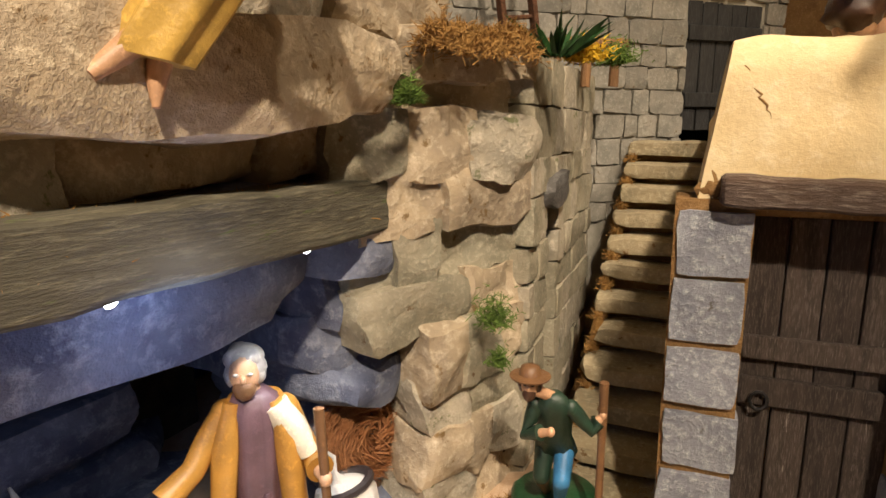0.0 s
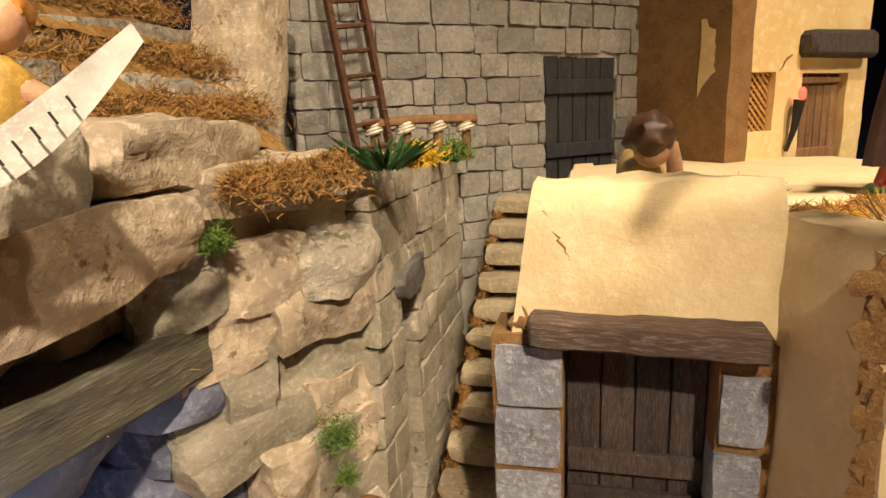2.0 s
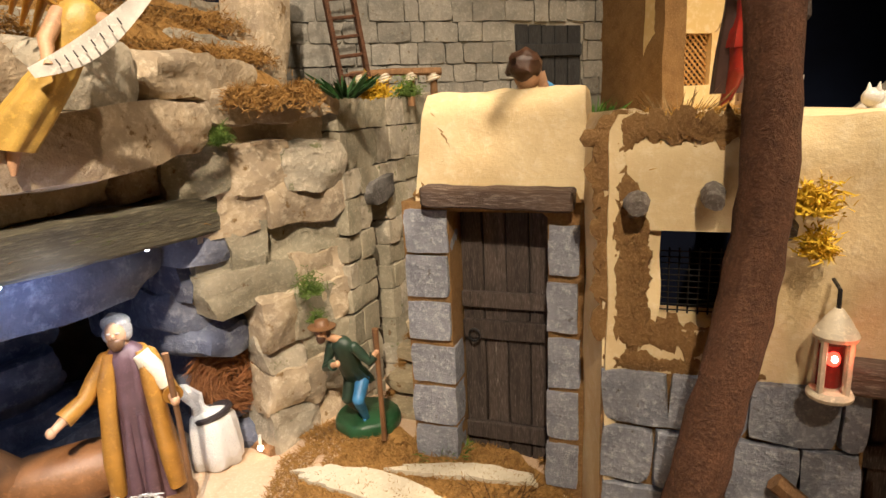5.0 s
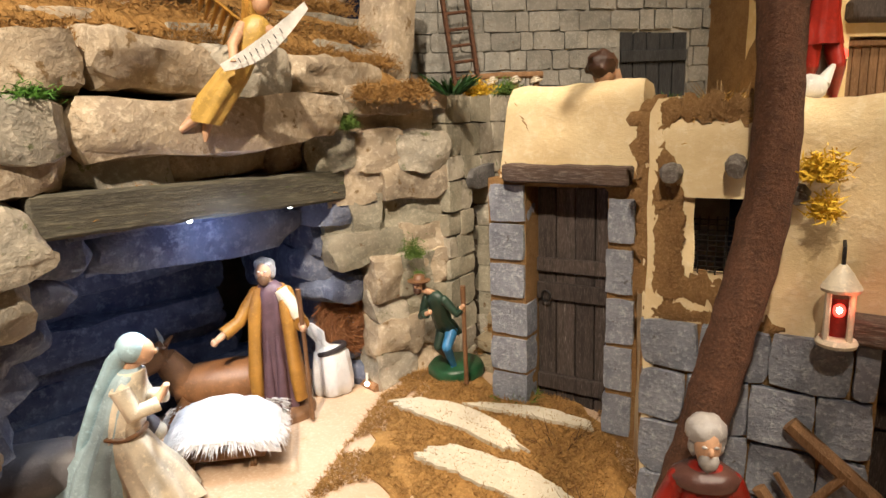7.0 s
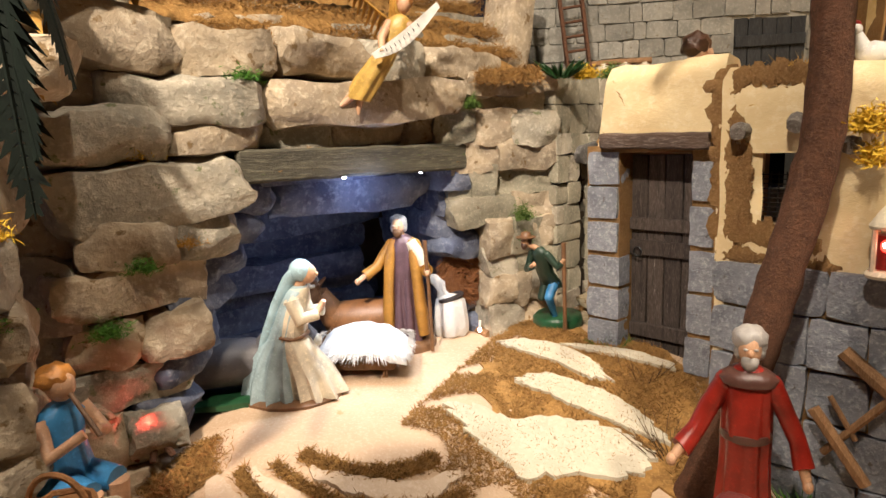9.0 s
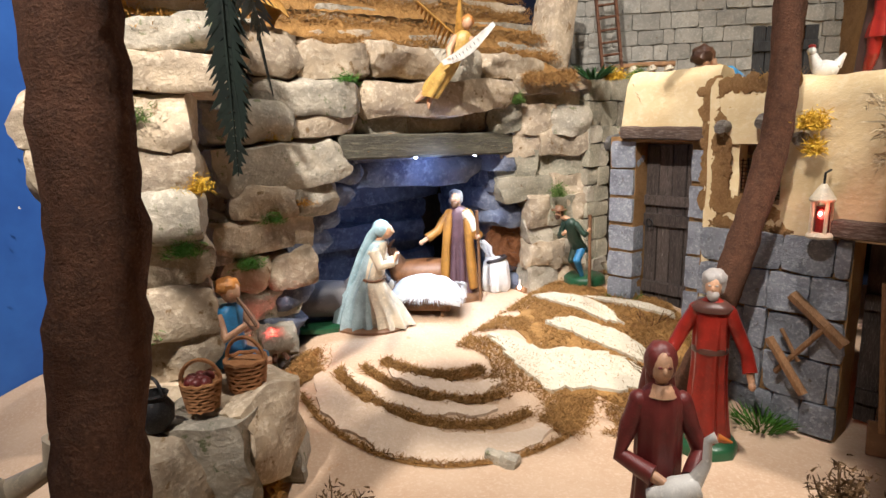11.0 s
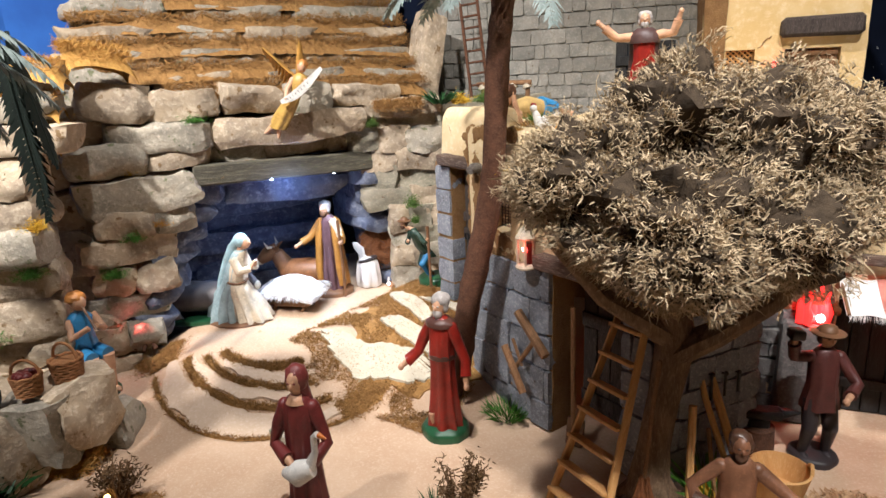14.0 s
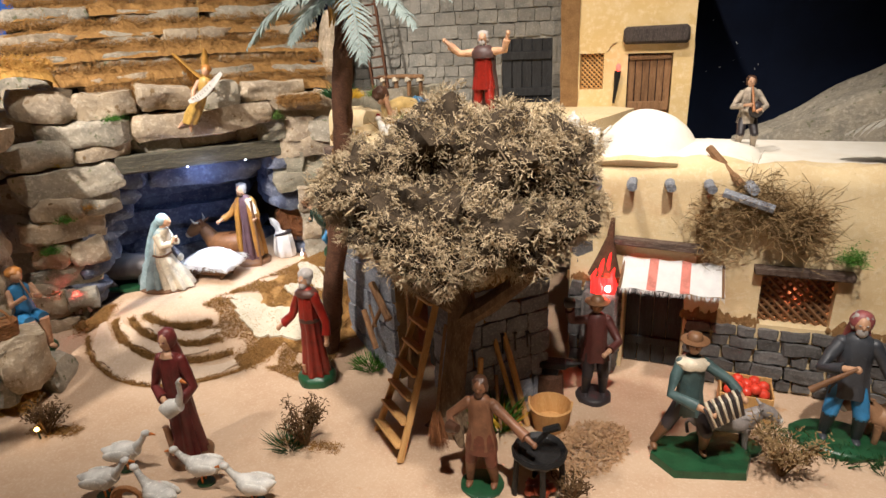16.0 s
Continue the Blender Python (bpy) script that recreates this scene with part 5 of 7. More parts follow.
def beast(name, label, m, mats, L, lying=True, horns=False, ears=True, neck=(0.46, 0, 0.5), head_r=0.13, base=None):
    """A four-legged figurine along x, head at +x."""
    bm = bmesh.new()
    z = 0.24 * L if lying else 0.42 * L
    tube(bm, [(-0.5 * L, 0, z * 0.9), (-0.42 * L, 0, z * 1.1), (-0.15 * L, 0, z * 1.12), (0.2 * L, 0, z * 1.1), (0.36 * L, 0, z * 1.2)], [0.10 * L, 0.18 * L, 0.20 * L, 0.19 * L, 0.13 * L], 16, 0)
    nx, ny, nz = (c * L for c in neck)
    tube(bm, [(0.28 * L, 0, z * 1.2), (nx, ny, nz)], [0.15 * L, 0.10 * L], 12, 0)
    tube(bm, [(nx - 0.02 * L, ny, nz + 0.04 * L), (nx + 0.12 * L, ny * 1.2, nz - 0.02 * L), (nx + 0.24 * L, ny * 1.3, nz - 0.11 * L)], [head_r * L * 0.85, head_r * L * 0.85, head_r * L * 0.55], 12, 0)
    ball(bm, (nx + 0.25 * L, ny * 1.3, nz - 0.12 * L), head_r * L * 0.52, 1)
    for s in (-1, 1):
        if ears:
            tube(bm, [(nx, ny + s * 0.06 * L, nz + 0.08 * L), (nx - 0.05 * L, ny + s * 0.15 * L, nz + 0.13 * L)], [0.03 * L, 0.012 * L], 6, 0)
        if horns:
            tube(bm, [(nx + 0.02 * L, ny + s * 0.05 * L, nz + 0.09 * L), (nx + 0.04 * L, ny + s * 0.15 * L, nz + 0.11 * L), (nx + 0.08 * L, ny + s * 0.18 * L, nz + 0.2 * L)], [0.025 * L, 0.02 * L, 0.006 * L], 6, 1)
        for x in (-0.35, 0.26):
            if lying:
                tube(bm, [(x * L, s * 0.15 * L, 0.2 * L), ((x + 0.14) * L, s * 0.2 * L, 0.06 * L), ((x - 0.05) * L, s * 0.22 * L, 0.04 * L)], [0.06 * L, 0.045 * L, 0.03 * L], 8, 0)
            else:
                tube(bm, [(x * L, s * 0.10 * L, z), (x * L, s * 0.11 * L, 0.2 * L), ((x + 0.02) * L, s * 0.11 * L, 0.0)], [0.075 * L, 0.045 * L, 0.035 * L], 8, 0)
    tube(bm, [(-0.5 * L, 0, z), (-0.56 * L, 0.05 * L, z * 0.7), (-0.52 * L, 0.08 * L, z * 0.25)], [0.03 * L, 0.022 * L, 0.03 * L], 6, 0)
    if base is not None:
        turned(bm, [(-0.2, 0.55 * L, 0.3 * L), (0.03 * L, 0.55 * L, 0.3 * L), (0.05 * L, 0.5 * L, 0.26 * L)], 20, base)
    return figurine(name, label, m, bm, mats)


beast("ox_figurine", "painted brown ox figurine lying behind the crib", at(-15.0, 26.6, 5.5, 205), [HIDE, CREAM, BROWN], 12.0, True, True, neck=(0.42, 0.06, 0.56))
beast("donkey_figurine", "painted grey donkey figurine lying in the cave", at(-19.6, 8.7, 5.6, 34), [ASH, CREAM, GREEN], 12.5, True, False, neck=(0.44, 0.02, 0.5), base=2)

# sack
sack = thing("flour_sack", "white cloth sack tied at the neck with dark band", "sack", g(-5.6, 32.4, 20))
bm = bmesh.new()
turned(bm, [(0, 1.7, 1.4), (0.35, 2.05, 1.7), (1.6, 2.15, 1.8), (3.4, 2.0, 1.6), (4.6, 1.85, 1.35), (5.1, 1.4, 0.9), (5.3, 0.7, 0.5)], 36, 0, 7, 0.12)
part("bag", bm, CLOTH, sack)
bm = bmesh.new()
turned(bm, [(4.9, 0.8, 0.6, -0.6, 0), (5.8, 0.45, 0.4, -1.0, 0), (6.9, 0.9, 0.5, -1.5, 0), (7.9, 0.5, 0.3, -2.1, 0)], 28, 0, 5, 0.35)
part("neck", bm, CLOTH, sack)
bm = bmesh.new()
tube(bm, [(1.5 * math.cos(a), 1.2 * math.sin(a), 4.9 + 0.45 * math.cos(a)) for a in [i * 0.449 for i in range(15)]], 0.3, 7)
part("band", bm, DARK, sack, "dark twisted band")

# round straw bundle behind the sack
fib = Fibres()
for _ in range(4200):
    a, q = rnd(0, 6.283), 3.6 * math.sqrt(random.random())
    c = Vector((q * math.cos(a), rnd(-0.9, 0.9) * (1 - (q / 3.5) ** 2) - 0.3, 3.4 + q * math.sin(a)))
    fib.add(c, (-math.sin(a) + rnd(-0.5, 0.5), rnd(-0.3, 0.3), math.cos(a) + rnd(-0.5, 0.5)), rnd(1.0, 2.4), 0.09, 0.9)
bundle = stuff("straw_coil", fib, STRAW, "round coil of red brown straw against the rock", "straw", at(-4.7, 35.6, 9.4, 42))
bundle["kind"] = ""
del bundle["kind"]
logs = thing("log_pile", "short cut logs stacked by the cave wall", "logs", g(-1.6, 35.8, 55))
for k, (x, z) in enumerate(((-1.2, 0.7), (0.4, 0.65), (1.9, 0.7), (-0.3, 1.9), (1.2, 1.85))):
    bm = bmesh.new()
    tube(bm, [(x, -1.6, z), (x + 0.1, 1.6, z)], 0.66, 9, rough=0.15, seed=k)
    part("log", bm, WOOD, logs)

# floor spot and cave bulbs
for x, y, z, mt, label in ((-2.2, 33.6, 6.1, LED_CORE, "small white bulb on the sand"), (-5.7, 26.3, 26.7, LED_WHITE, "small white bulb under the cave beam"), (-9.6, 17.0, 26.9, LED_WHITE, "small white bulb under the cave beam"), (-15.9, 13.7, 25.4, LED_WARM, "small amber bulb in the cave roof"), (-11.5, 22.0, 24.6, LED_WARM, "small amber bulb in the cave roof")):
    bulb = thing("light_bulb", label, "bulb", at(x, y, z))
    bm = bmesh.new()
    ball(bm, (0, 0, 0), (0.26, 0.26, 0.32), 0, 2)
    part("glass", bm, mt, bulb)
    bm = bmesh.new()
    tube(bm, [(0, 0, 0.2), (0, 0.15, 1.2)], 0.16, 6)
    part("socket", bm, WHITE, bulb)
lamp("cave_bulb_and_fill", "SPOT", (-0.042, 0.254, 0.258), (-0.075, 0.245, 0.05), 1.0, (0.80, 0.88, 1.0), 0.005, 100, 1.0)
lamp("cave_bulb_and_fill", "SPOT", (-0.085, 0.150, 0.262), (-0.095, 0.150, 0.05), 1.8, (0.80, 0.88, 1.0), 0.005, 105, 1.0)
# two blue fill lamps without a bulb, added to tint slab and cave
lamp("cave_bulb_and_fill", "POINT", (-0.071, 0.187, 0.250), (0, 0, 0), 0.085, (0.40, 0.54, 1.0), 0.006)
lamp("cave_bulb_and_fill", "POINT", (-0.155, 0.205, 0.19), (0, 0, 0), 0.07, (0.42, 0.56, 1.0), 0.01)

# angel with scroll, hung before the rocks
bm = bmesh.new()
turned(bm, [(-0.4, 1.5, 1.1, -3.2, 0.9), (2.0, 1.6, 1.2, -2.2, 0.6), (4.4, 1.4, 1.05, -1.0, 0.2), (6.4, 1.0, 0.85, 0.0, -0.1), (8.2, 1.45, 1.05, 0.5, -0.3), (9.4, 1.2, 0.85, 0.6, -0.3), (9.9, 0.5, 0.5, 0.6, -0.3)], 30, 0, 8, 0.12)
ball(bm, (0.75, -0.5, 11.0), (0.78, 0.85, 1.0), 1, 3)
ball(bm, (0.75, -0.25, 11.35), (0.95, 0.95, 0.9), 2, 3, 0.2)
tube(bm, [(-3.2, 0.6, 0.8), (-4.2, 0.4, -0.5), (-5.0, -0.1, -1.5)], [0.6, 0.5, 0.3], 8, 1)
tube(bm, [(-2.8, 0.9, 0.4), (-2.9, 1.1, -1.1), (-2.8, 0.9, -2.1)], [0.55, 0.4, 0.15], 8, 1)
tube(bm, [(-0.6, -0.4, 8.8), (-1.2, -1.4, 6.8), (-0.9, -2.2, 5.2)], [0.55, 0.5, 0.35], 10, 1)
tube(bm, [(1.6, -0.5, 8.8), (2.6, -1.3, 8.6), (3.9, -1.8, 10.4)], [0.55, 0.48, 0.3], 10, 1)
for s, tip in ((-1, (-7.0, 1.6, 12.8)), (1, (-1.0, 2.6, 14.6))):
    root = Vector((0.2, 0.6, 8.6))
    tip = Vector(tip)
    for k in range(9):
        q = k / 8
        a = root.lerp(tip, 0.25 + 0.75 * q)
        tube(bm, [root.lerp(tip, 0.7 * q), a, a + Vector((-0.6 * (1 - q), 0.5, -2.6 + 1.7 * q))], [0.5, 0.75, 0.2], 8, 4, 0.3)
rows = []
for i in range(13):
    q = i / 12
    p = Vector((-1.8, -2.2, 4.6)).lerp(Vector((4.6, -2.0, 11.4)), q) + Vector((0, -0.4 * math.sin(q * 3.14), -1.0 * math.sin(q * 3.14)))
    w = Vector((-0.65, -0.1, 0.75)) * (0.45 + 0.55 * math.sin(q * 3.14)) * 0.75
    rows.append([bm.verts.new(p - w), bm.verts.new(p + w), bm.verts.new(p + w + Vector((0, 0.25, 0))), bm.verts.new(p - w + Vector((0, 0.25, 0)))])
for a, b in zip(rows, rows[1:]):
    for k in range(4):
        bm.faces.new((a[k], a[(k + 1) % 4], b[(k + 1) % 4], b[k])).material_index = 3
bm.faces.new(rows[0][::-1]).material_index = 3
bm.faces.new(rows[-1]).material_index = 3
for i in range(8):
    q = 0.22 + 0.07 * i
    p = Vector((-1.8, -2.2, 4.6)).lerp(Vector((4.6, -2.0, 11.4)), q) + Vector((0, -0.47 - 0.4 * math.sin(q * 3.14), -1.0 * math.sin(q * 3.14)))
    tube(bm, [p - Vector((-0.14, 0, 0.17)), p + Vector((-0.14, 0, 0.17))], 0.05, 5, 5)
ANGEL_X, ANGEL_Y = -5.2, 18.3
angel = figurine("hanging_winged_figurine", "golden winged plaster figurine holding a white scroll, hung in the air", at(ANGEL_X, ANGEL_Y, 34.0, 28, 0, 12, 0.82), bm, [GOLD, SKIN, HAIR_RED, WHITE, paint("painted_feather", 0.55, 0.30, 0.06), DARK])
bm = bmesh.new()
tube(bm, [(0.6, -0.4, 42), (-1, 3, 60), (-2, 8, 95)], 0.03, 4)
bm.transform(Matrix.Translation((ANGEL_X + 1, ANGEL_Y + 1.0, 0)))
thing("hanging_thread", "thin clear thread that holds the winged figurine", "thread", bm=bm, mats=GOLD)

# green shepherd by the stair foot
bm = bmesh.new()
base_disc(bm, 3.1, 0.9, 3)
human(bm, 11.2, 0, 1, 2, 0, [(-1, (-0.15, -0.42, 0.62), (0.0, -0.52, 0.70)), (1, (0.20, -0.36, 0.66), (0.26, -0.34, 0.74))], [(-1, (-0.07, -0.24, 0.30), (-0.06, 0.0, 0.08), 0, 5), (1, (0.05, -0.30, 0.32), (0.03, -0.12, 0.08), 4, 4)], hat=5, beard=2, lean=0.40, head=(-0.12, -0.08))
tube(bm, [(2.9, -3.6, 0.2), (2.9, -3.7, 6), (2.9, -3.8, 10.2)], [0.26, 0.24, 0.3], 8, 5)
figurine("leaning_shepherd_figurine", "painted shepherd figurine in green coat, blue breeches and brown hat", g(7.7, 34.2, -14, 0.5) @ Matrix.Diagonal((0.92, 0.92, 1.0, 1)), bm, [paint("painted_bottle_green", 0.018, 0.045, 0.028), SKIN, HAIR_BROWN, GREEN, BLUE, BROWN])

# man in red
bm = bmesh.new()
base_disc(bm, 3.2, 1.3, 3, 0.9)
human(bm, 17.2, 0, 1, 2, 0, [(-1, (-0.2, -0.02, 0.58), (-0.30, -0.12, 0.48)), (1, (0.2, 0.0, 0.58), (0.24, -0.06, 0.42))], beard=2, foot=0.07, belt=4, spread=0.13, folds=8)
turned(bm, [(13.6, 2.0, 1.5), (14.0, 2.1, 1.55), (14.5, 1.3, 1.1)], 20, 4)
ball(bm, (0, 0.25, 16.5), (1.2, 1.15, 0.95), 2, 3, 0.15)
tube(bm, [(-1.0, -1.0, 0.8), (-1.1, -1.4, 3.0)], 0.45, 8, 1)
figurine("red_robed_figurine", "painted bearded figurine in a long red robe on green base", g(27.0, 8.0, 2) @ Matrix.Diagonal((0.88, 0.92, 1, 1)), bm, [RED, SKIN, HAIR_GREY, GREEN, paint("painted_brown_collar", 0.09, 0.04, 0.03, 0.3)])

# woman with goose
bm = bmesh.new()
base_disc(bm, 3.0, 0.9, 4)
human(bm, 17.0, 0, 1, 2, 0, [(-1, (-0.17, -0.03, 0.58), (0.03, -0.17, 0.52)), (1, (0.17, -0.02, 0.60), (0.08, -0.17, 0.50))], hood=2, long_hair=True, foot=0.05, spread=0.13)
turned(bm, [(13.9, 1.15, 0.95, 0, -0.25), (14.25, 0.9, 0.8, 0, -0.3), (14.6, 0.62, 0.62, 0, -0.3)], 16, 1)
tube(bm, [(-1.2, -2.2, 8.0), (0.6, -2.7, 8.4), (2.2, -2.5, 9.0)], [0.4, 1.15, 0.8], 12, 3)
tube(bm, [(1.9, -2.5, 9.1), (2.7, -2.6, 10.6), (2.7, -2.6, 12.0), (3.2, -2.7, 12.3)], [0.6, 0.34, 0.32, 0.34], 10, 3)
tube(bm, [(3.3, -2.7, 12.3), (4.2, -2.9, 12.1)], [0.28, 0.08], 6, 5)
tube(bm, [(-1.6, -1.2, 1.0), (-2.0, -1.4, 5.0)], [0.5, 0.42], 8, 1)
figurine("goose_woman_figurine", "painted woman figurine in maroon dress and hood carrying a white goose", g(26.0, -12.2, 22) @ Matrix.Diagonal((0.84, 0.9, 1, 1)), bm, [MAROON, SKIN, paint("painted_maroon_hood", 0.20, 0.04, 0.035, 0.4), WHITE, BROWN, ORANGE])


def goose(x, y, rz, head_up, label):
    bm = bmesh.new()
    turned(bm, [(-0.2, 1.1, 0.9), (0.25, 1.0, 0.85)], 14, 2)
    tube(bm, [(-2.6, 0, 2.9), (-1.4, 0, 2.4), (0.4, 0, 2.3), (1.6, 0, 2.8)], [0.12, 0.95, 1.25, 0.75], 12, 0)
    tube(bm, [(1.3, 0, 2.8), (2.3, 0, 3.6 + head_up * 0.5), (2.8, 0, 4.2 + head_up)], [0.65, 0.36, 0.32], 10, 0)
    ball(bm, (3.0, 0, 4.4 + head_up), (0.55, 0.42, 0.42), 0)
    tube(bm, [(3.3, 0, 4.35 + head_up), (4.1, 0, 4.15 + head_up)], [0.24, 0.08], 6, 1)
    for s in (-1, 1):
        ball(bm, (-0.4, s * 1.0, 2.5), (1.7, 0.3, 0.75), 0, 2, 0.1)
        tube(bm, [(0.2, s * 0.4, 1.5), (0.2, s * 0.4, 0.1)], 0.13, 6, 1)
    return figurine("goose_figurine", label, g(x, y, rz), bm, [WHITE, ORANGE, GREEN])


for x, y, rz, up in ((21.4, -17.6, 35, 0.4), (23.6, -21.4, 35, 0.2), (31.6, -14.2, 210, 0.1), (39.0, -13.2, 205, 0.1), (31.4, -19.4, 190, 0.5)):
    ob = goose(x, y, rz, up, "small white painted goose with orange beak on sand")
    ob["group"] = "geese round the woman"
wheel = thing("straw_ring", "small woven brown straw ring on the sand", "straw ring", g(28.6, -21.4, 30))
for k in range(3):
    bm = bmesh.new()
    tube(bm, [((1.7 - 0.3 * k) * math.cos(a), 0.2 * k, 1.7 + (1.7 - 0.3 * k) * math.sin(a)) for a in [i * 0.3142 for i in range(21)]], 0.24, 6, rough=0.3, seed=k)
    part("coil", bm, WICKER, wheel)

# ---- left rock pillar ----
PILLAR = Frame(-17.5, -22.5, 50)
pillar = thing("rock_pillar", "stacked ochre rocks with grass ledges at the side", "cliff", PILLAR.m(), kind="structure")


def build_pillar():
    random.seed(83)
    for k in range(8):
        z0 = 1 + 4.1 * k
        stone(pillar, 4.2 + rnd(-0.8, 0.8), -4.5 + rnd(-0.8, 0.8), z0 + 2, 11.0 + rnd(-1, 1.5), 9, 4.7, random.choice([ROCK, ROCK, ROCK_GREY]), rnd(-4, 4), rnd(-3, 3), rnd(-8, 8), round_=0.45, rough=0.26, cuts=7)
    stone(pillar, 8.0, -5.0, 35.6, 14, 9, 3.2, ROCK, 0, 2, 4, round_=0.5, rough=0.22, cuts=8, label="wide flat top slab")
    stone(pillar, 8.5, -6.0, 39.0, 9, 8, 3.0, ROCK_GREY, 0, -2, 0, round_=0.5, rough=0.24, cuts=7)
    stone(pillar, 9.5, -8.0, 42.5, 8, 8, 3.2, ROCK, 0, 2, 0, round_=0.5, rough=0.24, cuts=7)
    # low ledge in front with pots
    stone(pillar, 12.0, 5.4, 6.4, 7.5, 6.5, 7.6, ROCK, 0, 0, 40, round_=0.5, rough=0.25, cuts=6)
    stone(pillar, 5.3, 9.0, 4.6, 6.5, 6, 9.6, ROCK, 0, 0, 30, round_=0.5, rough=0.25, cuts=6)
    stone(pillar, 8.4, 7.2, 5.8, 7, 7, 8.4, ROCK_GREY, 0, 0, -20, round_=0.5, rough=0.25, cuts=6)
    stone(pillar, 6.5, 3.0, 2.6, 9, 7, 5.6, ROCK_GREY, 0, 0, 10, round_=0.5, rough=0.25, cuts=6)
    stone(pillar, 13.0, 2.0, 1.8, 7, 6, 4.2, ROCK_GREY, 0, 0, -10, round_=0.5, rough=0.25, cuts=6)
    stone(pillar, 1.0, 1.5, 3.2, 8, 7, 6.6, ROCK, 0, 0, 5, round_=0.5, rough=0.25, cuts=6)


build_pillar()
# rocks that close the gap towards the cave
gap_rocks = thing("rock_pile", "shadowed rocks beside the cave pile", "cliff", kind="structure")
random.seed(87)
for x, y, z, l in ((-26, -6, 4, 13), (-25, -7, 9, 12), (-27, -7, 14, 12), (-26, -6, 19.5, 12), (-27, -6, 25, 12), (-27, -5, 31, 13), (-26, -3, 36, 14), (-26, 0, 40.5, 13)):
    me = stone_mesh(l, 9, 5.8, rnd(0, 90), random.choice([ROCK, ROCK_GREY]), 0.45, 0.26, 6)
    part("stone", me, None, gap_rocks, "", at(x, y, z, 50 + rnd(-8, 8)))

for z, s in ((37.4, 8), (41.0, 8.5), (44.4, 9.5)):
    a, b = PILLAR.xy(s - 5, -5.0), PILLAR.xy(s + 5, -5.0)
    moss_strip((*a, z - 0.8), (*b, z - 0.8), 4.5, 1.4, 1300, MOSS_GOLD, "golden brown moss on the rock pillar", 0.8)
for s, d, z, mt, r in ((5.5, -1.0, 31.8, MOSS_GREEN, 2.2), (8.0, -0.5, 20.5, GRASS, 2.0), (3.5, 0.3, 13.8, GRASS, 2.4), (9.5, -0.6, 25.8, YELLOW, 1.4)):
    x, y = PILLAR.xy(s, d)
    tuft(x, y, z, r, 2.0, 240, mt, "bright tuft of grass on a rock ledge", bend=1.0, flat=0.8)

# ---- tufts on cliff, shoulder and roofs ----
for s, d, z, mt, r, h in ((-9.4, 0.0, 21.0, GRASS, 2.0, 1.9), (-12.6, 0.4, 16.4, GRASS, 1.9, 1.7), (0.4, 0.0, 36.0, GRASS, 2.0, 1.2), (-8.6, -0.6, 29.8, YELLOW, 1.6, 1.6), (26.9, 1.4, 33.6, MOSS_GREEN, 0.9, 1.6), (41.5, -6.5, 43.5, MOSS_GREEN, 1.8, 2.6), (-6, -0.2, 22.5, MOSS_GOLD, 1.6, 1.2)):
    x, y = CAVE.xy(s, d)
    tuft(x, y, z, r, h, 260, mt, "small tuft of dyed moss on the cliff", bend=1.0, flat=0.9)
tuft(3.6, 34.4, 20.4, 1.5, 2.6, 260, MOSS_GREEN, "green moss hanging on the rock shoulder", bend=1.6, flat=1.0)
tuft(3.9, 34.5, 17.6, 0.9, 1.6, 120, MOSS_GREEN, "green moss hanging on the rock shoulder", bend=1.6, flat=1.0)
tuft(7.4, 38.0, 36.6, 0.9, 3.4, 70, DARKGREEN, "dark spiky green plant on the wall top", "spiky_plant", 0.42, 0.4, 0.9)
tuft(9.6, 40.6, 36.6, 1.9, 1.7, 420, YELLOW, "yellow flowering moss on the wall top", "yellow_plant", 0.2, 1.2)
tuft(12.4, 43.2, 36.6, 1.7, 2.0, 320, MOSS_GREEN, "green moss on the wall top", "green_plant", 0.16, 1.2)
tuft(14.6, 29.2, 7.2, 1.3, 2.0, 200, MOSS_GREEN, "grass tuft beside the weathered door", bend=0.9)
tuft(31.6, 14.6, 0.2, 2.0, 2.6, 260, GRASS, "bright green grass tuft at the wall foot", bend=0.8)
tuft(18.6, 24.0, 6.2, 1.8, 3.2, 60, TWIG, "dry thin twigs on the steps", "dry_twigs", 0.08, 0.7)
tuft(22.0, 16.0, 3.2, 2.2, 3.6, 80, TWIG, "dry thin twigs on the steps", "dry_twigs", 0.08, 0.7)
tuft(21.2, 31.0, 33.6, 0.8, 1.5, 60, DARKGREEN, "short grass on the roof edge", bend=0.4)
tuft(27.5, 33.0, 33.6, 1.2, 2.2, 110, GRASS, "short grass on the flat roof", bend=0.5)
tuft(31.0, 24.6, 33.6, 1.4, 3.0, 50, HAY, "dry grass stalks on the flat roof", "dry_grass", 0.1, 0.5)
tuft(33.6, 14.2, 29.6, 1.5, 2.0, 420, YELLOW, "yellow flowering moss hanging on the wall", "yellow_plant", 0.22, 1.5)
tuft(33.9, 13.9, 27.4, 1.0, 1.8, 200, YELLOW, "yellow flowering moss hanging on the wall", "yellow_plant", 0.22, 1.5)
moss_strip((*VENTF.xy(0.5, -1.2), 33.8), (*VENTF.xy(8, -1.2), 33.8), 2.0, 0.8, 700, MOSS_GOLD, "brown moss on the roof edge", 0.5)
moss_strip((26.5, 28.5, 33.6), (40, 32, 33.6), 4.0, 1.0, 900, MOSS_GOLD, "golden moss on the flat roof", 0.6)

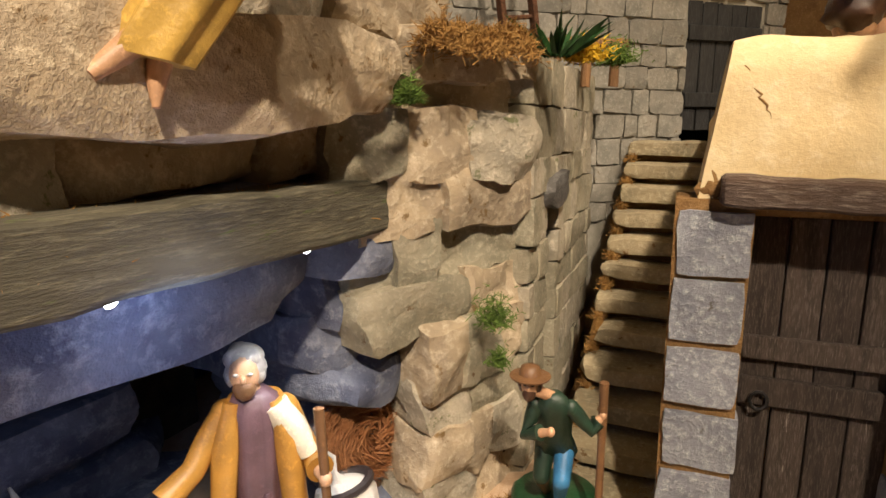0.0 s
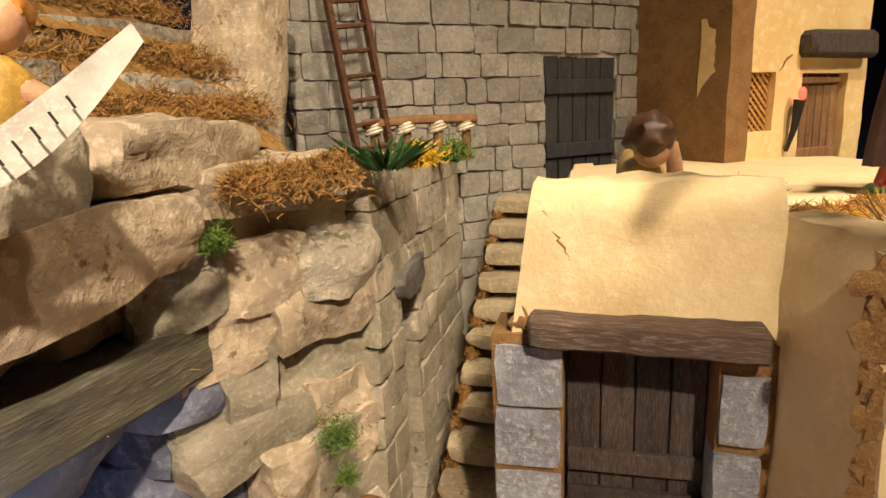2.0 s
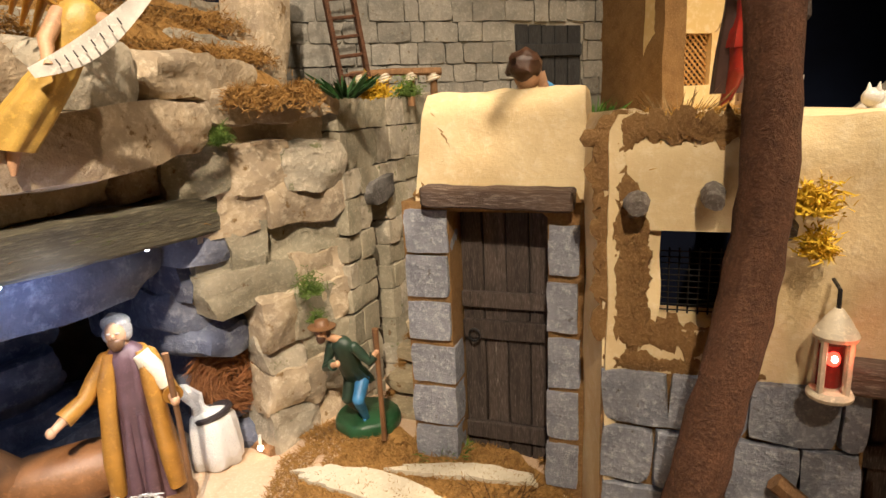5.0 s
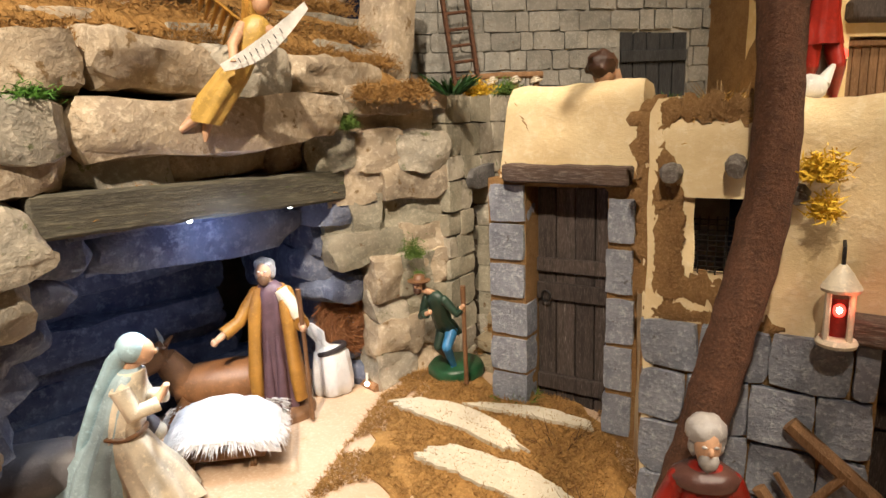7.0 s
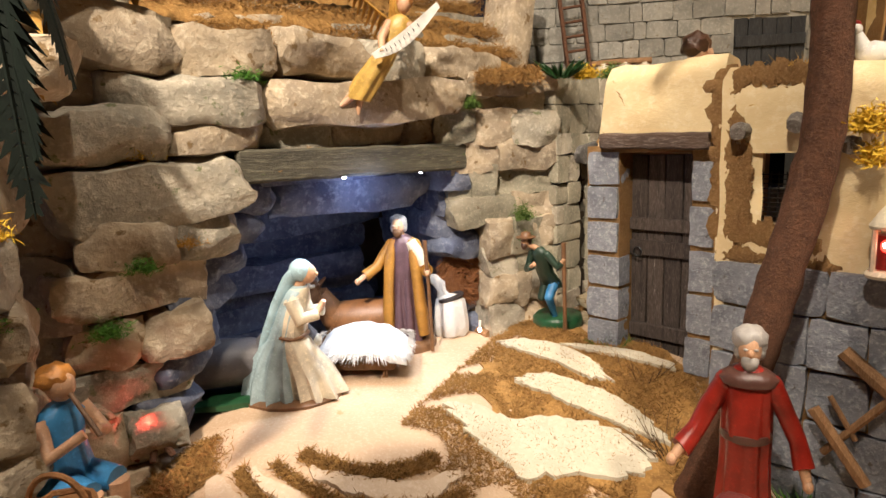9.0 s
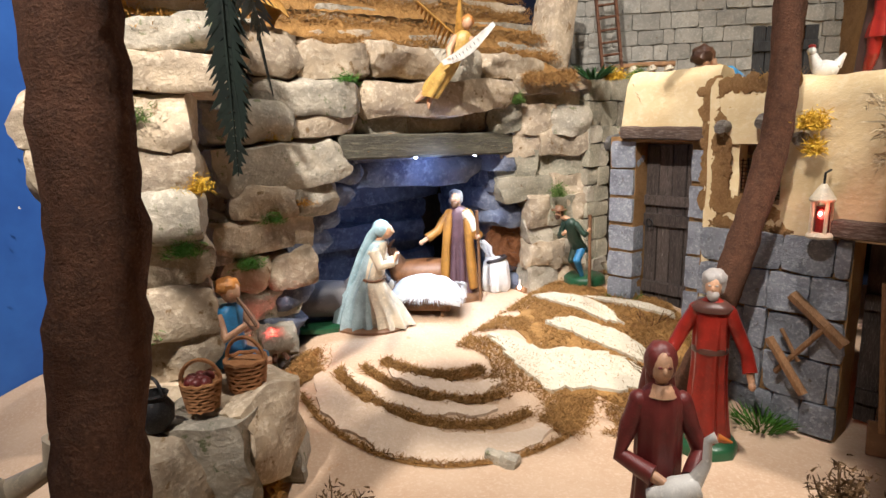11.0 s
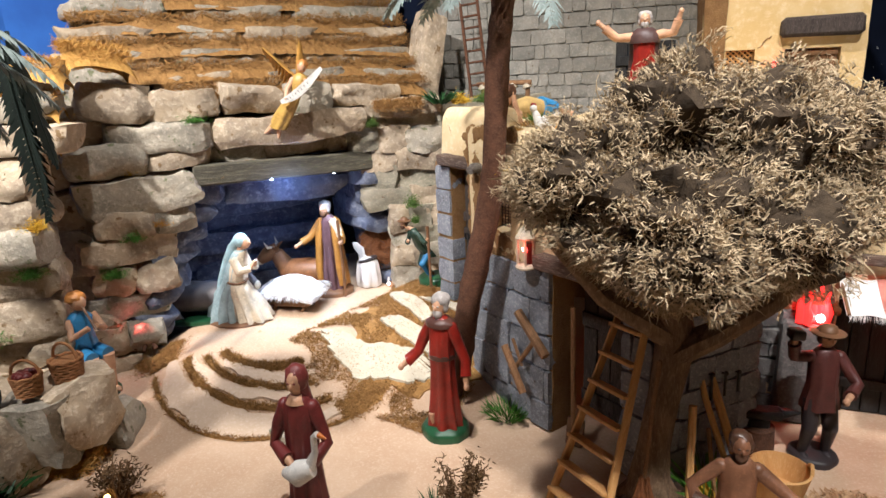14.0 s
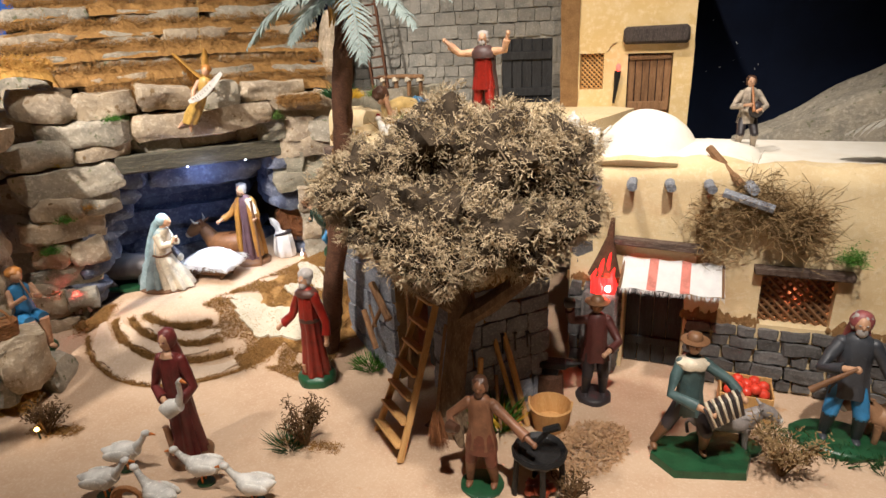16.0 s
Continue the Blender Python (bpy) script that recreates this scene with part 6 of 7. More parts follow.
# rope rail on the wall top
rail = thing("rope_rail", "log rail with rope bindings on the wall top", "rail", at(0, 0, 0))
RAIL = [(6.9, 52.5), (9.6, 53.0), (12.4, 53.5), (14.9, 54.0)]
for k, (x, y) in enumerate(RAIL):
    bm = bmesh.new()
    tube(bm, [(x, y, 35.5), (x + 0.1, y, 39.2)], 0.42, 8, rough=0.2, seed=k)
    part("post", bm, WOOD, rail)
    bm = bmesh.new()
    for q in range(3):
        tube(bm, [(x + 0.66 * math.cos(a), y + 0.66 * math.sin(a), 38.3 + 0.28 * q + 0.2 * math.cos(a)) for a in [i * 0.5712 for i in range(12)]], 0.2, 6)
    part("rope", bm, CREAM, rail, "pale rope binding")
bm = bmesh.new()
tube(bm, [(6.0, 52.0, 39.0), (10.6, 52.8, 39.2), (15.8, 53.7, 39.1)], 0.42, 9, rough=0.3)
part("log", bm, WOOD, rail)

# wooden ladder against the tower, far
def ladder(m, length, width, rungs, material, label, taper=0.0, thick=0.32, flat=False):
    ob = thing("wooden_ladder", label, "ladder", m)
    for s in (-1, 1):
        bm = bmesh.new()
        box(bm, s * width / 2 - thick / 2, s * width / 2 + thick / 2, -thick, thick, 0, length, 0.06)
        if taper:
            for v in bm.verts:
                v.co.x *= 1 - taper * v.co.z / length
        part("side_rail", bm, material, ob)
    for k in range(rungs):
        z = length * (k + 0.6) / (rungs + 0.3)
        w = width * (1 - taper * z / length) / 2
        bm = bmesh.new()
        if flat:
            box(bm, -w, w, -0.95, 0.55, z - 0.17, z + 0.17, 0.06)
        else:
            tube(bm, [(-w, 0, z), (w, 0, z)], 0.2, 7)
        part("rung", bm, material, ob)
    return ob


ladder(at(6.9, 51.6, 36, 25, -4, -6), 18, 3.0, 9, BARK, "dark brown ladder leaning on the tower wall", thick=0.45)
ladder(at(45.5, 1.4, 0.0, -28.7, -21.9, -3), 20.6, 7.3, 7, PINE, "pale pine ladder leaning under the tree", 0.56, 0.42, True)

# ---- great tree ----
def build_tree():
    random.seed(97)
    tree = thing("lichen_tree", "model tree with twisted trunk and dried lichen crown", "tree", at(50.6, 8.2, 0))
    bm = bmesh.new()
    tube(bm, [(-0.6, 0.2, -0.5), (-0.3, 0, 1.5), (0, 0.2, 6), (0.4, 0.6, 11), (1.0, 1.4, 16), (0.6, 0.6, 22), (0, -1, 28)], [2.7, 1.9, 1.5, 1.4, 1.6, 1.3, 0.8], 14, rough=0.32)
    for a in range(6):
        q = a * 1.05 + 0.3
        tube(bm, [(0.4 * math.cos(q), 0.4 * math.sin(q), 3.0), (1.9 * math.cos(q), 1.9 * math.sin(q), 0.9), (3.8 * math.cos(q), 3.8 * math.sin(q), -0.3)], [1.0, 0.8, 0.3], 8, rough=0.2)
    part("trunk", bm, BARK2, tree)
    for pts, rad in (([(0.9, 1.3, 15.2), (4.5, 1.6, 17.6), (8.8, 2.0, 21.5), (10.5, 2.6, 26)], [1.5, 1.2, 0.95, 0.6]), ([(0.6, 0.6, 17), (-4, -3, 21), (-8, -5, 26)], [1.2, 0.9, 0.5]), ([(0.6, 0.6, 20), (2, -3, 26), (3, -5, 31)], [1.1, 0.8, 0.4]), ([(0.5, 0.8, 19), (3, 5, 26), (5, 8, 31)], [1.1, 0.8, 0.4])):
        bm = bmesh.new()
        tube(bm, pts, rad, 9, rough=0.25)
        part("branch", bm, BARK2, tree)
    lumps = [((-6.9, -7.1, 28.3), 3.6), ((-4, -4.5, 28.6), 6.4), ((1.5, -5.8, 25.8), 6.8), ((0.5, -1, 31.6), 6.6), ((6.5, 1.5, 30.8), 6.4), ((9.8, 4.5, 30.4), 5.2), ((7.5, -2.0, 24.4), 6.0), ((-3.5, 0.5, 22.4), 5.6), ((-7, 0, 26.6), 5.2), ((11.2, 4.5, 25.4), 4.6), ((3.5, 3.5, 25), 6.0), ((-1.5, 4.5, 29.5), 5.6), ((3.6, -7.4, 22.4), 4.6), ((-2.4, -6.6, 24.6), 4.2)]
    core_bm, fib = bmesh.new(), Fibres()
    for k, (c, r) in enumerate(lumps):
        c = (c[0] * 1.04, c[1] * 1.04, 29.7 + (c[2] - 26.5) * (1.15 if c[2] > 26.5 else 0.72))
        # dark lump under the strands; its colour carries the crown's inner shade
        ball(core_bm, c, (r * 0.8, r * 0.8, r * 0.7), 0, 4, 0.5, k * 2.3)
        for _ in range(560):
            n = Vector((random.gauss(0, 1), random.gauss(0, 1), random.gauss(0, 1))).normalized()
            bump = 1 + 0.5 * noise.noise(n * 2.2 + Vector((k * 2.3, k * 2.3, k * 2.3)))
            mid = Vector(c) + Vector((n.x, n.y, n.z * 0.86)) * r * bump * rnd(0.76, 0.97)
            lean = n + Vector((rnd(-1, 1), rnd(-1, 1), rnd(-0.6, 0.9)))
            for _ in range(13):
                way = lean + Vector((rnd(-1, 1), rnd(-1, 1), rnd(-1, 1))) * 1.1
                fib.add(mid + Vector((rnd(-1, 1), rnd(-1, 1), rnd(-1, 1))) * 0.45, way, rnd(0.45, 1.1), rnd(0.06, 0.13), 3.6, 2)
        for _ in range(10):
            n = Vector((random.gauss(0, 1), random.gauss(0, 1), random.gauss(0, 0.8))).normalized()
            fib.add(Vector(c) + Vector((n.x, n.y, n.z * 0.86)) * r * 0.95, n + Vector((rnd(-1, 1), rnd(-1, 1), rnd(-0.5, 1))), rnd(1.4, 2.6), 0.16, 1.0, 3)
    crown = part("crown", core_bm, CROWN_SHADE, tree)
    lich = part("lichen", fib.mesh("lichen", CROWN), None, crown, "pale dry lichen strands")
    lich["kind"] = "stuff"
    bm = bmesh.new()
    tube(bm, [(5.2, -8.2, 26.0), (4.9, -8.6, 29.2)], 0.12, 5)
    part("twig", bm, CREAM, tree)


build_tree()

# ---- palms ----
def frond(bm, root, way, length, droop, mat_=0, leaf=3.2, width=0.55, curl=0.0):
    p, d = Vector(root), Vector(way).normalized()
    n = 16
    pts = [p.copy()]
    for k in range(n):
        d = (d + Vector((0, 0, -droop / n))).normalized()
        p = p + d * (length / n)
        pts.append(p.copy())
    tube(bm, pts[::2], [0.2 - 0.15 * k / 8 for k in range(len(pts[::2]))], 5, mat_)
    for k in range(2, n + 1):
        d = (pts[k] - pts[k - 1]).normalized()
        side = d.cross(Vector((0, 0, 1)))
        if side.length < 0.05:
            side = Vector((1, 0, 0))
        side.normalize()
        size = leaf * math.sin(math.pi * (0.12 + 0.84 * k / n)) ** 0.6
        for s in (-1, 1):
            for half in (0.0, 0.5):
                root_ = pts[k - 1].lerp(pts[k], half)
                tip = root_ + (side * s * rnd(0.75, 0.95) + d * rnd(0.5, 0.75) + Vector((0, 0, -rnd(0.15, 0.55)))).normalized() * size * rnd(0.85, 1.1)
                mid = root_.lerp(tip, 0.5) + Vector((0, 0, 0.2))
                w = d * width * 0.5
                v = [bm.verts.new(q) for q in (root_ - w * 0.5, root_ + w * 0.5, mid + w, tip, mid - w)]
                bm.faces.new((v[0], v[1], v[2], v[4])).material_index = mat_
                bm.faces.new((v[4], v[2], v[3])).material_index = mat_


def palm(name_label, base, top, radius, fronds, dark, dead, z0=0.0, bark=BARK, bow=(0, 0, 0)):
    ob = thing("palm_tree", name_label, "palm", at(base[0], base[1], z0))
    b, t = Vector((0, 0, 0)), Vector((top[0] - base[0], top[1] - base[1], top[2] - z0))
    bm = bmesh.new()
    n = 40
    pts = [b.lerp(t, k / n) + Vector(bow) * (4 * k / n * (1 - k / n)) + Vector((0.2 * math.sin(k * 0.35), 0.15 * math.cos(k * 0.3), 0)) for k in range(n + 1)]
    tube(bm, pts, [radius * (1.2 - 0.25 * k / n) * (1 + 0.06 * (k % 2)) for k in range(n + 1)], 14, rough=0.16)
    part("trunk", bm, bark, ob)
    for az, rise, length, droop, mt in fronds:
        bm = bmesh.new()
        a = radians(az)
        frond(bm, t + Vector((math.cos(a), math.sin(a), 0)) * radius * 0.6, (math.cos(a), math.sin(a), rise), length, droop)
        part("frond", bm, {"g": FROND, "d": FROND_DARK}[mt], ob)
    for k in range(dead):
        a = k * 2.4
        bm = bmesh.new()
        v = [bm.verts.new(t + Vector(c)) for c in ((1.3 * math.cos(a), 1.3 * math.sin(a), 0.5), (1.9 * math.cos(a + 0.4), 1.9 * math.sin(a + 0.4), -0.9), (2.4 * math.cos(a), 2.4 * math.sin(a), -3.4), (1.7 * math.cos(a - 0.35), 1.7 * math.sin(a - 0.35), -1.0))]
        bm.faces.new(v)
        ext_ = bmesh.ops.extrude_face_region(bm, geom=bm.faces[:])
        for e in ext_["geom"]:
            if isinstance(e, bmesh.types.BMVert):
                e.co += Vector((0.12 * math.cos(a), 0.12 * math.sin(a), 0))
        part("dead_leaf", bm, MOSS_GOLD, ob, "dry orange leaf base")
    return ob


random.seed(101)
palm("tall model palm with red brown trunk and grey green fronds", (23.2, 13.6), (30.8, 16.8, 51.5), 1.22, [(200, 0.5, 15, 1.7, "g"), (235, 0.35, 14, 1.6, "g"), (170, 0.4, 14, 1.6, "g"), (320, 0.3, 15, 1.9, "g"), (350, 0.5, 14, 1.6, "g"), (30, 0.7, 14, 1.4, "g"), (90, 0.6, 14, 1.5, "g"), (130, 0.7, 14, 1.4, "g"), (280, 0.8, 12, 1.6, "g"), (260, 0.1, 10, 1.5, "g")], None, 6, bow=(3.2, -2.0, 0))
palm("near model palm with dark trunk and drooping fronds", (3.2, -35.2), (5.0, -32.0, 46.5), 1.95, [(55, 0.2, 15.5, 1.3, "g"), (70, 0.35, 14, 1.3, "g"), (84, 0.05, 16, 1.2, "g"), (97, -0.1, 15, 1.7, "g"), (180, 0.5, 14, 1.5, "g"), (225, 0.5, 13, 1.4, "g"), (20, 0.9, 11, 1.2, "g")], None, 5, bark=BARK)
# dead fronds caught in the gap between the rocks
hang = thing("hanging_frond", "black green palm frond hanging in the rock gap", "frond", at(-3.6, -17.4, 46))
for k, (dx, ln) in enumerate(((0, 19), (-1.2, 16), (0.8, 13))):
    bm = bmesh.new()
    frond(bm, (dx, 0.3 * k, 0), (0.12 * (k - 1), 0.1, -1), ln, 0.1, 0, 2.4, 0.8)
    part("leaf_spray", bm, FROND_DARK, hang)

# ---- shrubs ----
def shrub(x, y, r, h, material, label, z=None, count=420, leaf=0.5):
    ob = thing("dry_shrub", label, "shrub", at(x, y, ground_z(x, y) if z is None else z))
    bm = bmesh.new()
    fib = Fibres()
    for k in range(16):
        a, q = rnd(0, 6.283), rnd(0.3, 1)
        tip = Vector((r * q * math.cos(a), r * q * math.sin(a), h * rnd(0.5, 1)))
        mid = tip * 0.5 + Vector((rnd(-0.4, 0.4), rnd(-0.4, 0.4), 0.3))
        tube(bm, [(0, 0, -0.2), mid, tip], [0.16, 0.11, 0.05], 5)
        for _ in range(count // 16):
            p = mid.lerp(tip, rnd(0.0, 1.05)) + Vector((rnd(-1, 1), rnd(-1, 1), rnd(-1, 1))) * 0.22 * r
            fib.add(p, (rnd(-1, 1), rnd(-1, 1), rnd(-0.2, 1)), leaf * rnd(0.6, 1.6), leaf * 0.32, 0.8)
    part("stem", bm, TWIG, ob)
    part("foliage", fib.mesh("foliage", material), None, ob)
    return ob


random.seed(107)
shrub(36.6, -3.6, 2.8, 6.4, TWIG, "dark dry little shrub standing on the sand", count=900)
tuft(34.8, -4.6, 0, 1.6, 2.8, 130, DARKGREEN, "dark grass at the foot of a shrub")
shrub(5.4, -19.4, 2.9, 5.4, TWIG, "dry brown shrub with a small amber bulb", count=700)
shrub(85.6, 19.5, 4.0, 6.4, HAY, "dry pale shrub standing on the sand", count=1100)
shrub(67.6, 4.0, 2.2, 4.0, TWIG, "dry twigs beside the brazier", count=260)
moss_strip((2.5, -20, 0), (9, -17, 0), 3.6, 0.6, 600, MOSS_BROWN, "brown moss under the shrub", 0.5)
moss_strip((33, -5, 0), (41, -2, 0), 3.2, 0.5, 500, MOSS_BROWN, "brown moss under the shrub", 0.5)
moss_strip((-9, -22, 0.3), (-3, -17, 0.2), 5.0, 2.6, 2600, MOSS_GOLD, "thick golden moss below the rocks", 1.0)
moss_strip((-19, -3, 3), (-12, -3.5, 3), 3.4, 1.0, 1200, MOSS_BROWN, "brown moss by the small fire", 0.7)
tuft(-8.5, -26.0, 0.2, 3.6, 5.4, 220, DARKGREEN, "long dark green leaves in front of rocks", "leafy_plant", 0.5, 0.8)
tuft(-2.5, -29.5, 0.2, 2.4, 4.4, 120, DARKGREEN, "long dark green leaves in front of rocks", "leafy_plant", 0.45, 0.8)
bulb = thing("light_bulb", "small amber bulb in the dry shrub", "bulb", at(5.9, -20.6, 1.6))
bm = bmesh.new()
ball(bm, (0, 0, 0), 0.3)
part("glass", bm, LED_WARM, bulb)
bm = bmesh.new()
tube(bm, [(0, 0, -0.2), (0, 0.1, -1.5)], 0.12, 6)
part("socket", bm, GREEN, bulb)

# ---- small fire ----
fire = thing("camp_fire", "small dark wood pile with red glowing bulb", "fire", at(-18.0, -1.7, 5.0))
for k in range(7):
    a = k * 0.9
    bm = bmesh.new()
    tube(bm, [(1.9 * math.cos(a), 1.9 * math.sin(a), 0), (-0.3 * math.cos(a), -0.3 * math.sin(a), 2.0)], 0.3, 6, rough=0.2, seed=k)
    part("stick", bm, BARK, fire)
bm = bmesh.new()
ball(bm, (0.4, -0.9, 2.9), (0.4, 0.4, 0.62))
part("ember_bulb", bm, LED_RED, fire, "red glowing bulb")
lamp("fire_light", "POINT", (-0.172, -0.030, 0.085), (0, 0, 0), 0.10, (1.0, 0.08, 0.05), 0.004)

# ---- seated flute boy, baskets and pots ----
bm = bmesh.new()
base_disc(bm, 2.8, 0.7, 3)
turned(bm, [(5.2, 1.7, 1.6, 0, 0.6), (6.6, 1.6, 1.4, 0, 0.5), (8.4, 1.3, 1.1, 0, 0.4), (10.2, 1.6, 1.1, 0, 0.3), (11.0, 0.8, 0.7, 0, 0.2)], 24, 0, 8, 0.08)
for s in (-1, 1):
    tube(bm, [(s * 0.8, 0.2, 5.8), (s * 1.0, -2.6, 5.6)], [1.0, 0.85], 10, 0)
    tube(bm, [(s * 1.0, -2.6, 5.6), (s * 1.0, -2.4, 3.0), (s * 1.1, -2.2, 0.9)], [0.75, 0.6, 0.42], 10, 1)
    ball(bm, (s * 1.1, -2.8, 0.8), (0.45, 0.95, 0.4), 1)
    tube(bm, [(s * 1.5, 0.3, 10.2), (s * 1.9, -1.0, 8.4), (s * 0.4, -2.2, 9.4)], [0.6, 0.5, 0.34], 10, 1)
ball(bm, (0, -0.2, 12.3), (0.85, 0.95, 1.1), 1, 3)
ball(bm, (0, 0.1, 12.8), (1.1, 1.1, 0.9), 2, 3, 0.25)
tube(bm, [(0, -1.0, 11.8), (0, -3.0, 9.2)], 0.16, 6, 4)
ball(bm, (0, 0.8, 3.0), (1.6, 1.6, 2.6), 5, 2, 0.3)
figurine("seated_flute_figurine", "painted ginger boy figurine in blue playing a flute", at(-12.6, -12.0, 3.8, 95), bm, [BLUE, SKIN, HAIR_RED, GREEN, BROWN, ROCK_GREY])


def basket(x, y, z, r, h, label, handle=True, fill=None, rz=0.0):
    ob = thing("wicker_basket", label, "basket", at(x, y, z, rz))
    bm = bmesh.new()
    for k in range(9):
        rr = r * (0.78 + 0.22 * k / 8)
        tube(bm, [(rr * math.cos(a), rr * math.sin(a), h * k / 8 + 0.08 * math.sin(a * 9 + k * 3.1)) for a in [i * 0.2618 for i in range(25)]], h / 15, 5)
    turned(bm, [(0, r * 0.72, r * 0.72), (h * 0.95, r * 0.92, r * 0.92)], 20)
    part("weave", bm, WICKER, ob)
    if handle:
        bm = bmesh.new()
        tube(bm, [(r * math.cos(a), 0, h + r * 1.15 * math.sin(a)) for a in [i * 0.3142 for i in range(11)]], 0.17, 6, rough=0.2)
        part("handle", bm, WICKER, ob)
    if fill is not None:
        for k in range(7):
            bm = bmesh.new()
            a = k * 0.9
            ball(bm, (r * 0.5 * math.cos(a) * (k > 0), r * 0.5 * math.sin(a) * (k > 0), h), r * 0.36)
            part("fruit", bm, fill, ob)
    return ob


basket(-5.0, -17.4, 10.0, 1.6, 2.7, "wicker basket with tall handle on a rock", True, None, 20)
basket(-6.0, -21.0, 10.0, 1.45, 2.1, "brown wicker basket filled with red fruit", True, MAROON, 40)
pot = thing("clay_pot", "small dark pot on the rock ledge", "pot", at(-6.6, -24.6, 9.7, 0, 0, 0, 0.9))
bm = bmesh.new()
turned(bm, [(0, 0.9, 0.9), (0.8, 1.4, 1.4), (1.8, 1.5, 1.5), (2.6, 1.0, 1.0), (3.0, 1.2, 1.2), (3.1, 0.9, 0.9), (2.4, 0.7, 0.7)], 18)
part("body", bm, IRON, pot)
bm = bmesh.new()
tube(bm, [(1.2 * math.cos(a), 0, 2.9 + 1.5 * math.sin(a)) for a in [i * 0.3142 for i in range(11)]], 0.14, 6)
part("handle", bm, IRON, pot)

# figure with raised hand at the very edge
bm = bmesh.new()
base_disc(bm, 2.8, 0.7, 3)
human(bm, 16, 0, 1, 2, 0, [(1, (0.22, -0.05, 0.86), (0.25, -0.08, 1.02)), (-1, (-0.18, -0.05, 0.6), (-0.1, -0.18, 0.6))], foot=0.04)
figurine("white_tunic_figurine", "painted figurine in white tunic with one raised hand", at(-2.6, -37.2, 0.2, 60), bm, [CREAM, SKIN, HAIR_BROWN, GREEN])

# ---- lantern ----
lx, ly_ = 34.9, 13.3
lan = thing("wall_lantern", "white wooden lantern with a glowing red bulb on the wall", "lantern", at(lx, ly_, 19.8, -20, 0, 0, 0.78))
for z, r in ((0, 1.35), (4.2, 1.3)):
    bm = bmesh.new()
    turned(bm, [(z, r, r), (z + 0.25, r * 1.05, r * 1.05), (z + 0.6, r * 0.9, r * 0.9)], 16)
    part("plate", bm, CREAM, lan)
bm = bmesh.new()
turned(bm, [(4.8, 1.15, 1.15), (5.6, 0.7, 0.7), (6.2, 0.25, 0.25)], 14)
part("cap", bm, CREAM, lan)
for a in range(4):
    bm = bmesh.new()
    q = a * 1.5708 + 0.785
    tube(bm, [(1.05 * math.cos(q), 1.05 * math.sin(q), 0.4), (1.05 * math.cos(q), 1.05 * math.sin(q), 4.3)], 0.22, 6)
    part("post", bm, CREAM, lan)
bm = bmesh.new()
ball(bm, (0, 0, 2.7), (0.42, 0.42, 0.55))
bulb_ = part("bulb", bm, LED_RED, lan, "glowing red bulb")
bm = bmesh.new()
ball(bm, (0, -0.35, 2.8), (0.2, 0.2, 0.26))
part("filament", bm, LED_CORE, bulb_, "white hot bulb tip")
bm = bmesh.new()
turned(bm, [(0.5, 0.95, 0.95), (4.2, 0.95, 0.95)], 14)
part("back_cup", bm, paint("painted_dark_red", 0.30, 0.02, 0.015), lan, "dark red inner tube", m=at(0, 0.75, 0, 0, 0, 0, 0.85))
bm = bmesh.new()
tube(bm, [(0, 0, 6.1), (0, 0.1, 7.4), (0, 1.8, 7.6)], 0.14, 6)
part("hook", bm, IRON, lan)
lamp("lantern_light", "POINT", (0.353, 0.118, 0.226), (0, 0, 0), 0.009, (1.0, 0.12, 0.05), 0.004)

# ---- tools by the dark door ----
def stick(name, label, category, pts, r, material, extra=None):
    ob = thing(name, label, category)
    bm = bmesh.new()
    tube(bm, pts, r, 7, rough=0.12)
    part("shaft", bm, material, ob)
    if extra:
        extra(ob)
    return ob


def spade_blade(ob):
    bm = bmesh.new()
    box(bm, -1.0, 1.0, -0.2, 0.2, 0, 3.2, 0.12, m=Matrix.Translation((41.0, 12.6, 0.2)) @ Matrix.Rotation(radians(-12), 4, "X"))
    part("blade", bm, BROWN, ob)


stick("garden_spade", "wooden spade leaning by the dark door", "spade", [(41.0, 12.4, 2.6), (40.6, 13.2, 9), (40.2, 13.9, 16)], 0.28, WOOD, spade_blade)
saw = thing("frame_saw", "wooden frame saw leaning on the stone wall", "saw")
for a, b, r in (((31.6, 14.2, 9.6), (34.8, 12.6, 5.0), 0.45), ((33.2, 14.6, 14.0), (37.6, 12.6, 10.2), 0.55), ((32.4, 14.3, 6.2), (36.2, 13.0, 11.8), 0.28), ((32.6, 14.4, 10.6), (34.2, 13.6, 7.8), 0.2)):
    bm = bmesh.new()
    tube(bm, [a, b], r, 7, rough=0.1)
    part("bar", bm, WOOD, saw)


def broom_head(ob):
    fib = Fibres()
    for _ in range(260):
        fib.add((51.0 + rnd(-0.4, 0.4), 4.2 + rnd(-0.3, 0.3), 5.2), (rnd(-0.25, 0.25), rnd(-0.2, 0.2), -1), rnd(4.2, 5.4), 0.12, 0.15)
    part("bristles", fib.mesh("bristles", STRAW), None, ob)


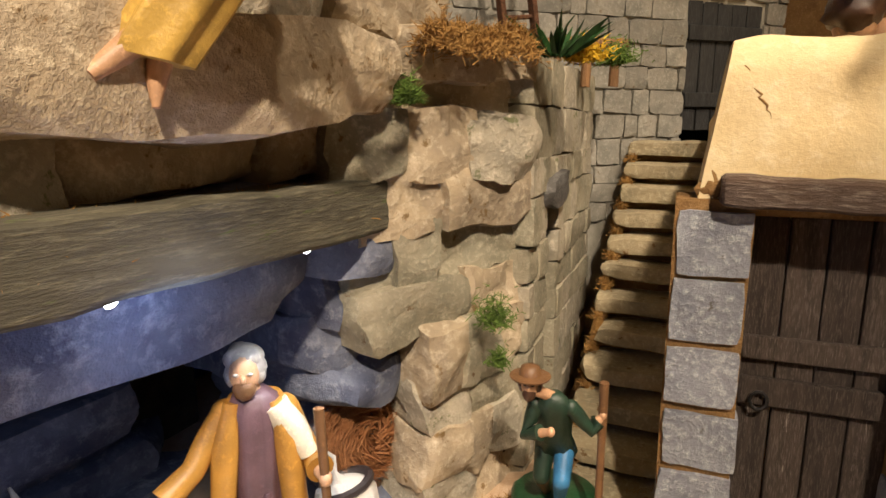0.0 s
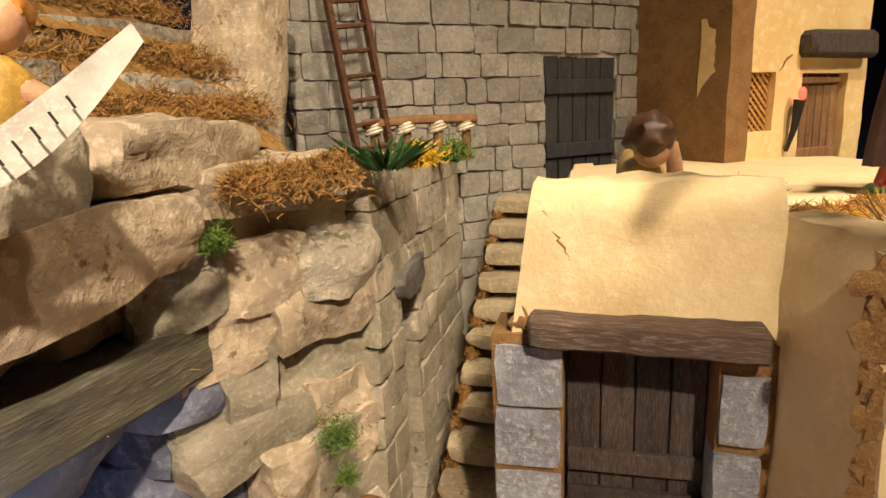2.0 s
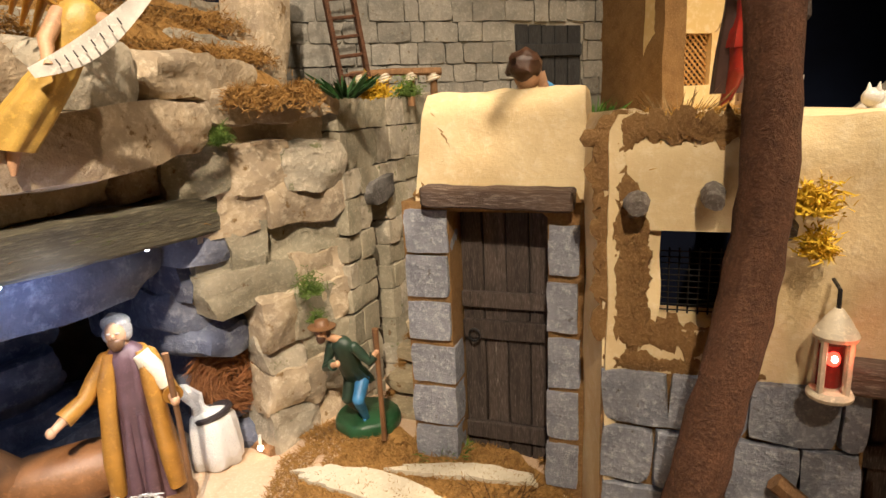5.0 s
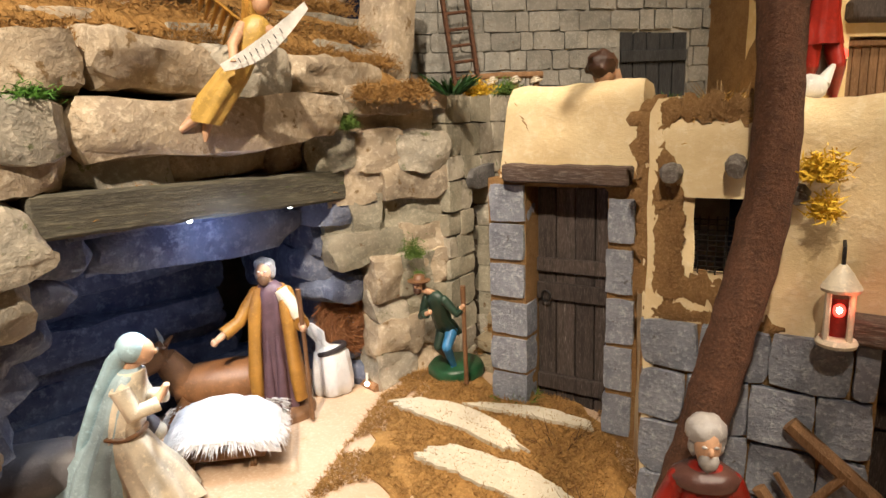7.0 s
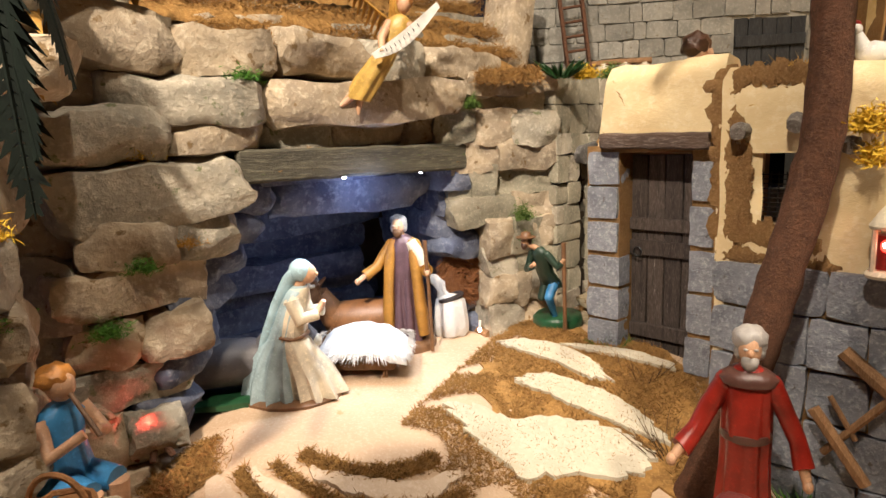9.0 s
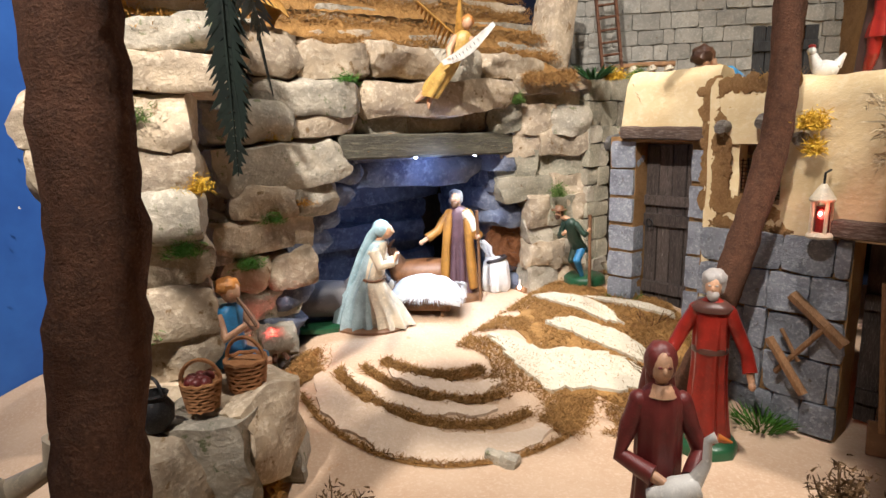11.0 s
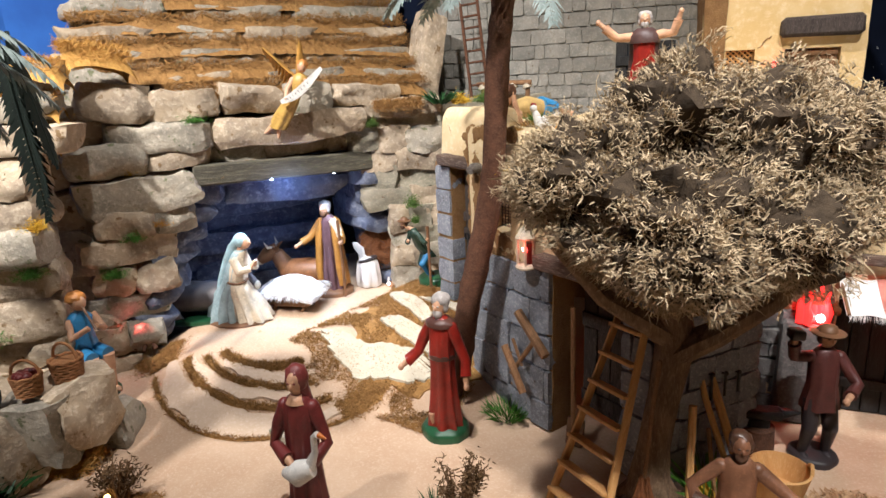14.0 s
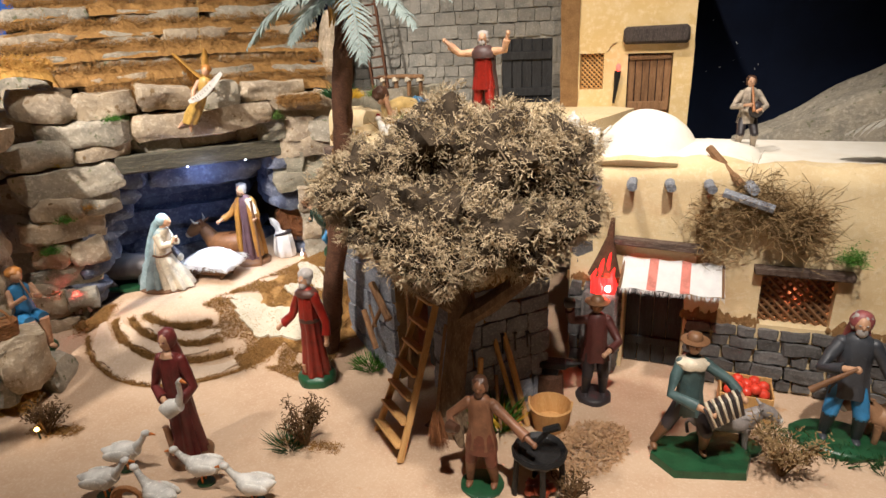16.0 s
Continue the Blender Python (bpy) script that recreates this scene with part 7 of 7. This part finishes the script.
stick("straw_broom", "rough straw broom leaning on the tree", "broom", [(51.0, 4.2, 4.6), (51.0, 5.6, 11), (51.2, 6.6, 15.5)], 0.2, WOOD, broom_head)
stick("pine_pole", "pale wooden tool handle leaning by the tree", "pole", [(54.0, 8.4, 0), (53.4, 10.5, 9.8)], 0.36, PINE)
stick("pine_pole", "long pale wooden pole leaning by the tree", "pole", [(57.4, 13.0, 0), (53.8, 14.0, 9), (51.8, 14.6, 15.6)], 0.32, PINE)
stick("pine_pole", "long pale wooden pole leaning by the tree", "pole", [(58.2, 13.6, 0), (55.0, 15.0, 8), (52.8, 15.6, 13.6)], 0.42, PINE)
stick("pine_pole", "short wooden tool handle leaning by the tree", "pole", [(56.0, 10.6, 0), (54.6, 12, 7)], 0.22, WOOD)
tuft(55.0, 11.6, 0.0, 1.3, 5.0, 60, GRASS, "green and yellow stalks beside the poles", "reed_tuft", 0.35, 0.3, 0.2)
tuft(55.8, 11.8, 0.0, 0.8, 3.6, 40, YELLOW, "green and yellow stalks beside the poles", "reed_tuft", 0.35, 0.3, 0.2)
for k in range(3):
    s = 6.2 + 1.8 * k
    bm = bmesh.new()
    tube(bm, [(0, 0, 0), (0, -0.5, 0.1), (0.1, -0.5, -2.6 + 0.3 * k)], 0.14, 6)
    ball(bm, (0.1, -0.5, 0.1), 0.24)
    ob = thing("hanging_tool", "small black iron tool hung on the stone wall", "tool", RIGHTF.m(s, 0.5, 11.2 - 0.3 * k), "hanging tools", bm=bm, mats=IRON)
bask = thing("wooden_tub", "round yellow wooden tub with handles on the ground", "tub", at(60.6, 14.9, 0))
bm = bmesh.new()
turned(bm, [(0, 2.0, 2.0), (0.3, 2.1, 2.1), (3.2, 2.7, 2.7), (3.3, 2.5, 2.5), (0.9, 1.8, 1.8)], 24)
part("body", bm, PINE, bask)
for a in (0.3, 3.44):
    bm = bmesh.new()
    tube(bm, [(2.6 * math.cos(a + q), 2.6 * math.sin(a + q), 3.1 + 0.7 * math.cos(q * 5)) for q in (-0.3, -0.15, 0, 0.15, 0.3)], 0.18, 6)
    part("handle", bm, PINE, bask)

# wood shavings on the ground
fib = Fibres()
for _ in range(3200):
    a, q = rnd(0, 6.283), math.sqrt(random.random())
    x, y = 66.0 + 4.2 * q * math.cos(a) + 1.2 * math.sin(a), 13.0 + 6.4 * q * math.sin(a)
    fib.add((x, y, ground_z(x, y) + rnd(0, 1.1) * (1 - q)), (rnd(-1, 1), rnd(-1, 1), rnd(-0.2, 0.6)), rnd(0.3, 0.8), 0.2, 1.6)
stuff("wood_shavings", fib, SHAVINGS, "heap of pale wood shavings on the ground", "shavings")

# ---- anvil, smith and forge glow ----
anvil = thing("iron_anvil", "black anvil and block by the forge", "anvil", at(57.8, 20.9, 0, 20))
bm = bmesh.new()
turned(bm, [(0, 1.9, 1.9), (3.6, 1.7, 1.7)], 14)
part("block", bm, BARK, anvil)
bm = bmesh.new()
box(bm, -2.2, 2.2, -0.9, 0.9, 4.6, 5.6, 0.2)
tube(bm, [(2.0, 0, 5.2), (4.0, 0, 5.4)], [0.7, 0.1], 8)
box(bm, -1.1, 1.1, -0.7, 0.7, 3.5, 4.7, 0.2)
part("body", bm, IRON, anvil)
bm = bmesh.new()
base_disc(bm, 2.6, 0.7, 3)
human(bm, 16.5, 0, 1, 2, 0, [(-1, (-0.22, -0.03, 0.80), (-0.26, -0.08, 0.98)), (1, (0.18, -0.1, 0.62), (0.03, -0.25, 0.57))], [(-1, (-0.07, -0.05, 0.26), (-0.08, 0.0, 0.05), 3, 3), (1, (0.07, -0.05, 0.26), (0.08, 0.0, 0.05), 3, 3)], hat=4)
box(bm, -4.9, -3.4, -2.2, -0.6, 15.8, 16.9, 0.15, 3)
figurine("smith_figurine", "painted smith figurine in dark clothes raising a hammer", at(62.9, 23.6, 0.1, 30, 0, 0, 0.88), bm, [paint("painted_dark_red_shirt", 0.10, 0.03, 0.025), SKIN, HAIR_BROWN, DARK, BROWN])
forge = thing("forge_hood", "red lit forge niche with chimney on the wall", "forge", RIGHT.m(4.6, 0, 0))
bm = bmesh.new()
box(bm, -2.6, 2.4, -3.0, 0, 0, 12.2, 0.4, rough=0.4)
part("hearth", bm, BLOCK_DARK, forge)
bm = bmesh.new()
turned(bm, [(14.6, 2.2, 1.5, 0.2, -1.2), (17.5, 1.2, 0.9, 0.5, -1.0), (20.0, 0.5, 0.45, 0.8, -0.8), (22.6, 0.3, 0.3, 1.0, -0.7)], 12)
part("chimney", bm, BARK, forge)
bm = bmesh.new()
ball(bm, (1.0, -2.4, 13.0), (0.45, 0.45, 0.5))
part("bulb", bm, LED_CORE, forge, "glowing red bulb")
# added glowing tongues in place of the red light on the chimney
for k, (x, y, h, w) in enumerate(((-0.9, -2.3, 3.4, 0.55), (0.0, -2.1, 5.0, 0.6), (0.9, -1.9, 5.8, 0.55), (1.5, -2.2, 3.8, 0.5), (-0.3, -2.7, 2.8, 0.5))):
    bm = bmesh.new()
    tube(bm, [(x, y, 12.3), (x + 0.15, y, 12.3 + h * 0.35), (x - 0.1, y, 12.3 + h * 0.7), (x + 0.2, y, 12.3 + h)], [w * 0.8, w, w * 0.6, 0.06], 8, rough=0.25, seed=k)
    part("flame", bm, RED_GLOW, forge, "added glowing tongue for the red light on the chimney")
lamp("forge_light", "POINT", (RIGHT.xy(5.6, 3.2)[0] * CM, RIGHT.xy(5.6, 3.2)[1] * CM, 0.145), (0, 0, 0), 0.09, (1.0, 0.06, 0.03), 0.004)
lamp("window_light", "POINT", (RIGHT.xy(28.3, -2.4)[0] * CM, RIGHT.xy(28.3, -2.4)[1] * CM, 0.13), (0, 0, 0), 0.05, (1.0, 0.25, 0.08), 0.004)

# ---- brazier table with man ----
bm = bmesh.new()
base_disc(bm, 2.6, 0.4, 3)
human(bm, 15.0, 1, 1, 2, 1, [(-1, (-0.24, -0.02, 0.66), (-0.2, -0.1, 0.56)), (1, (0.26, -0.05, 0.66), (0.44, -0.16, 0.58))], [(-1, (-0.08, -0.03, 0.27), (-0.1, 0.0, 0.05), 0, 1), (1, (0.09, -0.05, 0.27), (0.1, 0.02, 0.05), 0, 1)], beard=2)
turned(bm, [(5.4, 2.0, 1.6), (6.6, 1.9, 1.5), (8.0, 1.5, 1.25)], 20, 0)
tube(bm, [(-3.4, -1.6, 9.2), (-2.2, -2.2, 9.4)], [0.8, 0.5], 8, 2)
figurine("bare_chested_figurine", "painted bare chested figurine in brown breeches at a brazier", at(58.6, 1.6, 0, 18, 0, 0, 0.9), bm, [paint("painted_rust_breeches", 0.17, 0.055, 0.03), SKIN_DARK, HAIR_BROWN, GREEN])
tab = thing("iron_brazier", "round black iron brazier table with glowing coals", "brazier", at(64.4, 3.6, 0))
bm = bmesh.new()
turned(bm, [(5.0, 2.6, 2.6), (5.5, 2.9, 2.9), (5.9, 2.7, 2.7), (5.5, 2.2, 2.2)], 22, 0, 11, 0.03)
part("top", bm, IRON, tab)
for a in range(4):
    bm = bmesh.new()
    q = a * 1.5708 + 0.6
    tube(bm, [(2.3 * math.cos(q), 2.3 * math.sin(q), 5.2), (2.6 * math.cos(q), 2.6 * math.sin(q), 0)], 0.32, 7)
    part("leg", bm, IRON, tab)
bm = bmesh.new()
for k in range(9):
    ball(bm, (1.3 * math.cos(k * 2.4) * math.sqrt(k / 9), 1.3 * math.sin(k * 2.4) * math.sqrt(k / 9), 0.9), 0.62, 0, 2, 0.3, k)
part("coals", bm, paint("painted_coal", 0.35, 0.06, 0.02), tab, "red painted coals")
bm = bmesh.new()
tube(bm, [(-0.6, -0.2, 5.9), (1.0, 0.4, 8.4)], 0.3, 7)
tube(bm, [(0.4, 0.2, 8.0), (1.9, 0.6, 8.8)], 0.4, 7)
part("tongs", bm, IRON, tab)

# ---- accordion boy ----
bm = bmesh.new()
for x0, x1, y0, y1 in ((-5.0, 6.6, -3.4, 3.2),):
    v_lo = [bm.verts.new((x, y, -0.1)) for x, y in ((-4.6, -0.6), (-2.2, -4.2), (7.0, -4.2), (9.0, -0.4), (7.2, 3.2), (-2.6, 3.0))]
    v_hi = [bm.verts.new((v.co.x * 0.98, v.co.y * 0.98, 1.0)) for v in v_lo]
    bm.faces.new(v_hi).material_index = 3
    for k in range(6):
        bm.faces.new((v_lo[k], v_lo[(k + 1) % 6], v_hi[(k + 1) % 6], v_hi[k])).material_index = 3
human(bm, 16.5, 0, 1, 2, 0, [(-1, (-0.18, -0.1, 0.60), (0.12, -0.24, 0.52)), (1, (0.26, -0.08, 0.70), (0.36, -0.18, 0.60))], [(-1, (-0.16, -0.02, 0.30), (-0.24, 0.05, 0.11), 4, 5), (1, (0.12, -0.12, 0.30), (0.14, -0.03, 0.11), 4, 5)], hat=5)
turned(bm, [(12.6, 2.0, 1.5), (13.2, 2.2, 1.6), (13.9, 1.0, 0.9)], 20, 6, 9, 0.12)
for k in range(11):
    q = k / 10
    c = Vector((1.4, -3.4, 8.0)).lerp(Vector((5.2, -3.2, 9.8)), q)
    box(bm, -0.17, 0.17, -0.8, 0.8, -1.35, 1.35, 0.06, 6 if k % 2 else 7, Matrix.Translation(c) @ Matrix.Rotation(radians(-28 + 10 * q), 4, "Y"))
figurine("accordion_figurine", "painted boy figurine with accordion on green base", at(75.9, 17.2, 0, 28, 0, 0, 0.95) @ Matrix.Diagonal((0.86, 0.9, 1, 1)), bm, [paint("painted_slate_jacket", 0.07, 0.12, 0.12), SKIN, HAIR_BROWN, GREEN, DARK, BROWN, CREAM, DARK])
# crate of tomatoes
crate = thing("fruit_crate", "small wooden crate filled with red tomatoes", "crate", at(80.2, 29.6, 0.2, 12))
for x0, x1, y0, y1, z0, z1 in ((-3, 3, -2, -1.8, 0, 3.4), (-3, 3, 1.8, 2, 0, 4.2), (-3, -2.8, -1.8, 1.8, 0, 3.8), (2.8, 3, -1.8, 1.8, 0, 3.8), (-2.8, 2.8, -1.8, 1.8, 0, 0.4)):
    bm = bmesh.new()
    box(bm, x0, x1, y0, y1, z0, z1, 0.05)
    part("board", bm, PINE, crate)
for k in range(14):
    bm = bmesh.new()
    ball(bm, (-1.9 + (k % 5) * 0.95, -1.1 + (k // 5) * 1.0, 3.5 + 0.5 * (k % 2)), 0.72)
    part("tomato", bm, TOMATO, crate)
beast("lamb_figurine", "painted speckled lamb figurine standing on the sand", at(79.4, 21.6, 0.2, 20), [paint("painted_grey_wool", 0.30, 0.27, 0.25), WHITE, GREEN], 7.5, False, False, neck=(0.46, 0, 0.66), base=2)
# right man with blue breeches and dog
bm = bmesh.new()
base_disc(bm, 5.0, 0.8, 3, 0.7)
human(bm, 16.5, 0, 1, 2, 0, [(-1, (-0.2, -0.1, 0.62), (-0.02, -0.22, 0.70)), (1, (0.2, -0.02, 0.6), (0.28, -0.1, 0.48))], [(-1, (-0.09, -0.05, 0.27), (-0.1, 0.0, 0.06), 4, 0), (1, (0.09, -0.05, 0.27), (0.1, 0.0, 0.06), 4, 0)], beard=2, hood=5)
tube(bm, [(-0.4, -3.8, 11.8), (-4.4, -4.2, 8.6)], [0.2, 0.4], 7, 6)
figurine("blue_breeches_figurine", "painted bearded figurine in dark coat and blue breeches", at(90.4, 29.0, 0, 10), bm, [paint("painted_charcoal_coat", 0.05, 0.055, 0.065), SKIN, HAIR_GREY, GREEN, BLUE, paint("painted_rose_scarf", 0.32, 0.09, 0.09), BROWN])
beast("dog_figurine", "painted brown and white dog figurine on the sand", at(95.5, 31.0, 0, 200), [paint("painted_tan_fur", 0.34, 0.19, 0.10), WHITE, GREEN], 8.0, False, False, neck=(0.44, 0, 0.7), base=2)
for k in range(6):
    tuft(84.0 + 2.2 * k, 26.0 + rnd(-1, 1), 0.1, 1.4, 1.6, 60, DARKGREEN, "dark grass on the sand by the stone wall")

# ---- roof figures ----
bm = bmesh.new()
base_disc(bm, 2.6, 0.7, 3)
human(bm, 16.0, 0, 1, 2, 1, [(-1, (-0.24, -0.08, 0.78), (-0.40, -0.12, 0.92)), (1, (0.25, -0.05, 0.80), (0.30, -0.1, 0.97))], [(-1, (-0.07, -0.02, 0.27), (-0.1, 0.05, 0.05), 0, 0), (1, (0.08, -0.06, 0.27), (0.1, 0.0, 0.05), 0, 0)], beard=2)
turned(bm, [(2.2, 2.6, 1.3, 0, 1.1), (6, 2.4, 1.2, 0, 0.9), (10, 2.0, 1.0, 0, 0.6), (13.0, 2.1, 1.1, 0, 0.2), (13.7, 1.1, 0.8, 0, 0.1)], 24, 4, 8, 0.1)
turned(bm, [(11.6, 2.1, 1.45, 0, -0.1), (12.6, 2.2, 1.5, 0, -0.1), (13.6, 1.2, 1.0)], 20, 4, 7, 0.06)
figurine("prophet_figurine", "painted figurine in red tunic and brown cloak with raised arms", at(40.2, 35.2, 33.4, 14, 0, 0, 0.84), bm, [RED, SKIN, HAIR_GREY, GREEN, paint("painted_umber_cloak", 0.075, 0.04, 0.035)])
bm = bmesh.new()
tube(bm, [(-3.8, 0, 1.6), (0, 0, 2.4), (3.4, 0, 1.8), (7.0, 0.3, 1.2)], [1.5, 1.7, 1.5, 0.9], 12, 0)
tube(bm, [(2.6, -0.2, 2.2), (5.6, -0.3, 1.6)], [1.75, 1.4], 12, 3)
ball(bm, (-4.4, -0.5, 4.2), (1.2, 1.2, 1.4), 1, 3)
ball(bm, (-4.6, -0.3, 4.9), (1.55, 1.5, 1.45), 2, 3, 0.3)
tube(bm, [(-2.8, -1.2, 1.6), (-3.6, -2.2, 0.2), (-4.2, -1.9, 3.0), (-4.3, -1.7, 4.4)], [0.6, 0.6, 0.5, 0.35], 8, 1)
tube(bm, [(6.6, 0.3, 1.3), (9.6, -0.6, 0.7)], [0.7, 0.45], 8, 1)
figurine("reclining_figurine", "painted reclining figurine in yellow and blue lying on the roof", at(23.4, 36.9, 33.7, 68, 0, 0, 0.88), bm, [paint("painted_yellow_tunic", 0.52, 0.36, 0.13), SKIN, HAIR_BROWN, BLUE])
bm = bmesh.new()
ball(bm, (0, 0, 1.2), (1.2, 0.8, 0.9))
tube(bm, [(0.7, 0, 1.5), (1.2, 0, 2.6)], [0.6, 0.35], 8)
ball(bm, (1.3, 0, 2.9), 0.42)
ball(bm, (1.3, 0, 3.3), (0.35, 0.12, 0.25), 1)
tube(bm, [(-0.9, 0, 1.5), (-1.6, 0, 2.6)], [0.5, 0.15], 6)
tube(bm, [(0, 0, 0.5), (0, 0, -0.1)], 0.2, 6, 1)
figurine("hen_figurine", "small painted white hen with red comb on the roof", at(34.4, 19.4, 33.5, 200), bm, [WHITE, RED])
bm = bmesh.new()
tube(bm, [(-1.8, 0, 2.0), (0, 0, 2.2), (1.4, 0, 2.4)], [0.9, 1.0, 0.8], 10)
ball(bm, (2.0, -0.2, 3.9), (0.95, 0.85, 0.85), 0, 3)
tube(bm, [(1.4, 0, 2.6), (2.0, -0.2, 3.6)], [0.75, 0.6], 8)
for s in (-0.45, 0.45):
    tube(bm, [(2.0, -0.2 + s, 4.5), (2.0, -0.2 + s * 1.2, 5.2)], [0.28, 0.05], 6)
    for x in (-1.3, 1.2):
        tube(bm, [(x, s, 1.8), (x, s, -0.1)], [0.4, 0.25], 7)
tube(bm, [(-2.4, 0, 2.2), (-3.4, 0, 3.2)], [0.3, 0.2], 6)
figurine("cat_figurine", "small painted white cat figurine on the roof", at(55.0, 38.4, 30.4, 190), bm, [WHITE])
bm = bmesh.new()
base_disc(bm, 2.4, 0.6, 3)
human(bm, 15.0, 0, 1, 2, 0, [(-1, (-0.2, -0.06, 0.62), (-0.02, -0.22, 0.66)), (1, (0.2, -0.06, 0.62), (0.06, -0.24, 0.58))], [(-1, (-0.08, -0.1, 0.27), (-0.1, -0.02, 0.05), 4, 0), (1, (0.09, -0.1, 0.27), (0.1, -0.02, 0.05), 4, 0)])
tube(bm, [(0, -1.3, 13.4), (0.3, -3.6, 8.6)], [0.16, 0.3], 7, 5)
ball(bm, (1.0, -2.0, 8.8), (1.4, 1.0, 1.6), 4)
figurine("piper_figurine", "painted piper figurine in speckled white fleece on the roof", at(74.2, 47.0, 29.5, 20, 0, 0, 0.68), bm, [paint("painted_speckled_fleece", 0.50, 0.42, 0.32, 0.8, 0.25), SKIN, HAIR_BROWN, BROWN, DARK, paint("painted_pipe_wood", 0.40, 0.16, 0.05)])
lmp = thing("wall_torch", "small iron torch with red bulb on the upper house", "torch", UPPER.m(9.4, 0.3, 34))
bm = bmesh.new()
tube(bm, [(-0.3, 0, 0), (0, -0.5, 2.4), (0.2, -0.7, 5.4)], [0.2, 0.35, 0.6], 7)
part("bracket", bm, IRON, lmp)
bm = bmesh.new()
ball(bm, (0.3, -0.9, 6.0), (0.45, 0.4, 0.7))
part("bulb", bm, LED_RED, lmp, "red bulb")

# ---- dry branches and hay on the right roof ----
random.seed(113)
for s, d, z, n, ln in ((22.5, 1.0, 25.5, 900, 4.0), (27, 1.5, 23.5, 1100, 4.2), (18.6, 0.8, 20.5, 420, 3.0), (17.6, 0.8, 24.0, 320, 2.6)):
    fib = Fibres()
    for _ in range(n):
        p = Vector((*RIGHT.xy(s + random.gauss(0, 1.5), d + rnd(-0.8, 1.2)), z + random.gauss(0, 1.6)))
        fib.add(p, (rnd(-1, 1), rnd(-1, 1), rnd(-0.5, 0.8)), ln * rnd(0.3, 1.0), 0.09, 1.2, 3)
    stuff("dry_brush", fib, HAY, "dry tangled brush hanging on the dome house wall", "brush")
a, b = RIGHT.xy(33, 1.8), RIGHT.xy(35.5, 2.4)
tuft(a[0], a[1], 19.6, 2.2, 2.6, 300, GRASS, "bright green plant on the wall", bend=1.4, flat=0.9)
bx, by = RIGHT.xy(-0.4, 0.8)
tuft(bx, by, 29.4, 1.6, 2.0, 420, YELLOW, "yellow flowering moss hanging at the house corner", "yellow_plant", 0.22, 1.6, 0.9)
tuft(bx - 0.4, by, 26.2, 1.4, 2.0, 320, YELLOW, "yellow flowering moss hanging at the house corner", "yellow_plant", 0.22, 1.6, 0.9)
stick("roof_log", "bleached branch lying across the roof corner", "branch", [(*RIGHT.xy(18.5, 2.2), 27.2), (*RIGHT.xy(24, 2.8), 25.6)], 0.55, BLOCK)
stick("roof_log", "brown plank leaning on the roof corner", "plank", [(*RIGHT.xy(16.5, -3), 31.6), (*RIGHT.xy(20.5, 0.5), 27.8)], 0.5, WOOD)

# grey hill and pale palm frond at the far right
hill = thing("grey_hill", "pale grey model hill behind the houses", "hill", kind="structure")
bm = bmesh.new()
n = 26
gridv = [[bm.verts.new((68 + 48 * i / n, 66 + 12 * j / n, 26 + 30 * (i / n) * (0.75 + 0.25 * j / n) + 1.2 * noise.noise(Vector((i * 0.3, j * 0.3, 5))))) for i in range(n + 1)] for j in range(n + 1)]
for j in range(n):
    for i in range(n):
        bm.faces.new((gridv[j][i], gridv[j][i + 1], gridv[j + 1][i + 1], gridv[j + 1][i]))
for q in (gridv[0],):
    for a, b in zip(q, q[1:]):
        lo = [bm.verts.new((b.co.x, b.co.y, -2)), bm.verts.new((a.co.x, a.co.y, -2))]
        bm.faces.new((a, b, *lo))
part("slope", bm, ROCK_GREY, hill)
pf = thing("pale_frond", "pale grey palm frond beside the hill", "frond", at(92, 42, 33, 0))
bm = bmesh.new()
frond(bm, (6, 0, 3), (-1, 0.1, 0.25), 13, 0.9, 0, 3.4, 0.6)
part("leaf_spray", bm, mat("bleached_palm_leaf", (0.40, 0.38, 0.32), (0.30, 0.28, 0.23), None, 1.0, 6, 0.8, 0.3, 12), pf)
small = thing("field_stones", "two small grey stones at the foot of the steps", "stones", g(11.0, -3.0))
for dx in (-0.7, 0.8):
    part("stone", stone_mesh(1.7, 1.2, 1.2, dx * 7, ROCK_GREY, 0.6, 0.2, 3), None, small, "", at(dx, 0, 0.4))
